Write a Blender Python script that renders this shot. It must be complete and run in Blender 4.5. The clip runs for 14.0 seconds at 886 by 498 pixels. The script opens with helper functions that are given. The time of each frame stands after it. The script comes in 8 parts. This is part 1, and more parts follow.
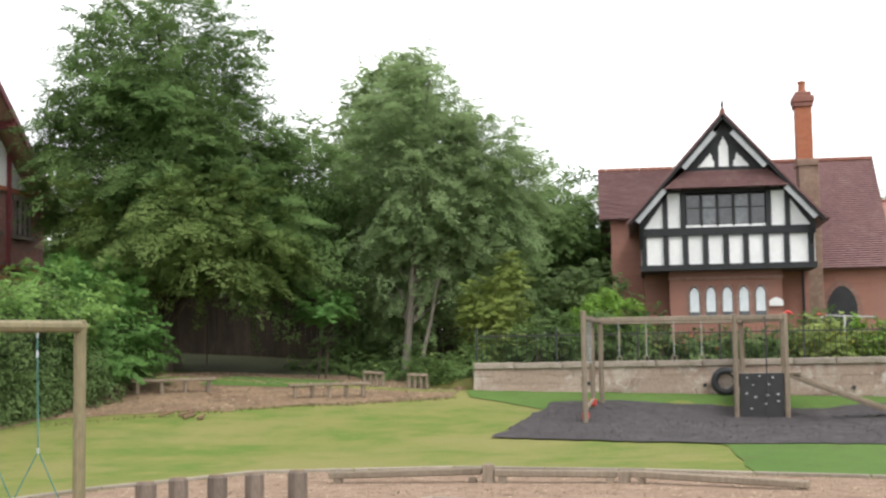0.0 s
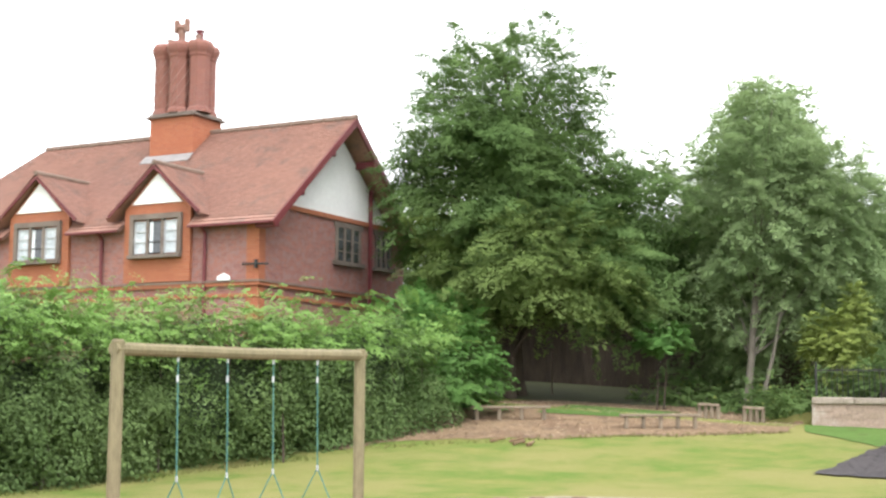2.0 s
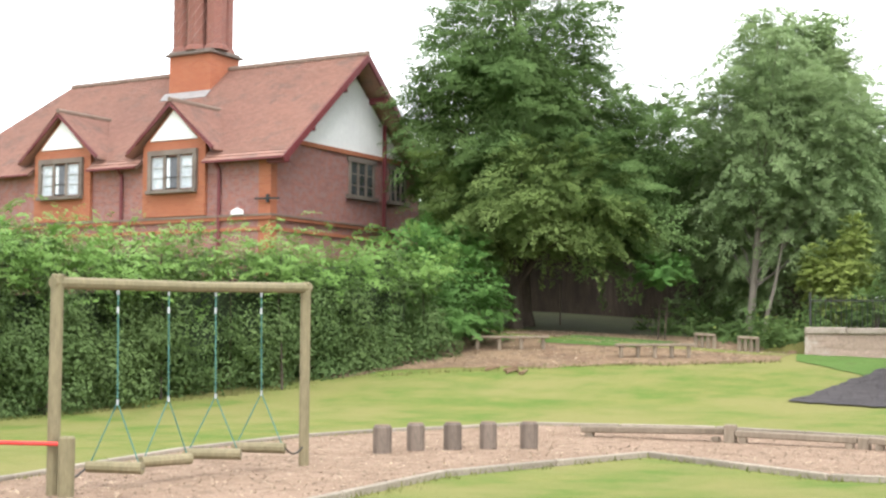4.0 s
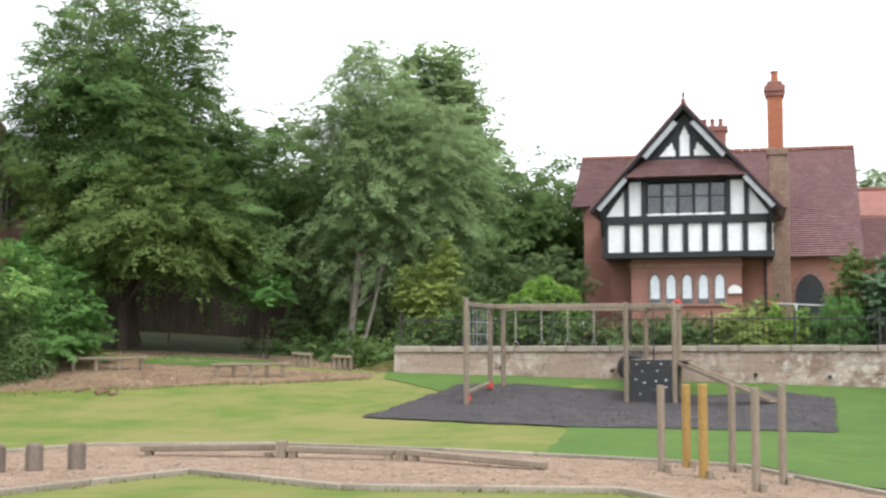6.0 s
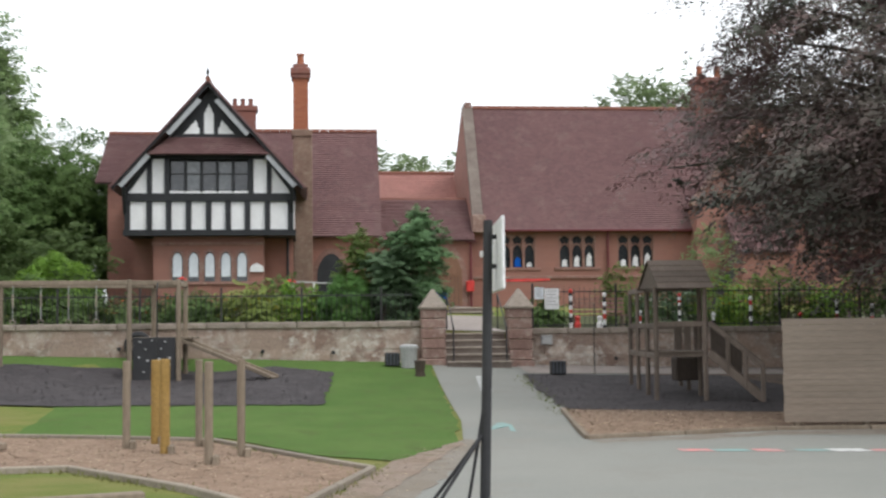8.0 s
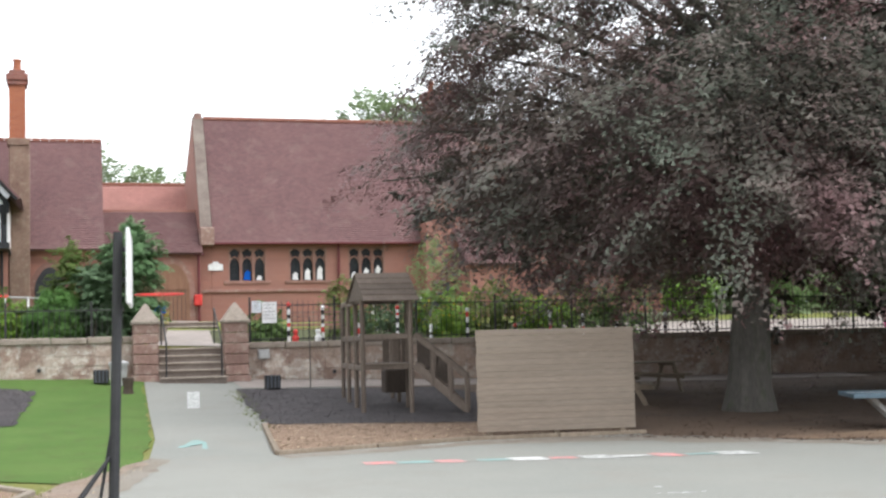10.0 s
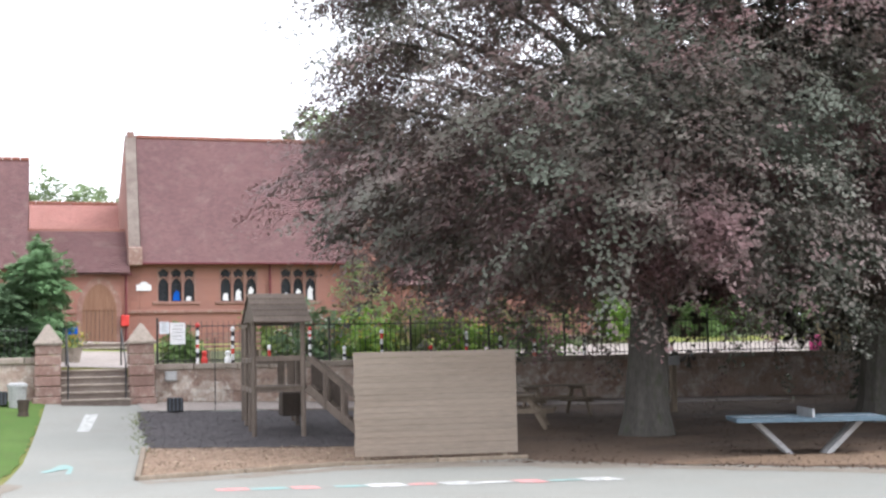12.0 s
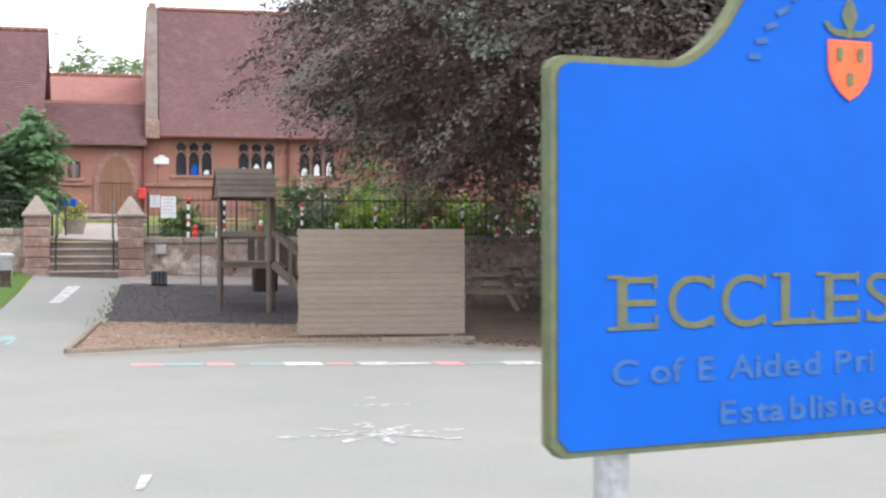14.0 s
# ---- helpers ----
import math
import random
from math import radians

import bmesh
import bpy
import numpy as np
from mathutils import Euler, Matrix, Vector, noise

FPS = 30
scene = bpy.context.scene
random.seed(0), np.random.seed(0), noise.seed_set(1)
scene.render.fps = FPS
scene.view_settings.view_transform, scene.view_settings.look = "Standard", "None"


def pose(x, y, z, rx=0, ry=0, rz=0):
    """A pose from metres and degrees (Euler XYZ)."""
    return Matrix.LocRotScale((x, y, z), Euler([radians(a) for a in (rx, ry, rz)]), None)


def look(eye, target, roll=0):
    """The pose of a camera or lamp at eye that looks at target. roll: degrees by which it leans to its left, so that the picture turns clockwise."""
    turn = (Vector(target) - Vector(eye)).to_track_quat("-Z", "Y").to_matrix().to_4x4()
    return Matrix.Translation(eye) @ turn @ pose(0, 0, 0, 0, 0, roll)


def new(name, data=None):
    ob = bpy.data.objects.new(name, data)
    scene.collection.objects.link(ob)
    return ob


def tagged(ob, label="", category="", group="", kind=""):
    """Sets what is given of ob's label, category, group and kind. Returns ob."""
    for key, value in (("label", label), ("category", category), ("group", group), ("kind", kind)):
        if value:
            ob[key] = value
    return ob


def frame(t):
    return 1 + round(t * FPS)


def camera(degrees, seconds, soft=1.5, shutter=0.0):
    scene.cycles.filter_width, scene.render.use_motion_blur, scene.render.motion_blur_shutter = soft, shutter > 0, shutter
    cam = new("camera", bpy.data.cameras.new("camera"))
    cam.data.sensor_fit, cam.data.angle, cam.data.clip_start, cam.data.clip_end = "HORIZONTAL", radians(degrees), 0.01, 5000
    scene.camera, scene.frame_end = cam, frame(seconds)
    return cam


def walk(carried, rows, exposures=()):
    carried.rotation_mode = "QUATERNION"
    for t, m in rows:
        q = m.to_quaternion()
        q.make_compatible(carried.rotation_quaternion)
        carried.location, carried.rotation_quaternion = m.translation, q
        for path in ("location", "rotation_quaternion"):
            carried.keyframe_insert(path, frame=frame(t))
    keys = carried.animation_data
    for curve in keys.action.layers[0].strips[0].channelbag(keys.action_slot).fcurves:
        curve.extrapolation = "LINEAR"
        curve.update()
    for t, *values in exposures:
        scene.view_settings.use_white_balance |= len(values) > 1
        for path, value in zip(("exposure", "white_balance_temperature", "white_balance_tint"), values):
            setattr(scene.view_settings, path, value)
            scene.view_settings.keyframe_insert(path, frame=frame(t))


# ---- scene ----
cam = camera(36.4, 14.0, soft=2.4, shutter=0.2)
PATH = [
    (0, (3.511, 1.138, 1.699), (3.232, 3.11, 1.875), -0.9),
    (0.5, (3.904, 1.088, 1.676), (3.496, 3.037, 1.867), -1.0),
    (1, (4.399, 1.06, 1.65), (3.816, 2.965, 1.827), -1.7),
    (1.5, (4.761, 1.023, 1.689), (4.021, 2.874, 1.854), -1.5),
    (2, (5.108, 0.928, 1.695), (4.279, 2.735, 1.917), 0.4),
    (2.2, (5.227, 0.942, 1.711), (4.37, 2.737, 1.922), -0.1),
    (4.3, (7.067, 0.7, 1.693), (6.159, 2.478, 1.811), 0.4),
    (4.5, (7.249, 0.674, 1.7), (6.442, 2.499, 1.842), 0.4),
    (5, (7.603, 0.718, 1.701), (6.972, 2.609, 1.865), -0.2),
    (5.5, (8.03, 0.692, 1.72), (7.505, 2.615, 1.884), -0.6),
    (6, (8.555, 0.571, 1.717), (8.12, 2.517, 1.866), -0.1),
    (6.5, (8.957, 0.603, 1.728), (8.694, 2.578, 1.893), -0.2),
    (7, (9.264, 0.716, 1.646), (9.189, 2.709, 1.797), -0.6),
    (7.5, (9.561, 0.739, 1.644), (9.639, 2.734, 1.761), -1.1),
    (8, (9.834, 0.733, 1.637), (10.041, 2.719, 1.753), -0.6),
    (8.5, (10.089, 0.724, 1.624), (10.396, 2.699, 1.69), -0.2),
    (9, (10.3, 0.761, 1.634), (10.702, 2.719, 1.704), 0.3),
    (9.2, (10.398, 0.793, 1.623), (10.846, 2.742, 1.682), 0.1),
    (11.3, (11.835, 0.791, 1.652), (12.458, 2.67, 1.937), -2.1),
    (11.5, (12.007, 0.791, 1.622), (12.636, 2.671, 1.884), -1.7),
    (12, (12.48, 0.807, 1.611), (13.08, 2.708, 1.771), -1.2),
    (12.5, (13.027, 0.817, 1.615), (13.588, 2.735, 1.686), -1.4),
    (13, (13.513, 0.827, 1.596), (14.066, 2.749, 1.62), -0.8),
    (13.5, (14.019, 0.813, 1.601), (14.557, 2.739, 1.57), -0.6),
    (14, (14.529, 0.761, 1.603), (15.03, 2.698, 1.584), -0.1),
]
walk(cam, [(t, look(e, g, r)) for t, e, g, r in PATH], exposures=[(0, 0.44, 6500, 10), (1, 0.72, 6500, 10), (2, 1.0, 6450, 10), (4.5, 0.97, 6350, 10), (6, 0.62, 6250, 10), (7, 0.12, 6300, 10), (7.5, 0.0, 6300, 10), (8, -0.02, 6300, 10), (8.5, 0.3, 6300, 10), (9, 0.42, 6300, 10), (12, 0.88, 6100, 14), (13.5, 0.86, 6100, 16), (14, 0.76, 6150, 16)])

# ---- sky and sun: a bright, even overcast ----
SUN_EL, SUN_ROT = 56, 135
world = bpy.data.worlds.new("overcast_sky")
scene.world = world
world.use_nodes = True
wn, wl = world.node_tree.nodes, world.node_tree.links
wn.clear()
w_out = wn.new("ShaderNodeOutputWorld")
w_sky = wn.new("ShaderNodeTexSky")
w_sky.sky_type = "NISHITA"
w_sky.sun_disc = False
w_sky.sun_elevation, w_sky.sun_rotation = radians(SUN_EL), radians(SUN_ROT)
w_sky.air_density, w_sky.dust_density, w_sky.ozone_density = 1.0, 4.0, 1.0
w_sat = wn.new("ShaderNodeHueSaturation")
w_sat.inputs["Saturation"].default_value = 0.08
w_bg = wn.new("ShaderNodeBackground")
w_bg.inputs["Strength"].default_value = 0.09
w_cloud = wn.new("ShaderNodeBackground")
w_cloud.inputs["Color"].default_value = (0.97, 0.985, 1.0, 1)
w_cloud.inputs["Strength"].default_value = 1.0
w_add = wn.new("ShaderNodeAddShader")
wl.new(w_sky.outputs[0], w_sat.inputs["Color"])
wl.new(w_sat.outputs[0], w_bg.inputs["Color"])
wl.new(w_bg.outputs[0], w_add.inputs[0])
wl.new(w_cloud.outputs[0], w_add.inputs[1])
wl.new(w_add.outputs[0], w_out.inputs["Surface"])
sun_data = bpy.data.lights.new("sun", "SUN")
sun_data.energy, sun_data.angle, sun_data.color = 1.0, radians(25), (1.0, 0.97, 0.92)
sun = new("sun", sun_data)
sun.matrix_world = look((0, 0, 60), (-28.6, 28.6, 0))


# ---- materials ----
def mix_node(nt, fac, a, b, blend="MIX"):
    n = nt.nodes.new("ShaderNodeMix")
    n.data_type, n.blend_type = "RGBA", blend
    for sock, val in ((0, fac), (6, a), (7, b)):
        if isinstance(val, (int, float)):
            n.inputs[sock].default_value = val
        elif isinstance(val, tuple):
            n.inputs[sock].default_value = (*val, 1) if len(val) == 3 else val
        else:
            nt.links.new(val, n.inputs[sock])
    return n.outputs[2]


def noise_node(nt, vec, scale, detail=5, rough=0.6):
    n = nt.nodes.new("ShaderNodeTexNoise")
    n.inputs["Scale"].default_value, n.inputs["Detail"].default_value, n.inputs["Roughness"].default_value = scale, detail, rough
    nt.links.new(vec, n.inputs["Vector"])
    return n.outputs["Fac"]


def ramp_node(nt, fac, lo, hi):
    n = nt.nodes.new("ShaderNodeMapRange")
    n.inputs["From Min"].default_value, n.inputs["From Max"].default_value = lo, hi
    nt.links.new(fac, n.inputs["Value"])
    return n.outputs["Result"]


def base_material(name, rough, metal=0.0, spec=0.5):
    m = bpy.data.materials.new(name)
    m.use_nodes = True
    nt = m.node_tree
    b = nt.nodes["Principled BSDF"]
    b.inputs["Roughness"].default_value, b.inputs["Metallic"].default_value = rough, metal
    b.inputs["Specular IOR Level"].default_value = spec
    co = nt.nodes.new("ShaderNodeTexCoord").outputs["Object"]
    return m, nt, b, co


def bump_node(nt, b, height, strength, dist=0.02):
    n = nt.nodes.new("ShaderNodeBump")
    n.inputs["Strength"].default_value, n.inputs["Distance"].default_value = strength, dist
    nt.links.new(height, n.inputs["Height"])
    nt.links.new(n.outputs["Normal"], b.inputs["Normal"])


def mat(name, c1, c2, scale=1.5, fine=30, rough=0.8, bump=0.3, metal=0.0, spec=0.4, stretch=None, vary=0.0, island=0.0, c3=None, lo=0.35, hi=0.65, dist=0.02, world_space=False, broad=None, grain=0.55):
    """Two tones mixed by coarse noise, broken up by fine noise; vary: value change per object, island: per loose piece."""
    m, nt, b, co = base_material(name, rough, metal, spec)
    if world_space:
        co = nt.nodes.new("ShaderNodeNewGeometry").outputs["Position"]
    if stretch:
        mp = nt.nodes.new("ShaderNodeMapping")
        mp.inputs["Scale"].default_value = stretch
        nt.links.new(co, mp.inputs["Vector"])
        co = mp.outputs["Vector"]
    col = mix_node(nt, ramp_node(nt, noise_node(nt, co, scale), lo, hi), c1, c2)
    f = noise_node(nt, co, fine, 6, 0.7)
    if c3:
        col = mix_node(nt, ramp_node(nt, noise_node(nt, co, scale * 3.3, 4), 0.52, 0.68), col, c3)
    if broad:
        col = mix_node(nt, ramp_node(nt, noise_node(nt, co, broad[0], 4, 0.65), 0.44, 0.6), col, broad[1])
    col = mix_node(nt, grain, col, mix_node(nt, ramp_node(nt, f, 0.25, 0.75), (0.45, 0.45, 0.45), (1.45, 1.45, 1.45)), "MULTIPLY")
    for amount, kind in ((vary, "o"), (island, "i")):
        if amount:
            r = nt.nodes.new("ShaderNodeObjectInfo").outputs["Random"] if kind == "o" else nt.nodes.new("ShaderNodeNewGeometry").outputs["Random Per Island"]
            v = nt.nodes.new("ShaderNodeMapRange")
            v.inputs["To Min"].default_value, v.inputs["To Max"].default_value = 1 - amount, 1 + amount
            nt.links.new(r, v.inputs["Value"])
            h = nt.nodes.new("ShaderNodeHueSaturation")
            nt.links.new(v.outputs["Result"], h.inputs["Value"])
            nt.links.new(col, h.inputs["Color"])
            col = h.outputs["Color"]
    nt.links.new(col, b.inputs["Base Color"])
    if bump:
        bump_node(nt, b, f, bump, dist)
    return m


def brick_mat(name, c1, c2, mortar, width=0.225, row=0.075, rough=0.85, stain=(0.25, 0.13, 0.1), patch=(0.7, 0.45, 0.75)):
    m, nt, b, co = base_material(name, rough)
    sep = nt.nodes.new("ShaderNodeSeparateXYZ")
    nt.links.new(co, sep.inputs[0])
    add = nt.nodes.new("ShaderNodeMath")
    nt.links.new(sep.outputs[0], add.inputs[0])
    nt.links.new(sep.outputs[1], add.inputs[1])
    cmb = nt.nodes.new("ShaderNodeCombineXYZ")
    nt.links.new(add.outputs[0], cmb.inputs[0])
    nt.links.new(sep.outputs[2], cmb.inputs[1])
    br = nt.nodes.new("ShaderNodeTexBrick")
    br.inputs["Scale"].default_value = 1
    br.inputs["Brick Width"].default_value, br.inputs["Row Height"].default_value = width, row
    br.inputs["Mortar Size"].default_value, br.inputs["Mortar Smooth"].default_value = 0.006, 0.3
    br.inputs["Color1"].default_value, br.inputs["Color2"].default_value, br.inputs["Mortar"].default_value = (*c1, 1), (*c2, 1), (*mortar, 1)
    nt.links.new(cmb.outputs[0], br.inputs["Vector"])
    col = mix_node(nt, ramp_node(nt, noise_node(nt, co, patch[0]), patch[1], patch[2]), br.outputs["Color"], stain)
    f = noise_node(nt, co, 25, 6, 0.7)
    col = mix_node(nt, 0.45, col, mix_node(nt, f, (0.4, 0.4, 0.4), (1.5, 1.5, 1.5)), "MULTIPLY")
    nt.links.new(col, b.inputs["Base Color"])
    bump_node(nt, b, br.outputs["Fac"], -0.4, 0.01)
    return m


def leaf_mat(name, c1, c2, spread=0.35, rough=0.45, trans=0.35, back=None, spec=0.12, back_scale=0.9):
    """Leaves: each leaf is a loose piece with a tone of its own; some light comes through."""
    m, nt, b, co = base_material(name, rough, 0, spec)
    r = nt.nodes.new("ShaderNodeNewGeometry").outputs["Random Per Island"]
    big = ramp_node(nt, noise_node(nt, co, 0.35, 3), 0.35, 0.65)
    col = mix_node(nt, big, c1, c2)
    v = nt.nodes.new("ShaderNodeMapRange")
    v.inputs["To Min"].default_value, v.inputs["To Max"].default_value = 1 - spread, 1 + spread
    nt.links.new(r, v.inputs["Value"])
    h = nt.nodes.new("ShaderNodeHueSaturation")
    nt.links.new(v.outputs["Result"], h.inputs["Value"])
    nt.links.new(col, h.inputs["Color"])
    col = h.outputs["Color"]
    if back:
        col = mix_node(nt, ramp_node(nt, noise_node(nt, co, back_scale, 4), 0.42, 0.6), col, back)
    nt.links.new(col, b.inputs["Base Color"])
    t = nt.nodes.new("ShaderNodeBsdfTranslucent")
    nt.links.new(col, t.inputs["Color"])
    mx = nt.nodes.new("ShaderNodeMixShader")
    mx.inputs[0].default_value = trans
    nt.links.new(b.outputs[0], mx.inputs[1])
    nt.links.new(t.outputs[0], mx.inputs[2])
    nt.links.new(mx.outputs[0], nt.nodes["Material Output"].inputs["Surface"])
    return m


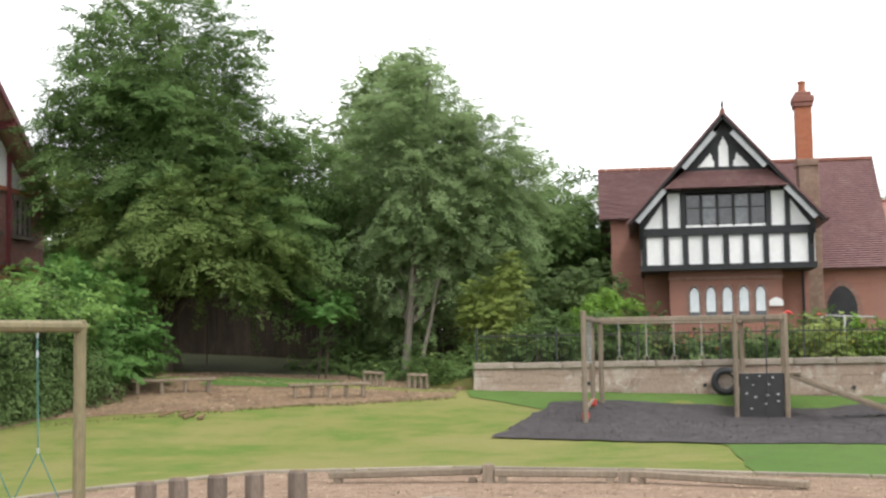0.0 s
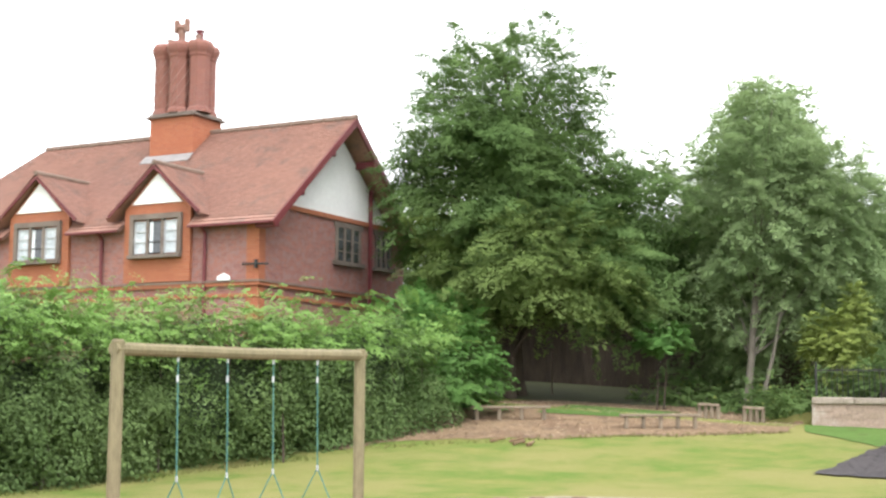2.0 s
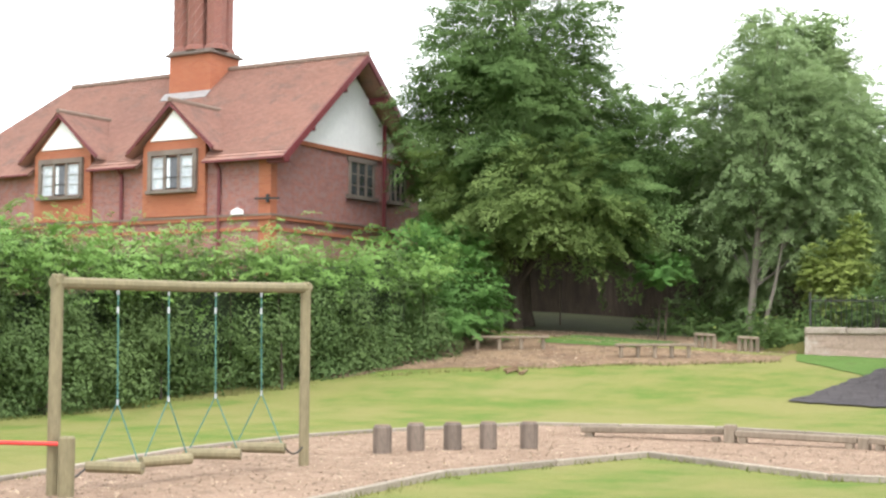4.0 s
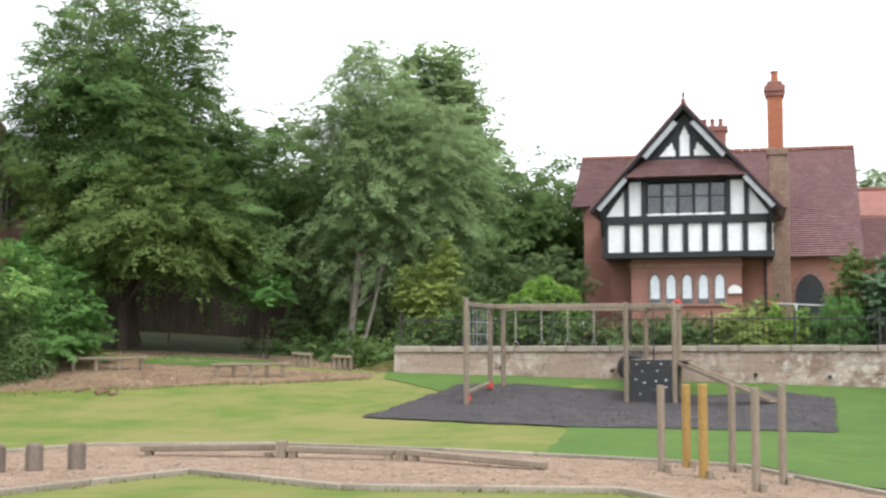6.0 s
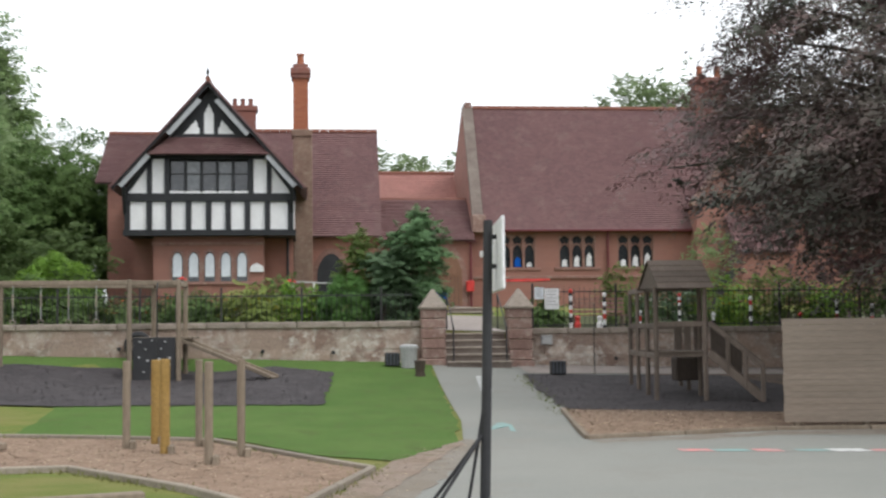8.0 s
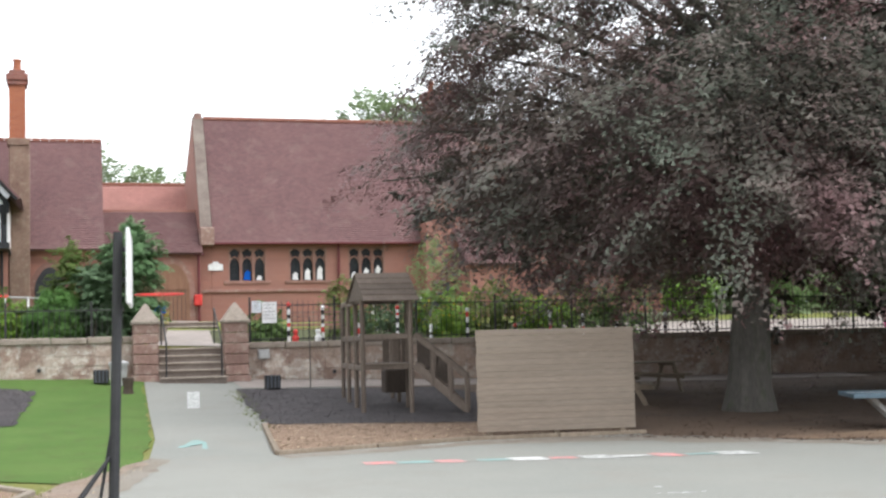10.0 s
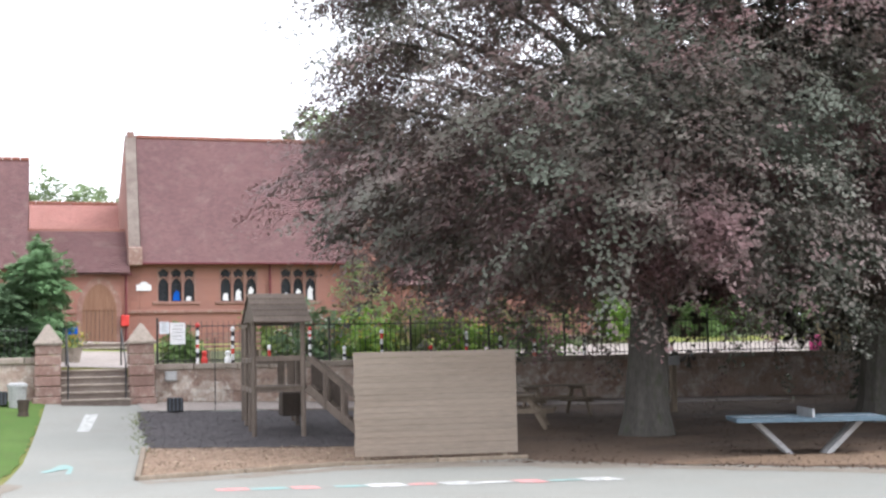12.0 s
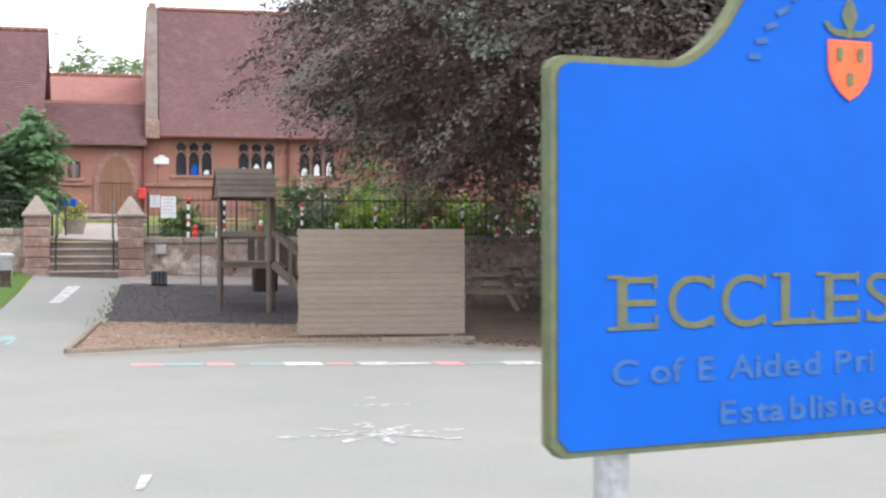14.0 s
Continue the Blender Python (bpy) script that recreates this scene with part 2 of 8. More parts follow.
M = {
    "grass": mat("lawn_grass", (0.108, 0.165, 0.035), (0.21, 0.205, 0.068), 0.9, 60, 0.95, 0.9, c3=(0.152, 0.185, 0.048), lo=0.36, hi=0.68, spec=0.1, broad=(0.28, (0.21, 0.203, 0.074))),
    "turf": mat("artificial_turf", (0.075, 0.137, 0.033), (0.096, 0.156, 0.042), 0.6, 40, 0.95, 0.5, c3=(0.086, 0.124, 0.038), spec=0.1),
    "asphalt": mat("worn_asphalt", (0.224, 0.228, 0.207), (0.252, 0.251, 0.226), 0.25, 70, 0.9, 0.12, spec=0.2, c3=(0.236, 0.23, 0.206)),
    "rubber": mat("rubber_mulch", (0.04, 0.034, 0.036), (0.057, 0.049, 0.051), 0.9, 60, 0.9, 0.5, c3=(0.076, 0.064, 0.065)),
    "chip": mat("wood_chippings", (0.222, 0.148, 0.1), (0.28, 0.194, 0.136), 1.1, 60, 0.95, 0.6, c3=(0.17, 0.11, 0.074)),
    "chip_piece": mat("single_wood_chip", (0.46, 0.37, 0.26), (0.09, 0.062, 0.04), 6, 20, 0.9, 0.0, island=0.5, lo=0.42, hi=0.58),
    "rubber_piece": mat("single_rubber_chip", (0.042, 0.039, 0.04), (0.1, 0.092, 0.09), 6, 20, 0.9, 0.0, island=0.4, lo=0.4, hi=0.65),
    "litter_piece": mat("dry_leaf", (0.135, 0.09, 0.062), (0.1, 0.068, 0.05), 3, 20, 0.9, 0.0, island=0.3),
    "bare_earth": mat("trodden_earth", (0.22, 0.162, 0.122), (0.26, 0.205, 0.165), 1.3, 50, 0.95, 0.5, c3=(0.17, 0.14, 0.09)),
    "dusty_asphalt": mat("dusty_asphalt", (0.185, 0.155, 0.12), (0.225, 0.203, 0.172), 0.8, 50, 0.95, 0.2, c3=(0.16, 0.128, 0.095)),
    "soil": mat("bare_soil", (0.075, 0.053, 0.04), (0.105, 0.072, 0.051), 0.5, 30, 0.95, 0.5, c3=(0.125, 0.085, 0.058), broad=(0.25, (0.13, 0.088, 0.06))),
    "bark": mat("bark_mulch", (0.18, 0.112, 0.068), (0.24, 0.165, 0.098), 0.8, 24, 0.95, 1.0, c3=(0.13, 0.085, 0.055)),
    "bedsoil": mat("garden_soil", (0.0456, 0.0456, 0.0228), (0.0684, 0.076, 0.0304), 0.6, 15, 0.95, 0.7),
    "paving": mat("stone_paving", (0.24, 0.205, 0.185), (0.3, 0.262, 0.235), 1.0, 30, 0.85, 0.3),
    "timber": mat("weathered_timber", (0.175, 0.137, 0.0988), (0.236, 0.19, 0.141), 1.2, 20, 0.8, 0.5, stretch=(1, 1, 0.25), vary=0.18),
    "timber_dark": mat("grey_brown_timber", (0.12, 0.093, 0.074), (0.165, 0.13, 0.105), 1.2, 20, 0.8, 0.5, stretch=(1, 1, 0.3), vary=0.15),
    "timber_brown": mat("dark_brown_timber", (0.06, 0.046, 0.037), (0.088, 0.068, 0.054), 1.2, 20, 0.8, 0.5, stretch=(1, 1, 0.3)),
    "step_stone": mat("worn_step_stone", (0.129, 0.0988, 0.0836), (0.182, 0.152, 0.129), 1.5, 20, 0.9, 0.4, vary=0.1),
    "timber_pale": mat("pale_timber", (0.228, 0.194, 0.152), (0.304, 0.262, 0.209), 1.2, 25, 0.8, 0.5, vary=0.15),
    "timber_green": mat("greenish_timber", (0.175, 0.152, 0.0836), (0.228, 0.19, 0.114), 1.5, 20, 0.8, 0.5, stretch=(1, 1, 0.3), vary=0.12),
    "timber_yellow": mat("yellow_timber", (0.274, 0.167, 0.0456), (0.334, 0.213, 0.0684), 1.5, 20, 0.8, 0.4),
    "endgrain": mat("end_grain", (0.213, 0.152, 0.0912), (0.167, 0.114, 0.0684), 8, 40, 0.85, 0.4),
    "plank": mat("cladding_plank", (0.208, 0.166, 0.129), (0.25, 0.206, 0.163), 0.8, 14, 0.75, 0.15, stretch=(0.35, 1, 6), vary=0.07),
    "stone": mat("wall_stone", (0.255, 0.175, 0.14), (0.42, 0.35, 0.295), 1.8, 14, 0.9, 0.6, vary=0.11, c3=(0.56, 0.515, 0.46), lo=0.42, hi=0.56, world_space=True, broad=(0.8, (0.35, 0.262, 0.21))),
    "coping": mat("coping_stone", (0.27, 0.225, 0.185), (0.345, 0.295, 0.25), 1.5, 22, 0.9, 0.5, vary=0.1, c3=(0.22, 0.185, 0.145)),
    "mortar": mat("lime_mortar", (0.26, 0.185, 0.15), (0.46, 0.4, 0.345), 1.8, 12, 0.95, 0.6, c3=(0.53, 0.485, 0.43), lo=0.42, hi=0.56, world_space=True, broad=(0.8, (0.34, 0.255, 0.205))),
    "sandy_soil": mat("sandy_soil", (0.17, 0.112, 0.07), (0.2, 0.135, 0.088), 0.9, 30, 0.95, 0.4, c3=(0.14, 0.095, 0.065)),
    "tile_pink": mat("pink_roof_tile", (0.42, 0.21, 0.18), (0.37, 0.19, 0.16), 0.6, 18, 0.75, 0.2, island=0.07),
    # near-black green: the hedge's inner shade put into a colour
    "hedge_inner_shade": mat("hedge_inner_shade", (0.02, 0.032, 0.014), (0.03, 0.045, 0.02), 2, 12, 0.95, 0.5),
    # glass with the grey of reflected sky put into its base colour
    "glass_sky_tint": mat("sky_tinted_window_glass", (0.09, 0.1, 0.11), (0.13, 0.14, 0.15), 1.5, 6, 0.1, 0.0, spec=0.8),
    "yellow_paint": mat("yellow_paint", (0.6, 0.42, 0.03), (0.5, 0.35, 0.03), 4, 25, 0.5, 0.05),
    "redstone": mat("red_sandstone", (0.235, 0.125, 0.1), (0.29, 0.17, 0.138), 1.4, 16, 0.9, 0.5, vary=0.12, c3=(0.3, 0.21, 0.17)),
    "pillar": mat("pillar_sandstone", (0.23, 0.14, 0.115), (0.31, 0.205, 0.17), 1.6, 16, 0.9, 0.5, vary=0.14, c3=(0.36, 0.28, 0.235)),
    "breast": mat("brown_stone", (0.167, 0.106, 0.0798), (0.236, 0.16, 0.122), 1.6, 16, 0.9, 0.5, vary=0.14, c3=(0.258, 0.198, 0.152)),
    "brick_red": brick_mat("red_brick", (0.228, 0.0798, 0.057), (0.175, 0.0646, 0.0532), (0.251, 0.182, 0.152), stain=(0.19, 0.076, 0.057)),
    "brick_dark": brick_mat("dark_pattern_brick", (0.28, 0.11, 0.086), (0.2, 0.085, 0.076), (0.275, 0.175, 0.148), stain=(0.245, 0.14, 0.13), patch=(5.0, 0.47, 0.58)),
    "brick_orange": brick_mat("orange_brick", (0.342, 0.114, 0.0532), (0.281, 0.0836, 0.0418), (0.304, 0.167, 0.106), stain=(0.304, 0.0988, 0.0494)),
    "church_wall": brick_mat("sandstone_blocks", (0.31, 0.145, 0.11), (0.265, 0.125, 0.096), (0.285, 0.16, 0.125), 0.5, 0.22, stain=(0.275, 0.14, 0.112)),
    "tile_brown": mat("brown_roof_tile", (0.15, 0.08, 0.08), (0.175, 0.095, 0.092), 0.5, 20, 0.75, 0.2, island=0.1, c3=(0.185, 0.112, 0.106)),
    "tile_red": mat("red_roof_tile", (0.315, 0.172, 0.132), (0.27, 0.15, 0.118), 0.4, 18, 0.75, 0.2, island=0.09, c3=(0.21, 0.135, 0.112)),
    "ridge": mat("ridge_tile", (0.228, 0.0912, 0.0608), (0.19, 0.076, 0.0532), 2, 20, 0.8, 0.3),
    "ridge_grey": mat("grey_ridge_tile", (0.152, 0.106, 0.0836), (0.198, 0.144, 0.114), 2, 20, 0.8, 0.3),
    "render_white": mat("white_render", (0.8, 0.8, 0.805), (0.72, 0.72, 0.725), 0.7, 9, 0.8, 0.03, grain=0.12),
    "black_timber": mat("black_painted_timber", (0.014, 0.015, 0.018), (0.022, 0.024, 0.027), 3, 25, 0.6, 0.3),
    "grey_board": mat("grey_painted_board", (0.36, 0.37, 0.39), (0.44, 0.45, 0.46), 3, 25, 0.7, 0.2),
    "red_paint": mat("maroon_paint", (0.144, 0.0304, 0.0342), (0.122, 0.0243, 0.0289), 3, 25, 0.5, 0.15),
    "glass_dark": mat("window_glass", (0.03, 0.034, 0.04), (0.05, 0.055, 0.062), 1.5, 6, 0.08, 0.0, spec=0.8),
    "curtain": mat("window_blind", (0.66, 0.7, 0.74), (0.58, 0.62, 0.66), 4, 12, 0.5, 0.1, grain=0.2),
    "glass_pale": mat("pale_window_glass", (0.36, 0.4, 0.43), (0.46, 0.5, 0.53), 1.5, 6, 0.15, 0.0, spec=0.6),
    "lead_sheet": mat("lead_sheet", (0.2, 0.19, 0.19), (0.27, 0.25, 0.245), 3, 20, 0.7, 0.2),
    "lead": mat("lead_came", (0.02, 0.02, 0.022), (0.03, 0.03, 0.033), 4, 20, 0.6, 0.0),
    "iron": mat("black_iron", (0.018, 0.018, 0.02), (0.03, 0.028, 0.026), 4, 30, 0.5, 0.1, spec=0.5),
    "steel": mat("galvanised_steel", (0.42, 0.44, 0.46), (0.52, 0.54, 0.56), 5, 40, 0.45, 0.05, metal=0.7),
    "grey_plastic": mat("grey_plastic", (0.319, 0.319, 0.312), (0.38, 0.38, 0.372), 4, 30, 0.6, 0.05),
    "black_plastic": mat("black_plastic", (0.02, 0.02, 0.022), (0.03, 0.03, 0.032), 4, 30, 0.55, 0.05),
    "blue_plastic": mat("slate_plastic", (0.076, 0.0874, 0.106), (0.103, 0.114, 0.133), 3, 30, 0.6, 0.1),
    "white_paint": mat("white_paint", (0.78, 0.78, 0.78), (0.7, 0.7, 0.7), 4, 25, 0.5, 0.05),
    "red_plastic": mat("red_plastic", (0.6, 0.05, 0.04), (0.5, 0.035, 0.03), 4, 25, 0.5, 0.05),
    "rope": mat("green_rope", (0.05, 0.15, 0.13), (0.08, 0.2, 0.17), 10, 80, 0.8, 0.3),
    "tt_blue": mat("table_top_paint", (0.075, 0.12, 0.155), (0.1, 0.15, 0.185), 2, 25, 0.55, 0.1),
    "concrete": mat("pale_concrete", (0.38, 0.38, 0.38), (0.456, 0.456, 0.448), 2, 30, 0.8, 0.2),
    "chalk_white": mat("white_chalk", (0.62, 0.62, 0.6), (0.36, 0.365, 0.345), 9, 60, 0.95, 0.0, lo=0.42, hi=0.6),
    "chalk_worn": mat("worn_white_paint", (0.54, 0.54, 0.52), (0.3, 0.305, 0.288), 9, 60, 0.95, 0.0, lo=0.4, hi=0.6),
    "chalk_red": mat("faded_red_chalk", (0.58, 0.24, 0.23), (0.42, 0.28, 0.265), 7, 60, 0.95, 0.0, lo=0.44, hi=0.6),
    "chalk_teal": mat("turquoise_chalk", (0.21, 0.36, 0.335), (0.235, 0.3, 0.28), 5, 50, 0.95, 0.0),
    "sign_blue": mat("blue_enamel", (0.003, 0.083, 0.415), (0.005, 0.095, 0.46), 1.2, 8, 0.6, 0.03, spec=0.15, grain=0.2),
    "sign_gold": mat("gold_paint", (0.135, 0.15, 0.07), (0.1, 0.13, 0.09), 8, 40, 0.6, 0.1, spec=0.2),
    "sign_letter": mat("weathered_gold_letter", (0.145, 0.145, 0.055), (0.1, 0.125, 0.09), 30, 60, 0.6, 0.0, spec=0.15),
    "sign_faded": mat("faded_gold_paint", (0.045, 0.12, 0.28), (0.035, 0.11, 0.32), 8, 40, 0.6, 0.05, spec=0.2),
    "sign_orange": mat("orange_enamel", (0.75, 0.12, 0.03), (0.68, 0.1, 0.03), 8, 40, 0.45, 0.0),
    "pink": mat("pink_fabric", (0.75, 0.1, 0.3), (0.65, 0.08, 0.26), 6, 40, 0.8, 0.2),
    "wood_door": mat("oak_door", (0.182, 0.0912, 0.0532), (0.228, 0.122, 0.076), 2, 18, 0.7, 0.3, stretch=(6, 1, 0.6)),
    "trunk_grey": mat("grey_beech_bark", (0.075, 0.068, 0.06), (0.11, 0.102, 0.09), 2.5, 20, 0.9, 0.7, stretch=(1, 1, 0.35), c3=(0.065, 0.07, 0.045)),
    "trunk_brown": mat("brown_bark", (0.0456, 0.0342, 0.0266), (0.076, 0.057, 0.0418), 3, 20, 0.9, 0.7, stretch=(1, 1, 0.3)),
    "trunk_birch": mat("birch_bark", (0.2, 0.18, 0.145), (0.11, 0.095, 0.075), 4, 20, 0.85, 0.5, stretch=(1, 1, 0.5)),
    "leaf_copper": leaf_mat("copper_beech_leaf", (0.2, 0.115, 0.118), (0.155, 0.12, 0.11), 0.14, 0.55, 0.14, back=(0.11, 0.122, 0.095), spec=0.2, back_scale=0.3),
    # leaf colour taken down to carry the deep shade on this side
    "leaf_shade": leaf_mat("shade_darkened_leaf", (0.06, 0.062, 0.05), (0.075, 0.07, 0.058), 0.15, 0.55, 0.1),
    "leaf_green": leaf_mat("tree_leaf", (0.12, 0.2, 0.067), (0.145, 0.222, 0.075), 0.14, 0.6, 0.45),
    "leaf_light": leaf_mat("light_tree_leaf", (0.155, 0.222, 0.068), (0.175, 0.238, 0.076), 0.18, 0.6, 0.45),
    "leaf_dark": leaf_mat("dark_leaf", (0.14, 0.205, 0.08), (0.165, 0.23, 0.09), 0.15, 0.6, 0.45),
    "leaf_birch": leaf_mat("birch_leaf", (0.245, 0.34, 0.155), (0.27, 0.355, 0.17), 0.13, 0.6, 0.5),
    "leaf_yellow": leaf_mat("golden_leaf", (0.3, 0.36, 0.1), (0.23, 0.3, 0.085), 0.25),
    "leaf_hedge": leaf_mat("hedge_leaf", (0.1, 0.162, 0.055), (0.125, 0.185, 0.065), 0.24, 0.5, 0.3),
    "leaf_bright": leaf_mat("bright_leaf", (0.16, 0.29, 0.045), (0.2, 0.32, 0.055), 0.25),
    "leaf_fresh": leaf_mat("fresh_shrub_leaf", (0.1, 0.215, 0.055), (0.125, 0.24, 0.065), 0.2),
    "leaf_yew": leaf_mat("yew_leaf", (0.03, 0.045, 0.022), (0.04, 0.055, 0.027), 0.2, 0.6, 0.1),
    "leaf_blue": leaf_mat("grey_green_leaf", (0.13, 0.2, 0.11), (0.1, 0.165, 0.08), 0.25),
    "leaf_conifer": leaf_mat("conifer_leaf", (0.155, 0.27, 0.125), (0.175, 0.29, 0.135), 0.2),
    "leaf_shoot": leaf_mat("fresh_shoot_leaf", (0.19, 0.33, 0.085), (0.22, 0.35, 0.1), 0.2),
    # paled green: aerial haze mixed into the leaf colour
    "leaf_haze": leaf_mat("hazed_distant_leaf", (0.22, 0.29, 0.15), (0.245, 0.31, 0.165), 0.12, 0.6, 0.45),
    "leaf_grass": leaf_mat("grass_blade", (0.14, 0.18, 0.05), (0.22, 0.21, 0.085), 0.2),
    "flower_yellow": leaf_mat("yellow_flower", (0.55, 0.45, 0.05), (0.45, 0.4, 0.06), 0.25),
    "flower_white": leaf_mat("white_flower", (0.7, 0.7, 0.66), (0.6, 0.6, 0.58), 0.15),
    "flower_red": leaf_mat("red_flower", (0.5, 0.08, 0.05), (0.45, 0.15, 0.08), 0.2),
}


# ---- mesh tools ----
def lerp(v, pts):
    if v <= pts[0][0]:
        return pts[0][1]
    for (a, za), (b, zb) in zip(pts, pts[1:]):
        if v <= b:
            return za + (zb - za) * (v - a) / (b - a)
    return pts[-1][1]


def smooth(v):
    v = min(1.0, max(0.0, v))
    return v * v * (3 - 2 * v)


WALL_FRONT, WALL_BACK = 35.6, 36.05


def ground(x, y):
    """Height of the ground: flat playground, a rise towards the garden wall, the raised garden behind it."""
    zw = lerp(x, [(-30, 1.9), (-12, 1.5), (0.3, 1.09), (12.7, 0.74), (17, 0.58), (26.6, 0.36), (34.6, 0.28), (60, 0.2)])
    s = min(1.0, max(0.0, (y - 20) / 15.6))
    low = -0.03 + (zw + 0.03) * s * s + 0.03 * min(12, max(0, -2 - x)) * smooth((y - 22) / 10)
    low -= 0.07 * smooth((x - 7.0) / 4.0) * smooth((25.0 - y) / 3.5)
    low -= 0.19 * smooth((x - 3.0) / 2.4) * smooth((9.2 - x) / 1.6) * smooth((y - 29.5) / 2.8) * smooth((35.5 - y) / 1.6)
    if y <= WALL_BACK + 0.02:
        return low
    top = lerp(x, [(0, 1.6), (12, 1.6), (16, 1.45), (60, 1.4)])
    garden = top + lerp(y, [(36, 0), (43, 0.15), (46.5, 0.75), (52, 0.95), (90, 1.4)])
    bank = low + lerp(y, [(36, 0), (41, 0.25), (60, 1.2)])
    w = smooth((x + 1.7) / 1.3)
    return bank + (garden - bank) * w


def bm_new():
    return bmesh.new()


def box(bm, lo, hi, bevel=0.0):
    vs = [bm.verts.new((x, y, z)) for x in (lo[0], hi[0]) for y in (lo[1], hi[1]) for z in (lo[2], hi[2])]
    fs = [bm.faces.new([vs[i] for i in q]) for q in ((0, 1, 3, 2), (4, 6, 7, 5), (0, 4, 5, 1), (2, 3, 7, 6), (0, 2, 6, 4), (1, 5, 7, 3))]
    if bevel:
        es = list({e for f in fs for e in f.edges})
        bmesh.ops.bevel(bm, geom=es, offset=bevel, segments=1, affect="EDGES")
    return vs


def beam(bm, p0, p1, w, h, bevel=0.0):
    """A bar of section w x h from p0 to p1 (h is the upright side)."""
    p0, p1 = Vector(p0), Vector(p1)
    d = (p1 - p0).normalized()
    side = d.cross(Vector((0, 0, 1)))
    side = side.normalized() if side.length > 1e-4 else Vector((1, 0, 0))
    up = side.cross(d)
    vs = []
    for p in (p0, p1):
        for a, b in ((-1, -1), (1, -1), (1, 1), (-1, 1)):
            vs.append(bm.verts.new(p + side * (a * w / 2) + up * (b * h / 2)))
    fs = [bm.faces.new([vs[i] for i in q]) for q in ((3, 2, 1, 0), (4, 5, 6, 7), (0, 1, 5, 4), (1, 2, 6, 5), (2, 3, 7, 6), (3, 0, 4, 7))]
    if bevel:
        bmesh.ops.bevel(bm, geom=list({e for f in fs for e in f.edges}), offset=bevel, segments=1, affect="EDGES")


def tube(bm, pts, radii, n=8, caps=True):
    pts = [Vector(p) for p in pts]
    rings = []
    for i, p in enumerate(pts):
        d = (pts[min(i + 1, len(pts) - 1)] - pts[max(i - 1, 0)]).normalized()
        a = d.cross(Vector((0.31, 0.95, 0.05)))
        a = a.normalized() if a.length > 1e-3 else Vector((1, 0, 0))
        b = d.cross(a)
        r = radii[i] if isinstance(radii, (list, tuple)) else radii
        rings.append([bm.verts.new(p + (a * math.cos(t) + b * math.sin(t)) * r) for t in (2 * math.pi * k / n for k in range(n))])
    for r0, r1 in zip(rings, rings[1:]):
        for k in range(n):
            bm.faces.new((r0[k], r0[(k + 1) % n], r1[(k + 1) % n], r1[k]))
    if caps:
        bm.faces.new(rings[0][::-1])
        bm.faces.new(rings[-1])


def prism_xz(bm, poly, y0, y1):
    """A slab with outline poly (x, z) between y0 and y1."""
    a = [bm.verts.new((x, y0, z)) for x, z in poly]
    b = [bm.verts.new((x, y1, z)) for x, z in poly]
    bm.faces.new(a)
    bm.faces.new(b[::-1])
    for i in range(len(poly)):
        j = (i + 1) % len(poly)
        bm.faces.new((a[i], b[i], b[j], a[j]))


def prism_yz(bm, poly, x0, x1):
    a = [bm.verts.new((x0, y, z)) for y, z in poly]
    b = [bm.verts.new((x1, y, z)) for y, z in poly]
    bm.faces.new(a)
    bm.faces.new(b[::-1])
    for i in range(len(poly)):
        j = (i + 1) % len(poly)
        bm.faces.new((a[i], b[i], b[j], a[j]))


def prism_xy(bm, poly, z0, z1):
    a = [bm.verts.new((x, y, z0)) for x, y in poly]
    b = [bm.verts.new((x, y, z1)) for x, y in poly]
    bm.faces.new(a)
    bm.faces.new(b[::-1])
    for i in range(len(poly)):
        j = (i + 1) % len(poly)
        bm.faces.new((a[i], b[i], b[j], a[j]))


def world_of(ob):
    v = Vector((0, 0, 0))
    while ob:
        v += ob.location
        ob = ob.parent
    return v


def finish(name, bm, material, origin):
    bmesh.ops.recalc_face_normals(bm, faces=bm.faces[:])
    bmesh.ops.translate(bm, verts=bm.verts[:], vec=-Vector(origin))
    me = bpy.data.meshes.new(name)
    bm.to_mesh(me)
    bm.free()
    me.materials.append(material)
    return me


def part(name, bm, material, parent, label="", kind=""):
    """Links a bmesh in world metres as one mesh object under a thing or a part."""
    ob = new(name, finish(name, bm, material, world_of(parent)))
    ob.parent = parent
    return tagged(ob, label, kind=kind)


def single(name, bm, material, origin, label, category, group="", kind=""):
    ob = new(name, finish(name, bm, material, origin))
    ob.location = origin
    return tagged(ob, label, category, group, kind)


def thing(name, origin, label, category, group="", kind=""):
    ob = new(name)
    ob.location = origin
    ob.empty_display_size = 0.2
    return tagged(ob, label, category, group, kind)


def mesh_part(name, verts, faces, material, parent, label="", kind=""):
    me = bpy.data.meshes.new(name)
    me.from_pydata((np.asarray(verts) - np.array(world_of(parent))[None, :]).tolist(), [], faces)
    me.materials.append(material)
    ob = new(name, me)
    ob.parent = parent
    return tagged(ob, label, kind=kind)


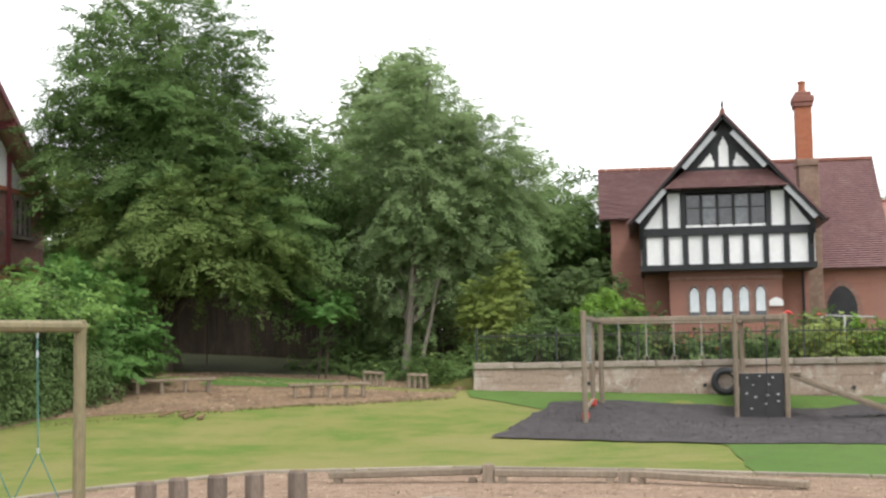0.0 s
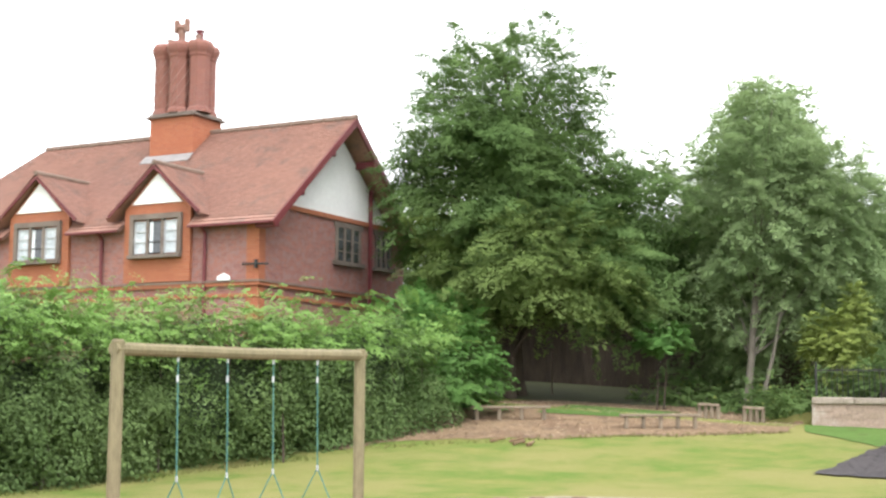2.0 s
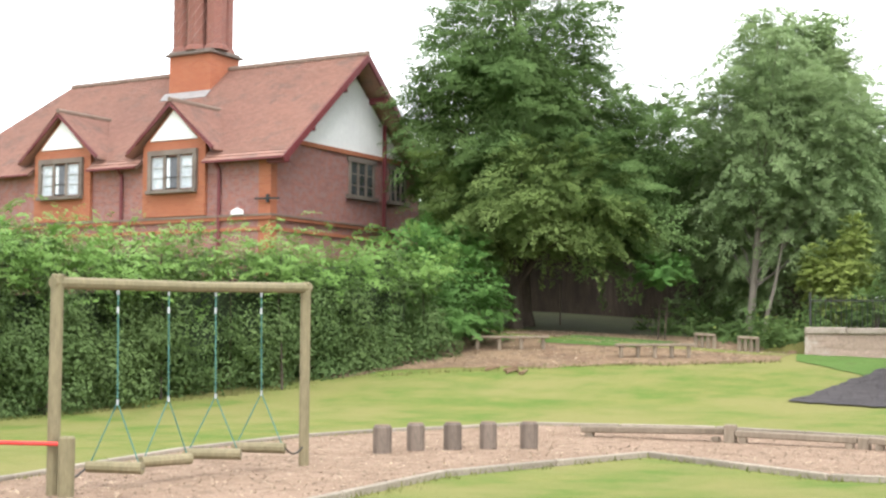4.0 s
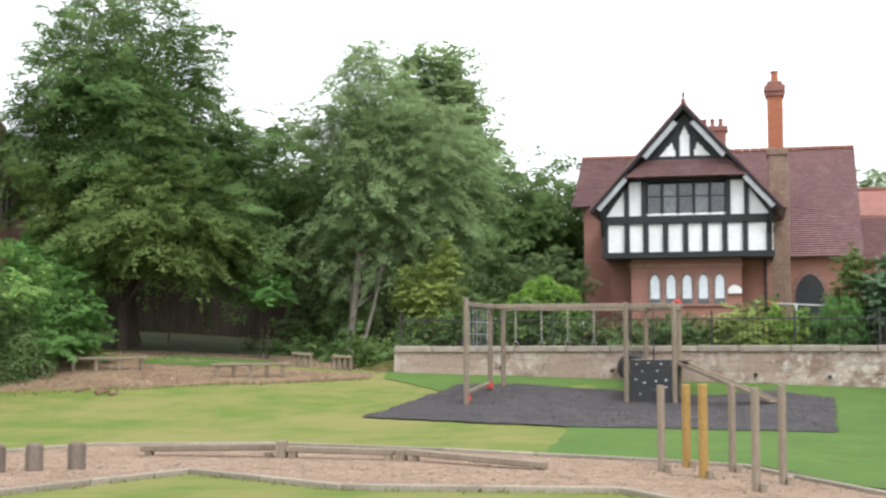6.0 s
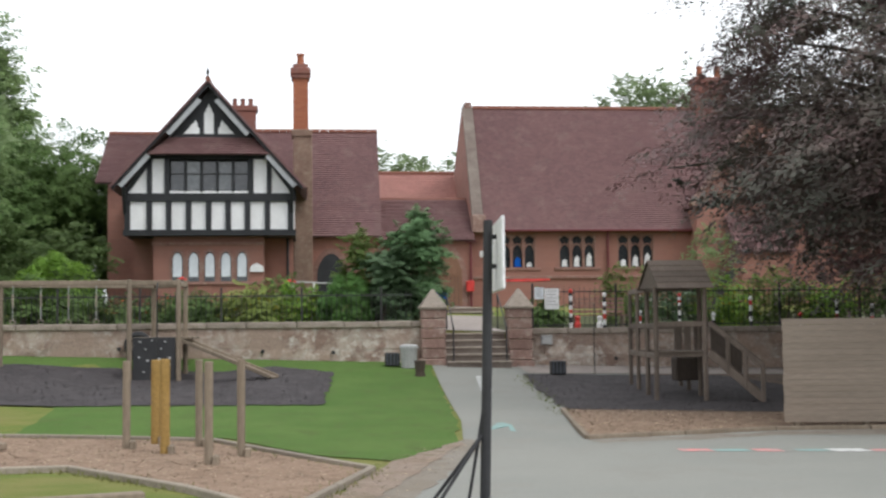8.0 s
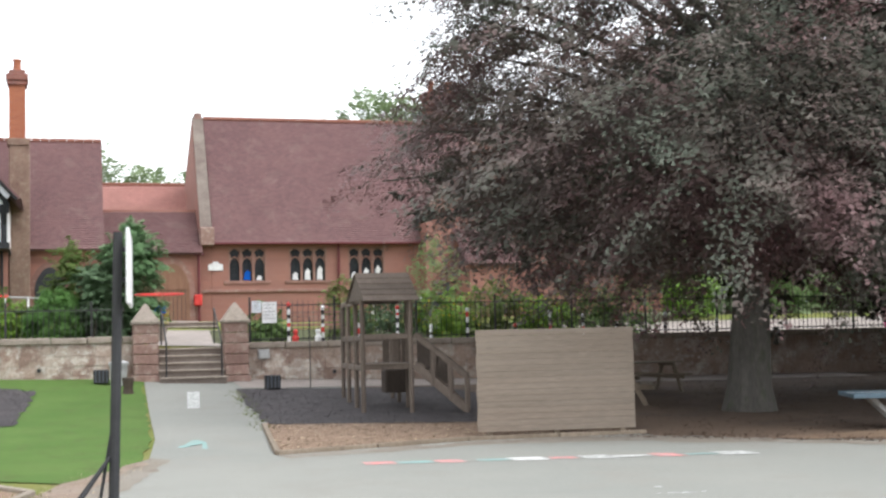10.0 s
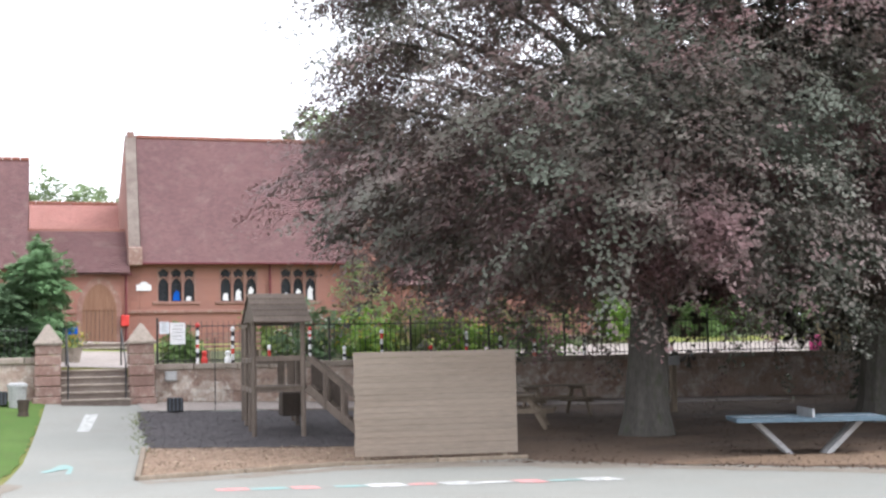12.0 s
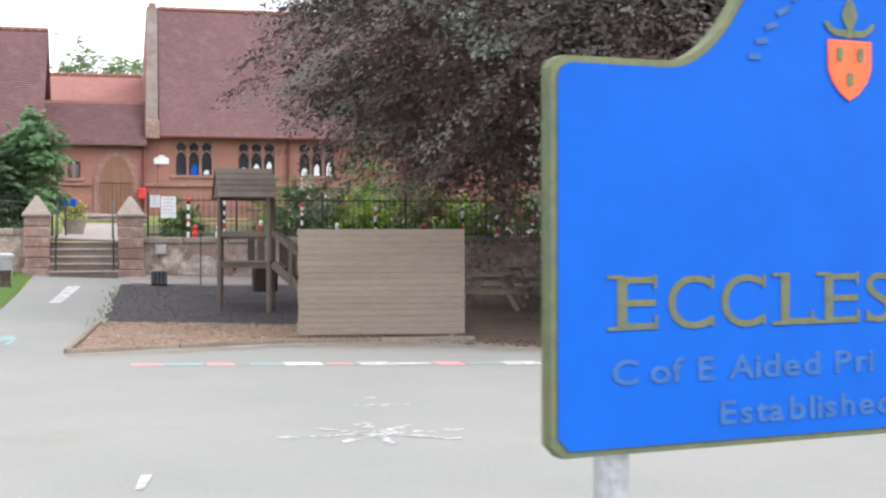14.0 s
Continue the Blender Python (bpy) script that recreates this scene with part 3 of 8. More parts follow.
# ---- foliage ----
def leaf_arrays(rng, P, N, size, jitter=0.42, aspect=0.62):
    n = len(P)
    nor = N + rng.normal(size=(n, 3)) * jitter
    nor /= np.linalg.norm(nor, axis=1, keepdims=True) + 1e-9
    t = np.cross(nor, rng.normal(size=(n, 3)))
    t /= np.linalg.norm(t, axis=1, keepdims=True) + 1e-9
    b = np.cross(nor, t)
    s = size * rng.uniform(0.6, 1.35, size=(n, 1))
    tip = nor * s * 0.14
    V = np.stack([P - t * s * 0.45 + b * s * aspect * 0.5, P + t * s * 0.55 + tip, P - t * s * 0.45 - b * s * aspect * 0.5], 1).reshape(-1, 3)
    F = np.arange(3 * n).reshape(-1, 3)
    return V, F


def leaves(name, rng, P, size, material, parent, jitter=0.24, aspect=0.62, label="", N=None):
    if N is None:
        N = np.tile(np.array([[0, 0, 0.8]]), (len(P), 1))
    V, F = leaf_arrays(rng, P, N, size, jitter, aspect)
    V = V - np.array(world_of(parent))[None, :]
    me = bpy.data.meshes.new(name)
    me.vertices.add(len(V))
    me.vertices.foreach_set("co", V.astype(np.float32).ravel())
    me.loops.add(len(F) * 3)
    me.loops.foreach_set("vertex_index", F.astype(np.int32).ravel())
    me.polygons.add(len(F))
    me.polygons.foreach_set("loop_start", (np.arange(len(F)) * 3).astype(np.int32))
    me.update(calc_edges=True)
    me.materials.append(material)
    ob = new(name, me)
    ob.parent = parent
    return tagged(ob, label, kind="stuff")


def crown_points(rng, blobs, clumps, per, clump_r, squash=0.6, droop=0.0, fill=0.12, rmin=0.78, sprays=0):
    """Leaf places and facings: leafy fronds over the outside of several ellipsoids, uneven, with a thin fill inside.
    Returns places, facings and the sprays' centres."""
    B = np.array(blobs, float)
    vol = B[:, 3] * B[:, 4] + B[:, 4] * B[:, 5] + B[:, 3] * B[:, 5]
    C, O, Rb = [], [], []
    while len(C) < clumps:
        k = rng.choice(len(B), p=vol / vol.sum())
        d = rng.normal(size=3)
        d /= np.linalg.norm(d)
        r = rng.uniform(rmin, 1.0)
        c = B[k, :3] + d * B[k, 3:6] * r
        inside = [np.linalg.norm((c - b[:3]) / b[3:6]) < 0.62 for j, b in enumerate(B) if j != k]
        if any(inside):
            continue
        C.append(c)
        O.append(d)
        Rb.append(min(clump_r, 0.75 * B[k, 3:6].min() + 0.1))
    C, O = np.array(C), np.array(O)
    out, nor = [], []
    for c, o, rb in zip(C, O, Rb):
        rc = rb * rng.uniform(0.5, 1.4)
        n = max(6, int(per * (rc / clump_r) ** 2 * rng.uniform(0.8, 1.2)))
        if squash == 1.0:
            # clipped growth: a close, lumpy shell
            d = rng.normal(size=(n, 3)) + o * 0.45 + np.array([0, 0, 0.35])
            d /= np.linalg.norm(d, axis=1, keepdims=True)
            out.append(c + d * rng.uniform(0.55, 1.08, size=(n, 1)) * rc)
            nor.append(d + np.array([0, 0, 0.45]))
            continue
        # a clump is a handful of flat leafy fronds, one over another, that arch outwards
        k = int(rng.integers(5, 9))
        fo = rng.normal(size=(k, 3)) * np.array([0.75, 0.75, 0.3]) + o * 0.8 + np.array([0, 0, 0.05])
        fo[:, 2] = np.where(fo[:, 2] < 0, fo[:, 2] * 0.3, fo[:, 2])
        fo /= np.linalg.norm(fo, axis=1, keepdims=True)
        side = np.cross(fo, np.array([[0, 0, 1.0]])) + rng.normal(size=(k, 3)) * 0.15
        side /= np.linalg.norm(side, axis=1, keepdims=True) + 1e-9
        root = rng.normal(size=(k, 3)) * np.array([0.3, 0.3, 0.45 * squash + 0.1]) * rc
        length = rc * rng.uniform(0.7, 1.5, size=k)
        j = rng.integers(k, size=n)
        u = rng.uniform(0, 1, size=n) ** 0.75
        v = rng.uniform(-1, 1, size=n)
        width = 0.42 * length[j] * (1.05 - 0.75 * u)
        p = root[j] + fo[j] * (length[j] * u)[:, None] + side[j] * (width * v)[:, None] + rng.normal(size=(n, 3)) * 0.05 * rc
        p[:, 2] -= (0.22 + droop) * length[j] * u ** 2 + 0.12 * width * v ** 2
        fn = np.cross(side[j], fo[j])
        fn *= np.sign(fn[:, 2:3] + 1e-6)
        out.append(c + p)
        nor.append(fn + o * 0.75 + np.array([0, 0, 0.2]))
    for _ in range(sprays):
        # thin twigs that stand out beyond the crown
        i = rng.integers(len(C))
        o = O[i] + np.array([0, 0, rng.uniform(-0.35, 0.25)])
        ln, n = clump_r * rng.uniform(0.9, 1.9), max(8, int(per * 0.22))
        u = rng.uniform(0, 1, size=(n, 1))
        p = C[i] + o * ln * u + rng.normal(size=(n, 3)) * clump_r * 0.2 * (1.15 - u)
        p[:, 2] -= 0.25 * ln * u[:, 0] ** 2
        out.append(p)
        nor.append(np.tile(np.array([[0.0, 0.0, 0.7]]), (n, 1)) + o * 0.3)
    nf = int(clumps * per * fill)
    if nf:
        k = rng.choice(len(B), size=nf, p=vol / vol.sum())
        d = rng.normal(size=(nf, 3))
        d /= np.linalg.norm(d, axis=1, keepdims=True)
        out.append(B[k, :3] + d * B[k, 3:6] * (rng.uniform(0, 1, size=(nf, 1)) ** 0.5) * 0.85)
        nor.append(d + np.array([0, 0, 0.45]))
    return np.concatenate(out), np.concatenate(nor), C


def limbs(rng, parent, base, top, r0, targets, material, n=6, low=0.18):
    """A tapered trunk from base to top and bent limbs from it to the targets."""
    base, top = Vector(base), Vector(top)
    steps = 7
    pts, rad = [], []
    for i in range(steps):
        u = i / (steps - 1)
        wob = Vector((rng.uniform(-1, 1), rng.uniform(-1, 1), 0)) * r0 * 0.35 * (1 if 0 < i else 0)
        pts.append(base.lerp(top, u) + wob)
        rad.append(r0 * (1 - 0.85 * u) + (r0 * 0.35 if i == 0 else 0))
    pts.insert(1, base.lerp(top, 0.05))
    rad.insert(1, r0 * 1.02)
    bm = bm_new()
    tube(bm, pts, rad, 12)
    trunk = part("trunk", bm, material, parent)
    for c in targets:
        c = Vector(c)
        u = min(0.92, max(low, (c.z - base.z - 1.2) / max(0.1, top.z - base.z) * 0.8))
        s = base.lerp(top, u)
        r = r0 * (1 - 0.85 * u) * 0.45
        m1 = s.lerp(c, 0.4) + Vector((0, 0, 0.5))
        m2 = s.lerp(c, 0.75) + Vector((0, 0, 0.35))
        bm = bm_new()
        tube(bm, [s, m1, m2, c], [r, r * 0.6, r * 0.35, r * 0.12], n, caps=False)
        part("limb", bm, material, trunk)


def tree(name, seed, base, top, r0, blobs, clumps, per, clump_r, leaf, leafmat, barkmat, label, nlimbs=30, squash=0.6, droop=0.0, fill=0.12, up=0.4, group="", rmin=0.78, sprays=0, low=0.18):
    rng = np.random.default_rng(seed)
    z = ground(base[0], base[1])
    t = thing(name, (base[0], base[1], z), label, "tree", group)
    P, N, C = crown_points(rng, blobs, clumps, per, clump_r, squash, droop, fill, rmin, sprays)
    pick = C[rng.choice(len(C), size=min(nlimbs, len(C)), replace=False)]
    limbs(rng, t, (base[0], base[1], z - 0.1), top, r0, pick, M[barkmat], low=low)
    leaves("crown", rng, P, leaf, M[leafmat], t, N=N)
    return t


def shrub(name, seed, blobs, clumps, per, clump_r, leaf, leafmat, label, category="shrub", stems=6, squash=0.8, up=0.4, flowers=None, group="", fill=0.2):
    rng = np.random.default_rng(seed)
    x = sum(b[0] for b in blobs) / len(blobs)
    y = sum(b[1] for b in blobs) / len(blobs)
    z = ground(x, y)
    t = thing(name, (x, y, z), label, category, group)
    P, N, C = crown_points(rng, blobs, clumps, per, clump_r, squash, 0, fill)
    P, N = P[P[:, 2] > z], N[P[:, 2] > z]
    for c in C[rng.choice(len(C), size=min(stems, len(C)), replace=False)]:
        bx, by = c[0] + rng.normal() * 0.12, c[1] + rng.normal() * 0.12
        bz = ground(bx, by)
        bm = bm_new()
        tube(bm, [(bx, by, bz - 0.05), ((bx + c[0]) / 2 + 0.05, (by + c[1]) / 2, (bz + c[2]) / 2), tuple(c)], [0.03, 0.02, 0.008], 5, caps=False)
        part("stem", bm, M["trunk_brown"], t)
    leaves("foliage", rng, P, leaf, M[leafmat], t, N=N)
    if flowers:
        fm, n, size = flowers
        Q = C[rng.integers(len(C), size=n)] + rng.normal(size=(n, 3)) * clump_r * 0.6
        leaves("blossom", rng, Q, size, M[fm], t, 0.6, 0.9)
    return t


# ---- ground and surfaces ----
def ground_sheet():
    xs = [-400, -200, -100, -60, -40] + [-30 + i for i in range(0, 76)] + [50, 60, 80, 120, 220, 420]
    ys = [-300, -120, -50, -20, -8, 0, 6] + [8 + i for i in range(0, 28)] + [35.6, 36.05, 36.1] + [37 + i for i in range(0, 20)] + [60, 66, 75, 90, 130, 220, 500]
    bm = bm_new()
    grid = [[bm.verts.new((x, y, ground(x, y))) for x in xs] for y in ys]
    for j in range(len(ys) - 1):
        for i in range(len(xs) - 1):
            bm.faces.new((grid[j][i], grid[j][i + 1], grid[j + 1][i + 1], grid[j + 1][i]))
    return single("ground", bm, M["grass"], (0, 0, 0), "lawn of dry patchy mown grass sloping gently up", "lawn", kind="structure")


def ragged(poly, seed, amount=0.07, step=0.35):
    """The outline with its sides broken up, as loose surfaces have."""
    rng = random.Random(seed)
    out = []
    for (x0, y0), (x1, y1) in zip(poly, poly[1:] + poly[:1]):
        n = min(40, max(1, int(math.hypot(x1 - x0, y1 - y0) / step)))
        for k in range(n):
            j = 0 if k == 0 else amount
            out.append((x0 + (x1 - x0) * k / n + rng.uniform(-j, j), y0 + (y1 - y0) * k / n + rng.uniform(-j, j)))
    return out


def drape(name, poly, material, off, label, category, kind="structure", step=1.0):
    """A thin sheet with outline poly that lies on the ground."""
    bm = bm_new()
    bm.faces.new([bm.verts.new((x, y, 0)) for x, y in poly])
    bmesh.ops.triangulate(bm, faces=bm.faces[:])
    for axis in (0, 1):
        lo, hi = min(p[axis] for p in poly), max(p[axis] for p in poly)
        v = math.floor(lo) + step
        while v < hi:
            co, no = [0, 0, 0], [0, 0, 0]
            co[axis], no[axis] = v, 1
            bmesh.ops.bisect_plane(bm, geom=bm.verts[:] + bm.edges[:] + bm.faces[:], plane_co=co, plane_no=no)
            v += step if -10 < v < 45 else 12
    for v in bm.verts:
        v.co.z = ground(v.co.x, v.co.y) + off
    return single(name, bm, material, (0, 0, 0), label, category, kind=kind)


ground_sheet()
ASPHALT = [(13.1, 35.0), (12.75, 28), (12.55, 24), (12.25, 21.2), (11.4, 18.2), (10.75, 15.5), (10.3, 12), (9.9, 7), (7, 4.5), (0, 4.2), (-15, 4), (-60, 4), (-60, -12), (90, -12), (90, 8), (40, 11.5), (30, 14.8), (24.5, 17.4), (22.3, 19.6), (20.5, 21.7), (17.5, 21.85), (14.1, 20.9), (14.65, 25.9), (15.1, 33), (15.2, 35.0)]
VERGE = [(12.15, 20.9), (11.6, 19.6), (11.0, 18.3), (10.75, 17.2), (9.8, 13.3), (9.95, 12.5), (10.8, 15.3), (11.5, 18.1), (12.2, 20.6)]
VERGE_DUST = [(12.3, 21.4), (11.9, 20.6), (11.2, 18.2), (10.5, 15.3), (9.7, 12.0), (10.3, 12.0), (11.2, 15.3), (11.95, 18.1), (12.55, 21.0)]
drape("dusty_margin", ragged(VERGE_DUST, 12, 0.07, 0.3), M["dusty_asphalt"], 0.0165, "dusty margin of the asphalt beside the worn verge", "dust")
drape("bare_verge", ragged(VERGE, 9, 0.06, 0.3), M["bare_earth"], 0.022, "worn bare earth strip beside the path", "soil")
drape("playground", ASPHALT, M["asphalt"], 0.012, "pale worn grey asphalt playground and path", "playground")
TURF = [(5.12, 27.5), (5.3, 22.7), (8.7, 21.75), (9.9, 19.3), (11.0, 18.3), (12.05, 20.6), (12.5, 24), (12.7, 28), (13.05, 34.9), (12.8, 35.5), (-0.8, 35.5), (-0.6, 34.5), (0.9, 33.2)]
drape("turf", ragged(TURF, 2, 0.05), M["turf"], 0.017, "bright green artificial turf round the play area", "artificial grass", step=0.5)
MAT_L = [(0.6, 28.2), (5.0, 27.2), (8.0, 27.05), (10.2, 27.0), (10.55, 33.2), (9.2, 34.2), (5.0, 34.5), (1.5, 33.8)]
drape("rubber_mat", ragged(MAT_L, 3, 0.08, 0.25), M["rubber"], 0.034, "dark rubber mulch safety surface", "safety surface", step=0.5)
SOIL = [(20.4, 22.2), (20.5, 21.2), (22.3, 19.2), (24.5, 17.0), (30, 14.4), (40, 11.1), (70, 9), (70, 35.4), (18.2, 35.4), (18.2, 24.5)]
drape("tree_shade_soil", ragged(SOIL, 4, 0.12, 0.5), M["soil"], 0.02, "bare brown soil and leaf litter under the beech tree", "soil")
CHIP_R = [(14.14, 21.05), (17.5, 21.95), (20.45, 22.1), (20.45, 24.2), (18.2, 24.8), (14.75, 26.0)]
drape("chip_strip", ragged(CHIP_R, 5, 0.03), M["chip"], 0.024, "wood chippings along the edge of the play bed", "wood chippings")
MAT_R = [(14.72, 25.6), (18.2, 24.55), (20.4, 24.1), (21.0, 30), (20, 33.2), (15.1, 33.2)]
drape("rubber_mat", ragged(MAT_R, 6, 0.07), M["rubber"], 0.034, "dark rubber mulch under the play tower", "safety surface")
OUTER = [(-4.1, 7.5), (-4.4, 12.14), (-4.95, 15.86), (-4.87, 18.57), (-4.35, 20.3), (-2.7, 22.7), (0.5, 23.3), (3.6, 22.75), (8.5, 21.1), (10.66, 17.1), (9.66, 13.2)]
INNER = [(8.62, 15.1), (7.05, 17.2), (3.6, 16.9), (0.85, 18.6), (-0.45, 14.97), (-0.4, 12.56), (-0.3, 7.5)]
drape("chip_bed", OUTER + INNER, M["chip"], 0.026, "bed of pale brown wood chippings", "wood chippings")
BARK = [(-10.2, 28.0), (-9, 29.8), (-5.5, 31.7), (-1.0, 34.4), (-0.9, 36.0), (-4, 39.5), (-8.5, 38), (-11, 33)]
drape("bark_patch", ragged(BARK, 7, 0.2, 0.5), M["bark"], 0.014, "reddish brown bark mulch below the trees", "bark mulch")
drape("green_mat", [(-7.6, 34.6), (-4.9, 34.9), (-4.3, 37.0), (-7.3, 36.8)], M["turf"], 0.03, "small green artificial grass mat", "artificial grass")
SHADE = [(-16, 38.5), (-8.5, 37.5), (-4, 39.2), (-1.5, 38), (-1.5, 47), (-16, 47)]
drape("wood_floor", ragged(SHADE, 8, 0.15), M["bedsoil"], 0.012, "dark ground sheet under the trees", "soil")
DUST = [(14.1, 20.85), (17.5, 21.75), (20.45, 21.5), (22.2, 19.1), (24.5, 16.9), (30, 14.4), (30, 13.7), (24.0, 16.2), (21.5, 18.9), (19.5, 20.6), (17.5, 21.1), (14.2, 20.3)]
drape("dusty_margin", ragged(DUST, 10, 0.14, 0.4), M["dusty_asphalt"], 0.016, "brown dusty margin of the asphalt beside the bed", "dust")
GARDEN = [(-0.9, 36.12), (13.3, 36.12), (13.3, 43), (12.4, 50), (-0.9, 50)]
SAND = [(21.5, 19.7), (23.0, 18.9), (24.6, 17.5), (30, 14.9), (36, 12.8), (36, 16.5), (28.5, 19.2), (24.5, 20.2)]
drape("sandy_patch", ragged(SAND, 14, 0.25, 0.4), M["sandy_soil"], 0.026, "worn orange-brown sandy soil round the table", "soil")
drape("garden_bed", GARDEN, M["bedsoil"], 0.012, "planted garden border behind the wall", "garden bed")
GARDEN2 = [(15.3, 37.2), (60, 37.2), (60, 51), (16.4, 51), (15.6, 44)]
drape("garden_bed", GARDEN2, M["bedsoil"], 0.012, "planted garden border in front of the school", "garden bed")
drape("upper_path", [(13.35, 36.12), (15.25, 36.12), (15.8, 44.2), (16.2, 52.4), (14.2, 52.4), (13.6, 44.2)], M["paving"], 0.02, "pale stone path from the gate to the door", "path")
drape("wall_foot_paving", ragged([(15.3, 33.5), (24, 33.7), (33, 33.8), (33, 35.5), (15.3, 35.5)], 15, 0.06, 0.5), M["paving"], 0.03, "pale stone strip along the foot of the wall", "paving")
drape("terrace", [(27, 36.12), (60, 36.12), (60, 56), (27, 56)], M["paving"], 0.03, "pale paved terrace behind the railings", "terrace")
CHALKS = [("dash", (15.2 + i * 0.47 + (0.12 if i > 2 else 0.0), 18.95 - i * 0.112), 0.42 + 0.08 * math.sin(i * 2.1), 0.36 + 0.16 * math.sin(i * 3.3), ("chalk_red", "chalk_teal", "chalk_red", "chalk_teal", "chalk_white", "chalk_red", "chalk_worn", "chalk_white", "chalk_red", "chalk_teal", "chalk_worn")[i]) for i in range(11)]


layers = []


def chalk(kind_, poly, material, label):
    layers.append(kind_)
    drape("chalk_mark", poly, M[material], 0.0165 + 0.0002 * len(layers), label, "chalk mark", kind="structure")


for _, (cx, cy), lw, lh, cm in CHALKS:
    chalk("dash", [(cx - lw / 2, cy - lh / 2 + 0.05), (cx + lw / 2, cy - lh / 2 - 0.05), (cx + lw / 2, cy + lh / 2 - 0.05), (cx - lw / 2, cy + lh / 2 + 0.05)], cm, "faded chalk dash on the asphalt")
chalk("bar", [(13.61, 29.4), (13.86, 29.4), (14.22, 32.8), (13.93, 32.8)], "chalk_worn", "white painted bar on the path")
chalk("arrow", [(12.85, 22.63), (13.01, 22.81), (13.11, 23.2), (13.19, 23.3), (13.24, 23.12), (13.16, 22.43), (13.25, 22.39), (13.32, 23.27), (13.22, 23.65), (13.1, 23.58), (12.95, 23.05), (12.8, 22.84)], "chalk_teal", "turquoise chalk curve on the asphalt")


def worn_paint(name, strokes, seed, label, per=30):
    """Worn paint: small flecks left along the strokes (x0, y0, x1, y1, spread)."""
    rng = random.Random(seed)
    verts, faces = [], []
    for x0, y0, x1, y1, sp in strokes:
        for _ in range(int(per * math.hypot(x1 - x0, y1 - y0)) + 3):
            u = rng.random()
            cx, cy = x0 + (x1 - x0) * u + rng.gauss(0, sp), y0 + (y1 - y0) * u + rng.gauss(0, sp)
            n, ra, k0 = 6, rng.uniform(0.008, 0.035), len(verts)
            z = ground(cx, cy) + 0.0145 + 0.00003 * len(faces)
            for q in range(n):
                a = 2 * math.pi * q / n
                rr = ra * rng.uniform(0.6, 1.3)
                verts.append((cx + 1.6 * rr * math.cos(a), cy + rr * math.sin(a), z))
            faces.append(list(range(k0, k0 + n)))
    t = thing(name, (strokes[0][0], strokes[0][1], ground(strokes[0][0], strokes[0][1]) + 0.0145), label, "ground marking", kind="structure")
    mesh_part("flecks", np.array(verts), faces, M["chalk_worn"], t, kind="stuff")


STAR = [(16.87 + 0.1 * math.cos(a), 12.05 + 0.1 * math.sin(a), 16.87 + ln * math.cos(a), 12.05 + ln * math.sin(a), 0.03) for a, ln in ((0.1, 0.75), (0.9, 0.6), (1.6, 0.7), (2.4, 0.6), (3.2, 0.85), (4.0, 0.5), (4.7, 0.6), (5.6, 0.75))]
worn_paint("worn_star", STAR + [(16.75, 12.0, 17.0, 12.1, 0.1)], 7, "worn white painted star on the asphalt")
worn_paint("worn_line", [(18.2, 11.5, 18.6, 11.46, 0.03)], 8, "short worn white painted line on the asphalt")
worn_paint("worn_line", [(17.1, 14.0, 17.5, 13.92, 0.05), (17.25, 14.6, 17.4, 14.55, 0.04)], 9, "faint worn white paint marks on the asphalt")
chalk("line", [(14.78, 9.95), (14.84, 9.95), (14.92, 10.5), (14.84, 10.5)], "chalk_worn", "worn white line on the asphalt")


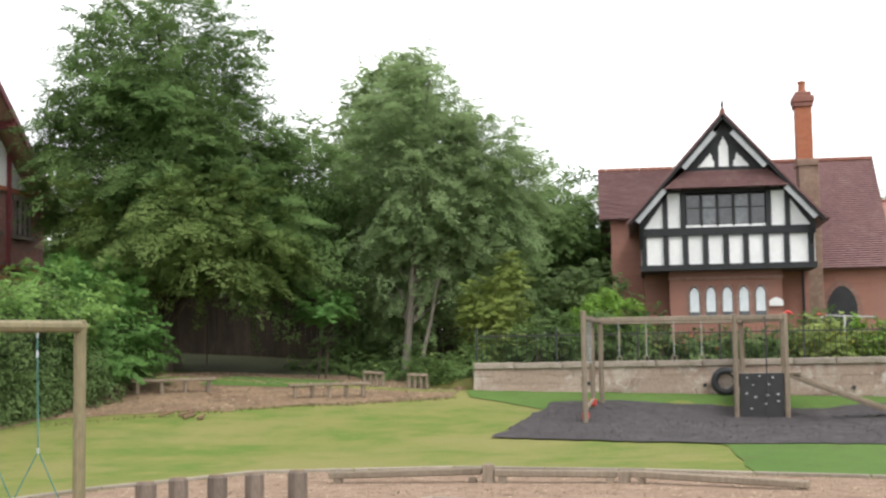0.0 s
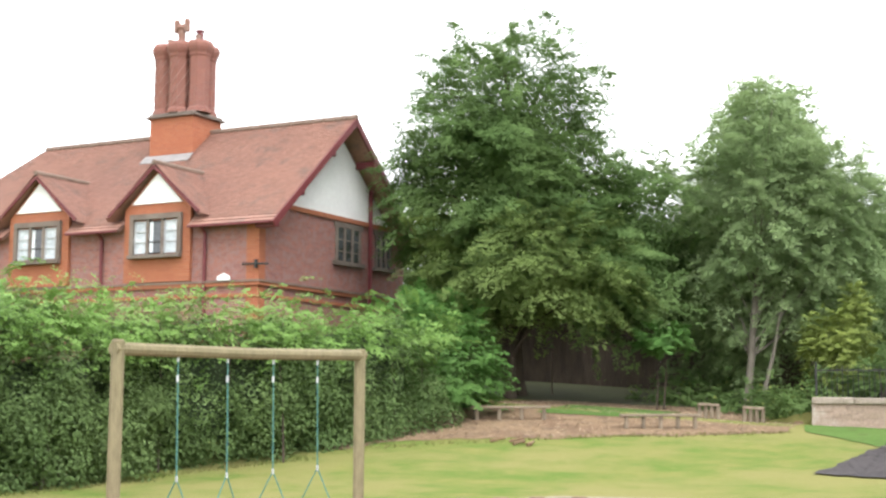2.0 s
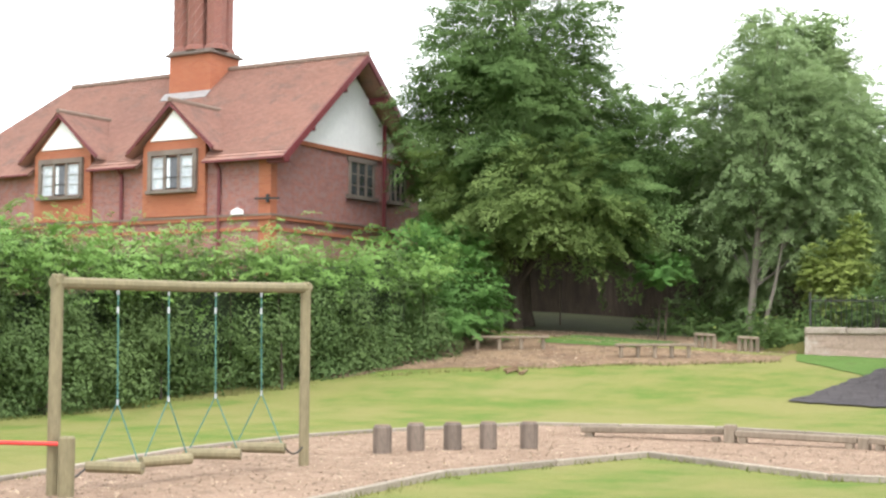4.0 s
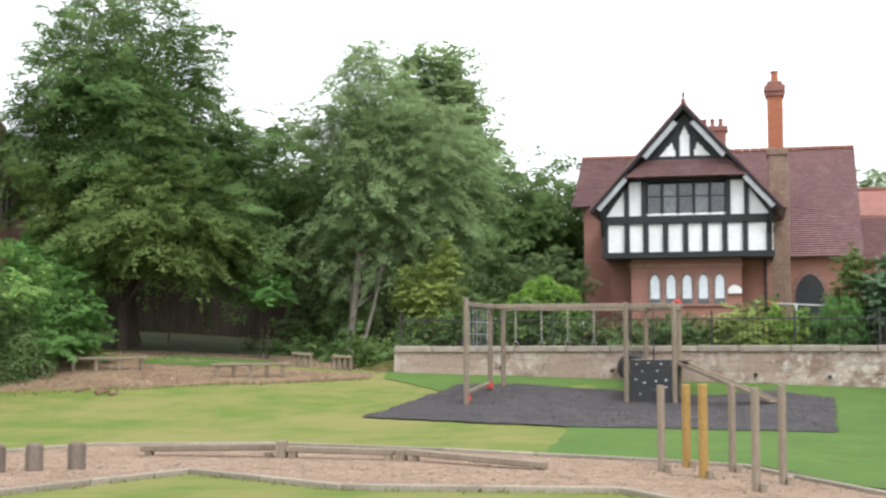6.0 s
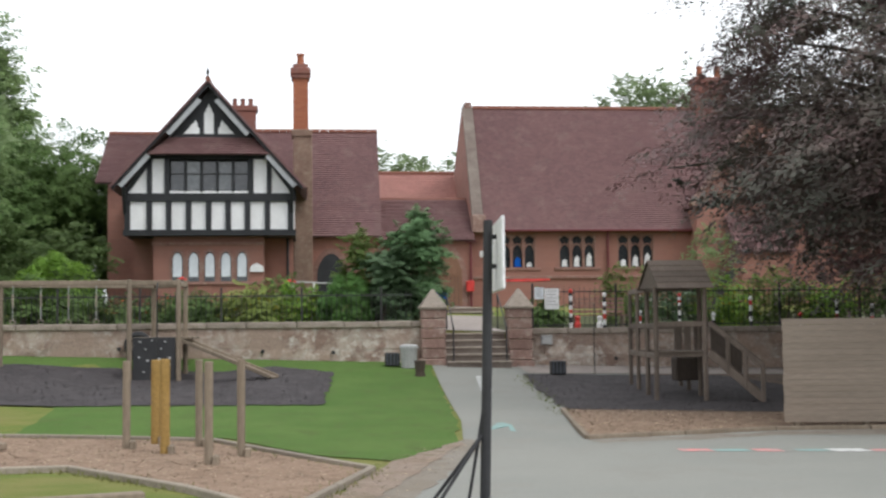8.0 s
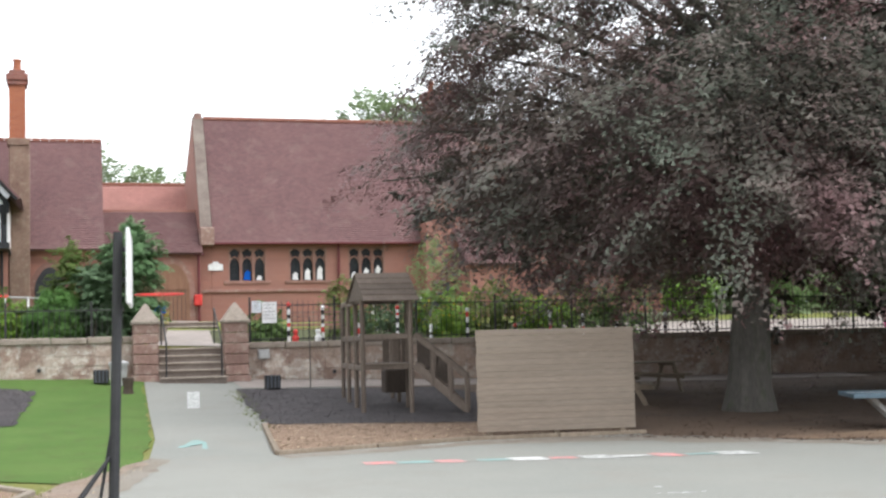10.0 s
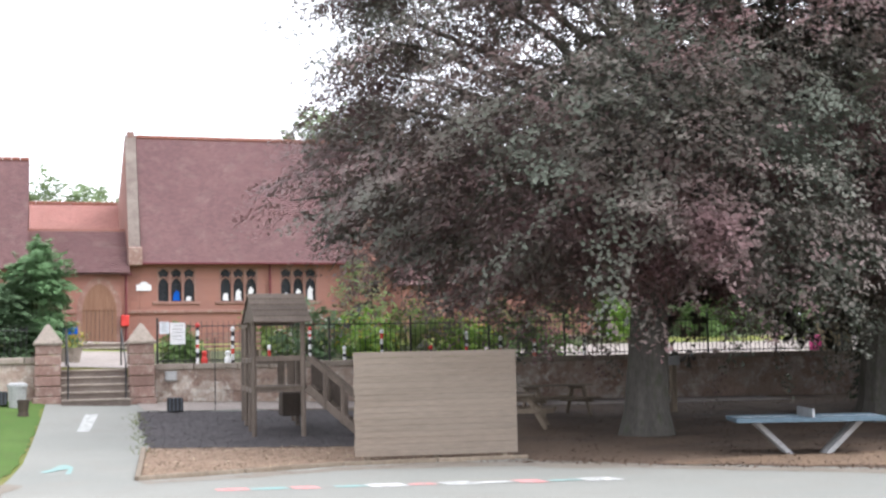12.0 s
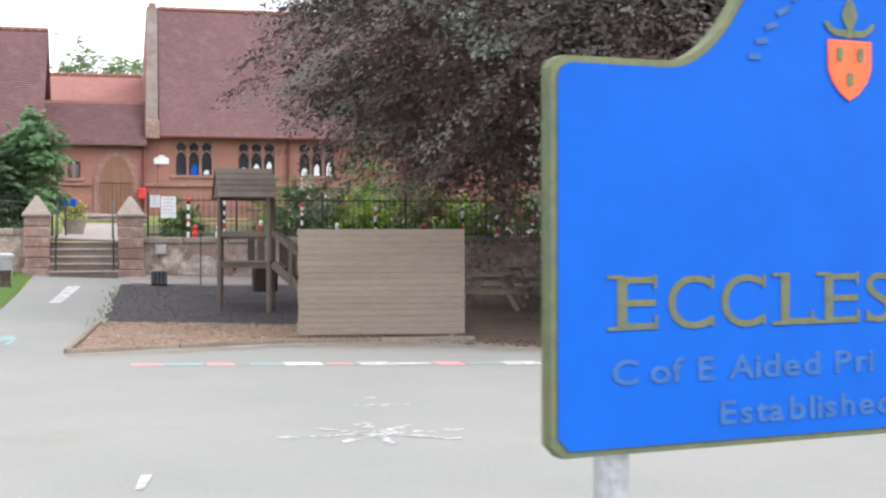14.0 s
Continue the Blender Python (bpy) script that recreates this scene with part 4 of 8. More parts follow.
# ---- retaining wall with gate ----
def stone_wall(name, x0, x1, top, seed, courses, label):
    """A coursed rubble wall: a mortar core with single stones and coping slabs as parts."""
    rng = random.Random(seed)
    zb = min(ground(x0, WALL_FRONT), ground(x1, WALL_FRONT)) - 0.15
    w = thing(name, ((x0 + x1) / 2, WALL_FRONT, zb), label, "wall", kind="structure")
    bm = bm_new()
    box(bm, (x0, WALL_FRONT - 0.02, zb), (x1, WALL_BACK, top - 0.14))
    part("mortar_core", bm, M["mortar"], w)
    meshes = []
    for k in range(10):
        bm = bm_new()
        vs = box(bm, (-0.5, -0.035, -0.5), (0.5, 0.06, 0.5))
        for v in vs:
            v.co.x += rng.uniform(-0.09, 0.09)
            v.co.z += rng.uniform(-0.13, 0.13)
            v.co.y += rng.uniform(-0.012, 0.012)
        bmesh.ops.bevel(bm, geom=bm.edges[:], offset=0.03, segments=2, affect="EDGES")
        meshes.append(finish("stone", bm, M["stone"], (0, 0, 0)))
    stones = []
    for c in range(courses):
        x = x0 + rng.uniform(0, 0.2)
        while x < x1 - 0.15:
            zlo0 = ground(x, WALL_FRONT) - 0.03
            h = (top - 0.16 - zlo0) / courses
            ln = min(rng.choice((0.28, 0.4, 0.55, 0.75, 1.0)) * rng.uniform(0.85, 1.15), x1 - x)
            zj = rng.uniform(-0.035, 0.035)
            stones.append((x + ln / 2, zlo0 + h * (c + 0.5) + zj, ln - 0.02, h * rng.uniform(0.82, 1.02)))
            x += ln
    for cx, cz, ln, h in stones:
        ob = new("stone", meshes[rng.randrange(10)])
        ob.parent = w
        ob.location = Vector((cx, WALL_FRONT, cz)) - w.location
        ob.scale = (ln, 1, h)
    x = x0
    slab = []
    for k in range(3):
        bm = bm_new()
        box(bm, (-0.5, -0.09, 0), (0.5, 0.53, 0.16), 0.02)
        for v in bm.verts:
            v.co.z += rng.uniform(-0.008, 0.008)
        slab.append(finish("coping_slab", bm, M["coping"], (0, 0, 0)))
    while x < x1 - 0.05:
        ln = min(rng.uniform(0.8, 1.5), x1 - x)
        ob = new("coping_slab", slab[rng.randrange(3)])
        ob.parent = w
        ob.location = Vector((x + ln / 2, WALL_FRONT, top - 0.15)) - w.location
        ob.scale = (ln - 0.012, 1, 1)
        x += ln
    return w


def gate_pillar(cx, cy, label):
    zb = ground(cx, 35.3) - 0.1
    t = thing("gate_pillar", (cx, cy, zb), label, "pillar", "gate pillars")
    rng = random.Random(int(cx * 10))
    z, n = zb, 6
    hh = (2.12 - zb) / n
    for k in range(n):
        e = 0.05 if k == 0 else 0.0
        bm = bm_new()
        j = rng.uniform(-0.012, 0.012)
        box(bm, (cx - 0.31 - e + j, cy - 0.31 - e, z), (cx + 0.31 + e + j, cy + 0.31 + e, z + hh - 0.012), 0.018)
        part("block", bm, M["pillar"], t)
        z += hh
    bm = bm_new()
    box(bm, (cx - 0.35, cy - 0.35, 2.1), (cx + 0.35, cy + 0.35, 2.18), 0.015)
    base = [bm.verts.new((cx + sx * 0.33, cy + sy * 0.33, 2.18)) for sx, sy in ((-1, -1), (1, -1), (1, 1), (-1, 1))]
    tip = [bm.verts.new((cx + sx * 0.03, cy + sy * 0.03, 2.62)) for sx, sy in ((-1, -1), (1, -1), (1, 1), (-1, 1))]
    for i in range(4):
        bm.faces.new((base[i], base[(i + 1) % 4], tip[(i + 1) % 4], tip[i]))
    bm.faces.new(tip)
    part("cap", bm, M["coping"], t, "weathered pyramid stone cap")
    return t


def stone_steps(name, x0, x1, y0, z0, z1, n, tread, label):
    t = thing(name, ((x0 + x1) / 2, y0, z0), label, "steps", kind="structure")
    h = (z1 - z0) / n
    for k in range(n):
        bm = bm_new()
        back = y0 + n * tread + 0.3
        box(bm, (x0, y0 + k * tread + 0.02, z0 - 0.15 if k == 0 else z0 + k * h - 0.02), (x1, back, z0 + (k + 1) * h - 0.05))
        part("riser", bm, M["step_stone"], t)
        bm = bm_new()
        box(bm, (x0, y0 + k * tread - 0.01, z0 + (k + 1) * h - 0.05), (x1, y0 + (k + 1) * tread + 0.04, z0 + (k + 1) * h), 0.012)
        part("tread", bm, M["coping"], t)
    return t


def railing(name, x0, x1, y, zb, zt, step, posts, label):
    t = thing(name, ((x0 + x1) / 2, y, zb), label, "railing", kind="structure")
    for z in (zb + 0.1, zt - 0.12):
        bm = bm_new()
        box(bm, (x0, y - 0.012, z - 0.015), (x1, y + 0.012, z + 0.015))
        part("rail", bm, M["iron"], t)
    bm = bm_new()
    tube(bm, [(0, 0, 0), (0, 0, zt - zb - 0.05), (0, 0, zt - zb + 0.03)], [0.009, 0.009, 0.002], 5)
    bar = finish("bar", bm, M["iron"], (0, 0, 0))
    bm = bm_new()
    box(bm, (-0.025, -0.025, 0), (0.025, 0.025, zt - zb + 0.1), 0.005)
    post = finish("post", bm, M["iron"], (0, 0, 0))
    n = int((x1 - x0) / step)
    for i in range(n + 1):
        ob = new("post" if i % posts == 0 else "bar", post if i % posts == 0 else bar)
        ob.parent = t
        ob.location = (x0 + i * step - t.location.x, 0, 0)
    return t


stone_wall("wall_left", -0.62, 12.85, 1.8, 3, 3, "low retaining wall of mottled buff and red stone with flat coping")
stone_wall("wall_right", 15.72, 48.0, 1.58, 5, 3, "low retaining wall of weathered sandstone with flat coping")
gate_pillar(13.16, 35.4, "square red sandstone gate pillar with pyramid cap")
gate_pillar(15.4, 35.4, "square red sandstone gate pillar with pyramid cap")
stone_steps("gate_steps", 13.47, 15.09, 34.65, ground(14.3, 34.65), 1.49, 5, 0.29, "five worn stone steps up through the garden gate")
railing("railing_left", -0.6, 12.7, 36.2, 1.6, 2.62, 0.13, 16, "black iron railing along the garden wall")
railing("railing_right", 15.85, 46.0, 35.85, 1.56, 2.66, 0.14, 16, "black iron railing on the retaining wall")


# ---- roofs, windows ----
def tiles(name, el, er, rr, rl, tile_w, tile_h, material, parent, seed=1, thick=0.03):
    """A tiled roof slope between eave left/right and ridge right/left: overlapping tiles, each a loose piece, on a boarded deck."""
    rng = random.Random(seed)
    el, er, rr, rl = (Vector(v) for v in (el, er, rr, rl))
    nor = (er - el).cross(rl - el).normalized()
    rows = max(2, int((rl - el).length / tile_h))
    V, F = [], []

    def add(vs):
        k = len(V)
        V.extend([tuple(v) for v in vs])
        F.append((k, k + 1, k + 2, k + 3))

    add([el - nor * 0.06, er - nor * 0.06, rr - nor * 0.06, rl - nor * 0.06])
    for r in range(rows):
        a0, b0 = el.lerp(rl, r / rows), er.lerp(rr, r / rows)
        a1, b1 = el.lerp(rl, (r + 1.15) / rows), er.lerp(rr, (r + 1.15) / rows)
        n = max(1, int((b0 - a0).length / tile_w))
        sh = 0.5 if r % 2 else 0.0
        for c in range(n + (1 if sh else 0)):
            u0, u1 = max(0, (c - sh) / n), min(1, (c + 0.97 - sh) / n)
            lift = nor * (thick + rng.uniform(0, 0.008))
            p0, p1 = a0.lerp(b0, u0) + lift, a0.lerp(b0, u1) + lift
            p2, p3 = a1.lerp(b1, u1), a1.lerp(b1, u0)
            k = len(V)
            V.extend([tuple(v) for v in (p0, p1, p2, p3, p0 - nor * thick * 1.3, p1 - nor * thick * 1.3)])
            F.append((k, k + 1, k + 2, k + 3))
            F.append((k + 4, k + 5, k + 1, k))
    return mesh_part(name, V, F, M[material], parent, kind="stuff")


def ridge_line(parent, p0, p1, material, r=0.09, step=0.32):
    p0, p1 = Vector(p0), Vector(p1)
    n = int((p1 - p0).length / step)
    bm = bm_new()
    for k in range(n):
        a, b = p0.lerp(p1, k / n), p0.lerp(p1, (k + 0.96) / n)
        tube(bm, [a, b], [r, r * 1.08], 7)
    return part("ridge_tiles", bm, M[material], parent)


def arch_poly(x0, x1, z0, spring, top, n=6):
    """Outline (x, z) of a pointed opening."""
    cx = (x0 + x1) / 2
    pts = [(x0, z0), (x1, z0)]
    for k in range(n + 1):
        u = k / n
        pts.append((x1 - (x1 - cx) * (1 - math.cos(u * math.pi / 2)) ** 0.85, spring + (top - spring) * math.sin(u * math.pi / 2) ** 1.1))
    for k in range(n - 1, -1, -1):
        u = k / n
        pts.append((x0 + (cx - x0) * (1 - math.cos(u * math.pi / 2)) ** 0.85, spring + (top - spring) * math.sin(u * math.pi / 2) ** 1.1))
    return pts


def casement(parent, x0, x1, z0, z1, y, n, stone, transom=0.62, glass="glass_dark", sill=True, drawn=(), depth=0.12, grey=(), pale="curtain"):
    """A mullioned window in a wall that faces -y: stone frame, mullions, casement bars, glass panes."""
    bm = bm_new()
    box(bm, (x0 - 0.12, y - 0.035, z1), (x1 + 0.12, y + depth, z1 + 0.16))
    win = part("window", bm, M[stone], parent)
    wd = (x1 - x0) / n
    for k in range(n + 1):
        xx = x0 + wd * k
        lo, hi = (-0.12, 0.02) if k == 0 else (-0.02, 0.12) if k == n else (-0.05, 0.05)
        bm = bm_new()
        box(bm, (xx + lo, y - 0.025, z0), (xx + hi, y + depth, z1))
        part("mullion" if 0 < k < n else "jamb", bm, M[stone], win)
    for k in range(n):
        a, b = x0 + k * wd + 0.05, x0 + (k + 1) * wd - 0.05
        bm = bm_new()
        box(bm, (a, y + 0.05, z0 + 0.05), (b, y + 0.07, z1 - 0.05))
        part("pane", bm, M[pale if k in drawn else "glass_sky_tint" if k in grey else glass], win)
        for zz in (z0 + 0.05, z0 + (z1 - z0) * transom, z1 - 0.07):
            bm = bm_new()
            box(bm, (a, y + 0.02, zz - 0.018), (b, y + 0.052, zz + 0.018))
            part("glazing_bar", bm, M["grey_board" if k in drawn else "lead"], win)
    if sill:
        bm = bm_new()
        box(bm, (x0 - 0.14, y - 0.12, z0 - 0.12), (x1 + 0.14, y + 0.05, z0 - 0.01), 0.012)
        part("sill", bm, M[stone], win)
    return win


def wall_with_holes(bm, x0, x1, z0, z1, y0, y1, holes):
    """A wall along x with rectangular openings (x0, x1, z0, z1) cut through."""
    xs = sorted({x0, x1, *[h[0] for h in holes], *[h[1] for h in holes]})
    zs = sorted({z0, z1, *[h[2] for h in holes], *[h[3] for h in holes]})
    for a, b in zip(xs, xs[1:]):
        for c, d in zip(zs, zs[1:]):
            mx, mz = (a + b) / 2, (c + d) / 2
            if not any(h[0] < mx < h[1] and h[2] < mz < h[3] for h in holes):
                box(bm, (a, y0, c), (b, y1, d))
    bmesh.ops.remove_doubles(bm, verts=bm.verts[:], dist=0.0005)


def chimney_pot(parent, x, y, z, h=0.5, r=0.14, material="brick_orange"):
    bm = bm_new()
    tube(bm, [(x, y, z), (x, y, z + h * 0.1), (x, y, z + h * 0.2), (x, y, z + h * 0.85), (x, y, z + h * 0.9), (x, y, z + h)], [r * 1.1, r * 1.1, r * 0.85, r * 0.75, r, r * 0.9], 10)
    part("chimney_pot", bm, M[material], parent)


# ---- timber-framed school house ----
def timber_house():
    g = 2.35
    h = thing("school_house", (7.5, 50, g), "two-storey red sandstone house with black and white timbered front gable", "house")
    YF = 47.4
    # ground-floor walls
    bm = bm_new()
    box(bm, (3.9, 49.0, g - 0.4), (9.5, 49.3, 4.86))
    part("wall", bm, M["church_wall"], h)
    for lo, hi in (((3.9, 49.31, g - 0.4), (4.2, 50.97, 4.86)), ((2.72, 51.31, g - 0.4), (3.1, 55, 7.05)), ((2.72, 50.98, g - 0.4), (9.6, 51.3, 7.05))):
        bm = bm_new()
        box(bm, lo, hi)
        part("wall", bm, M["church_wall"], h)
    bm = bm_new()
    wall_with_holes(bm, 9.6, 12.6, g - 0.4, 5.1, 51.05, 51.45, [(10.34, 11.42, g - 0.4, 4.1)])
    part("wall", bm, M["church_wall"], h)
    bm = bm_new()
    prism_yz(bm, [(51.46, g - 0.4), (58.9, g - 0.4), (58.9, 5.1), (55, 9.3), (51.46, 5.5)], 12.3, 12.6)
    part("wall", bm, M["church_wall"], h)
    # arched door
    bm = bm_new()
    prism_xz(bm, arch_poly(10.18, 11.58, g - 0.1, 3.75, 4.62), 50.98, 51.05)
    part("door_surround", bm, M["redstone"], h, "dressed red sandstone door surround")
    # the doorway's shade is put into the door's near-black colour
    bm = bm_new()
    prism_xz(bm, arch_poly(10.36, 11.4, g - 0.1, 3.7, 4.42), 50.93, 50.985)
    part("door", bm, M["black_timber"], h, "arched door coloured near-black for its shade")
    # bay with five arched lights
    bm = bm_new()
    lights = [(5.34 + k * 0.55, 5.34 + k * 0.55 + 0.4) for k in range(5)]
    wall_with_holes(bm, 4.72, 8.48, g - 0.4, 4.9, 47.8, 48.1, [(a, b, 3.3, 4.36) for a, b in lights])
    box(bm, (4.72, 48.1, g - 0.4), (5.0, 49.0, 4.9))
    box(bm, (8.2, 48.1, g - 0.4), (8.48, 49.0, 4.9))
    part("bay_wall", bm, M["church_wall"], h)
    for z, d in ((4.55, 0.05), (3.18, 0.07)):
        bm = bm_new()
        box(bm, (4.66, 47.8 - d, z), (8.54, 47.83, z + 0.1), 0.015)
        part("string_course", bm, M["redstone"], h)
    for a, b in lights:
        bm = bm_new()
        prism_xz(bm, arch_poly(a - 0.07, b + 0.07, 3.24, 4.05, 4.42), 47.77, 47.8)
        win = part("arched_window", bm, M["redstone"], h, "small round-headed stone window")
        bm = bm_new()
        prism_xz(bm, arch_poly(a + 0.02, b - 0.02, 3.3, 4.02, 4.33), 47.755, 47.769)
        part("pane", bm, M["glass_dark"], win)
        bm = bm_new()
        prism_xz(bm, arch_poly(a + 0.05, b - 0.05, 3.46, 4.06, 4.28), 47.745, 47.754)
        part("blind", bm, M["curtain"], win, "pale lowered blind")
    # jettied upper storey
    bm = bm_new()
    box(bm, (3.8, YF, 4.95), (9.55, YF + 0.25, 6.4))
    part("plaster_wall", bm, M["render_white"], h, "white plaster infill panels")
    bm = bm_new()
    wall_with_holes(bm, 4.6, 8.75, 6.4, 7.6, YF, YF + 0.25, [(5.3, 8.0, 6.4, 7.52)])
    part("plaster_wall", bm, M["render_white"], h, "white plaster infill panels")
    for tri in ([(3.95, 6.4), (4.6, 6.4), (4.6, 7.5)], [(8.75, 6.4), (9.4, 6.4), (8.75, 7.5)], [(4.75, 7.6), (8.65, 7.6), (6.7, 9.9)]):
        bm = bm_new()
        prism_xz(bm, tri, YF, YF + 0.25)
        part("plaster_wall", bm, M["render_white"], h, "white plaster infill panels")
    for xa in (3.8, 9.3):
        bm = bm_new()
        box(bm, (xa, YF + 0.25, 4.95), (xa + 0.25, 51.0, 6.4))
        part("plaster_wall", bm, M["render_white"], h, "white plaster infill panels")
    bm = bm_new()
    box(bm, (3.78, YF - 0.02, 4.86), (9.58, 50.9, 4.96))
    part("jetty_floor", bm, M["black_timber"], h)
    XS = [3.89, 4.63, 5.28, 5.95, 6.63, 7.29, 7.95, 8.63, 9.42]

    def timber(p0, p1, w=0.17):
        bm = bm_new()
        if p0[0] == p1[0]:
            box(bm, (p0[0] - w / 2, YF - 0.08, p0[1]), (p0[0] + w / 2, YF + 0.02, p1[1]))
        else:
            beam(bm, (p0[0], YF - 0.03, p0[1]), (p1[0], YF - 0.03, p1[1]), 0.1, w)
        part("timber", bm, M["black_timber"], h)

    for x in XS:
        timber((x, 5.05), (x, 6.05), 0.19)
    timber((3.75, 4.96), (9.6, 4.96), 0.2)
    timber((3.75, 6.17), (9.6, 6.17), 0.28)
    timber((4.75, 7.56), (8.65, 7.56), 0.12)
    for x in (4.63, 5.22, 8.07, 8.69):
        timber((x, 6.3), (x, 7.55), 0.17)
    timber((3.8, 6.3), (4.85, 7.75), 0.16)
    timber((9.55, 6.3), (8.5, 7.75), 0.16)
    # window band of five lights
    # lights 1 and 3 get panes coloured grey for the sky's reflection
    casement(h, 5.3, 8.0, 6.36, 7.5, YF + 0.02, 5, "black_timber", 0.55, sill=False, drawn=(), depth=0.1, grey=(1, 3))
    bm = bm_new()
    box(bm, (5.2, YF + 0.3, 6.2), (8.1, YF + 0.4, 7.7))
    part("room_shade", bm, M["black_timber"], h)
    # gable head with pointed panels
    ogee = [(-0.16, 8.36), (0.16, 8.36), (0.16, 9.08), (0.1, 9.12), (0.1, 9.22), (0.04, 9.29), (0, 9.42), (-0.04, 9.29), (-0.1, 9.22), (-0.1, 9.12), (-0.16, 9.08)]
    wing = [(0.32, 8.36), (0.86, 8.36), (0.64, 8.6), (0.6, 8.68), (0.52, 8.72), (0.45, 8.84), (0.39, 8.72), (0.38, 8.6), (0.32, 8.56)]
    for poly in (ogee, wing, [(-x, z) for x, z in wing[::-1]]):
        bm = bm_new()
        prism_xz(bm, [(6.64 + x, z) for x, z in poly], YF - 0.075, YF - 0.06)
        part("panel", bm, M["render_white"], h)
    bm = bm_new()
    prism_xz(bm, [(5.3, 8.22), (8.1, 8.22), (6.7, 9.95)], YF - 0.06, YF - 0.005)
    part("gable_boarding", bm, M["black_timber"], h)
    for sx in (-1, 1):
        # bargeboards: black outside, a pale board within
        bm = bm_new()
        beam(bm, (6.63, YF - 0.42, 10.04), (6.63 + sx * 3.22, YF - 0.42, 6.45), 0.06, 0.12)
        part("bargeboard", bm, M["black_timber"], h)
        bm = bm_new()
        beam(bm, (6.63, YF - 0.47, 10.15), (6.63 + sx * 3.3, YF - 0.47, 6.46), 0.05, 0.07)
        part("verge_tile", bm, M["tile_brown"], h)
        bm = bm_new()
        beam(bm, (6.63 + sx * 0.28, YF - 0.38, 9.5), (6.63 + sx * 1.35, YF - 0.38, 8.3), 0.05, 0.17)
        part("inner_board", bm, M["grey_board"], h, "pale grey inner bargeboard")
        bm = bm_new()
        beam(bm, (6.63 + sx * 2.0, YF - 0.38, 7.58), (6.63 + sx * 2.95, YF - 0.38, 6.52), 0.05, 0.17)
        part("inner_board", bm, M["grey_board"], h, "pale grey inner bargeboard")
        bm = bm_new()
        beam(bm, (6.63 + sx * 2.82, YF - 0.4, 6.5), (6.63 + sx * 2.82, YF, 5.6), 0.12, 0.12)
        part("bracket", bm, M["black_timber"], h)
    # pent roof strip
    tiles("pent_roof", (4.62, YF - 0.45, 7.62), (8.76, YF - 0.45, 7.62), (8.1, YF - 0.05, 8.24), (5.3, YF - 0.05, 8.24), 0.17, 0.11, "tile_brown", h, 4)
    # front gable slopes
    tiles("roof_slope", (3.4, 57.0, 6.42), (3.4, YF - 0.48, 6.42), (6.63, YF - 0.48, 10.16), (6.63, 57.0, 10.16), 0.17, 0.12, "tile_brown", h, 5)
    tiles("roof_slope", (9.98, YF - 0.48, 6.42), (9.98, 57.0, 6.42), (6.63, 57.0, 10.16), (6.63, YF - 0.48, 10.16), 0.17, 0.12, "tile_brown", h, 6)
    ridge_line(h, (6.63, YF - 0.5, 10.2), (6.63, 56, 10.2), "ridge")
    bm = bm_new()
    tube(bm, [(6.63, YF - 0.45, 10.1), (6.63, YF - 0.45, 10.35), (6.63, YF - 0.45, 10.38), (6.63, YF - 0.45, 10.6)], [0.05, 0.03, 0.06, 0.01], 7)
    part("finial", bm, M["black_timber"], h)
    # main roof
    tiles("roof_slope", (2.3, 50.7, 7.05), (6.0, 50.7, 7.05), (6.0, 55, 9.42), (2.2, 55, 9.42), 0.17, 0.12, "tile_brown", h, 7)
    tiles("roof_slope", (7.0, 50.7, 5.05), (12.75, 50.7, 5.05), (12.85, 55, 9.55), (7.0, 55, 9.55), 0.17, 0.12, "tile_brown", h, 8)
    tiles("roof_slope", (12.85, 59.3, 5.05), (2.2, 59.3, 5.05), (2.2, 55, 9.4), (12.85, 55, 9.53), 0.3, 0.2, "tile_brown", h, 9)
    ridge_line(h, (2.2, 55, 9.45), (6.5, 55, 9.45), "ridge")
    ridge_line(h, (6.6, 55, 9.58), (12.85, 55, 9.58), "ridge")
    # brown stone chimney breast and orange stack
    bm = bm_new()
    box(bm, (9.5, 50.55, g - 0.4), (10.2, 51.5, 8.75), 0.02)
    box(bm, (9.44, 50.5, 8.75), (10.2, 51.55, 9.0), 0.02)
    part("chimney_breast", bm, M["breast"], h, "brown stone chimney breast")
    bm = bm_new()
    box(bm, (9.5, 50.75, 9.0), (10.06, 51.45, 10.95))
    part("chimney_shaft", bm, M["brick_orange"], h, "tall orange brick chimney stack")
    bm = bm_new()
    box(bm, (9.44, 50.68, 10.95), (10.12, 51.52, 11.1), 0.02)
    box(bm, (9.4, 50.64, 11.1), (10.16, 51.56, 11.35), 0.03)
    box(bm, (9.5, 50.72, 11.35), (10.06, 51.48, 11.5), 0.02)
    part("chimney_cap", bm, M["brick_red"], h)
    chimney_pot(h, 9.78, 51.1, 11.48, 0.45, 0.17)
    bm = bm_new()
    box(bm, (6.8, 55.6, 9.0), (7.95, 56.3, 10.5))
    part("chimney_shaft", bm, M["brick_red"], h)
    bm = bm_new()
    box(bm, (6.72, 55.55, 10.5), (8.03, 56.35, 10.72), 0.02)
    part("chimney_cap", bm, M["brick_red"], h)
    for x in (7.1, 7.42, 7.74):
        chimney_pot(h, x, 55.95, 10.7, 0.35, 0.12, "brick_red")
    bm = bm_new()
    tube(bm, [(9.3, 48.9, 2.2), (9.3, 48.9, 4.85)], 0.05, 7)
    part("downpipe", bm, M["black_timber"], h)
    # round-topped white plaque
    bm = bm_new()
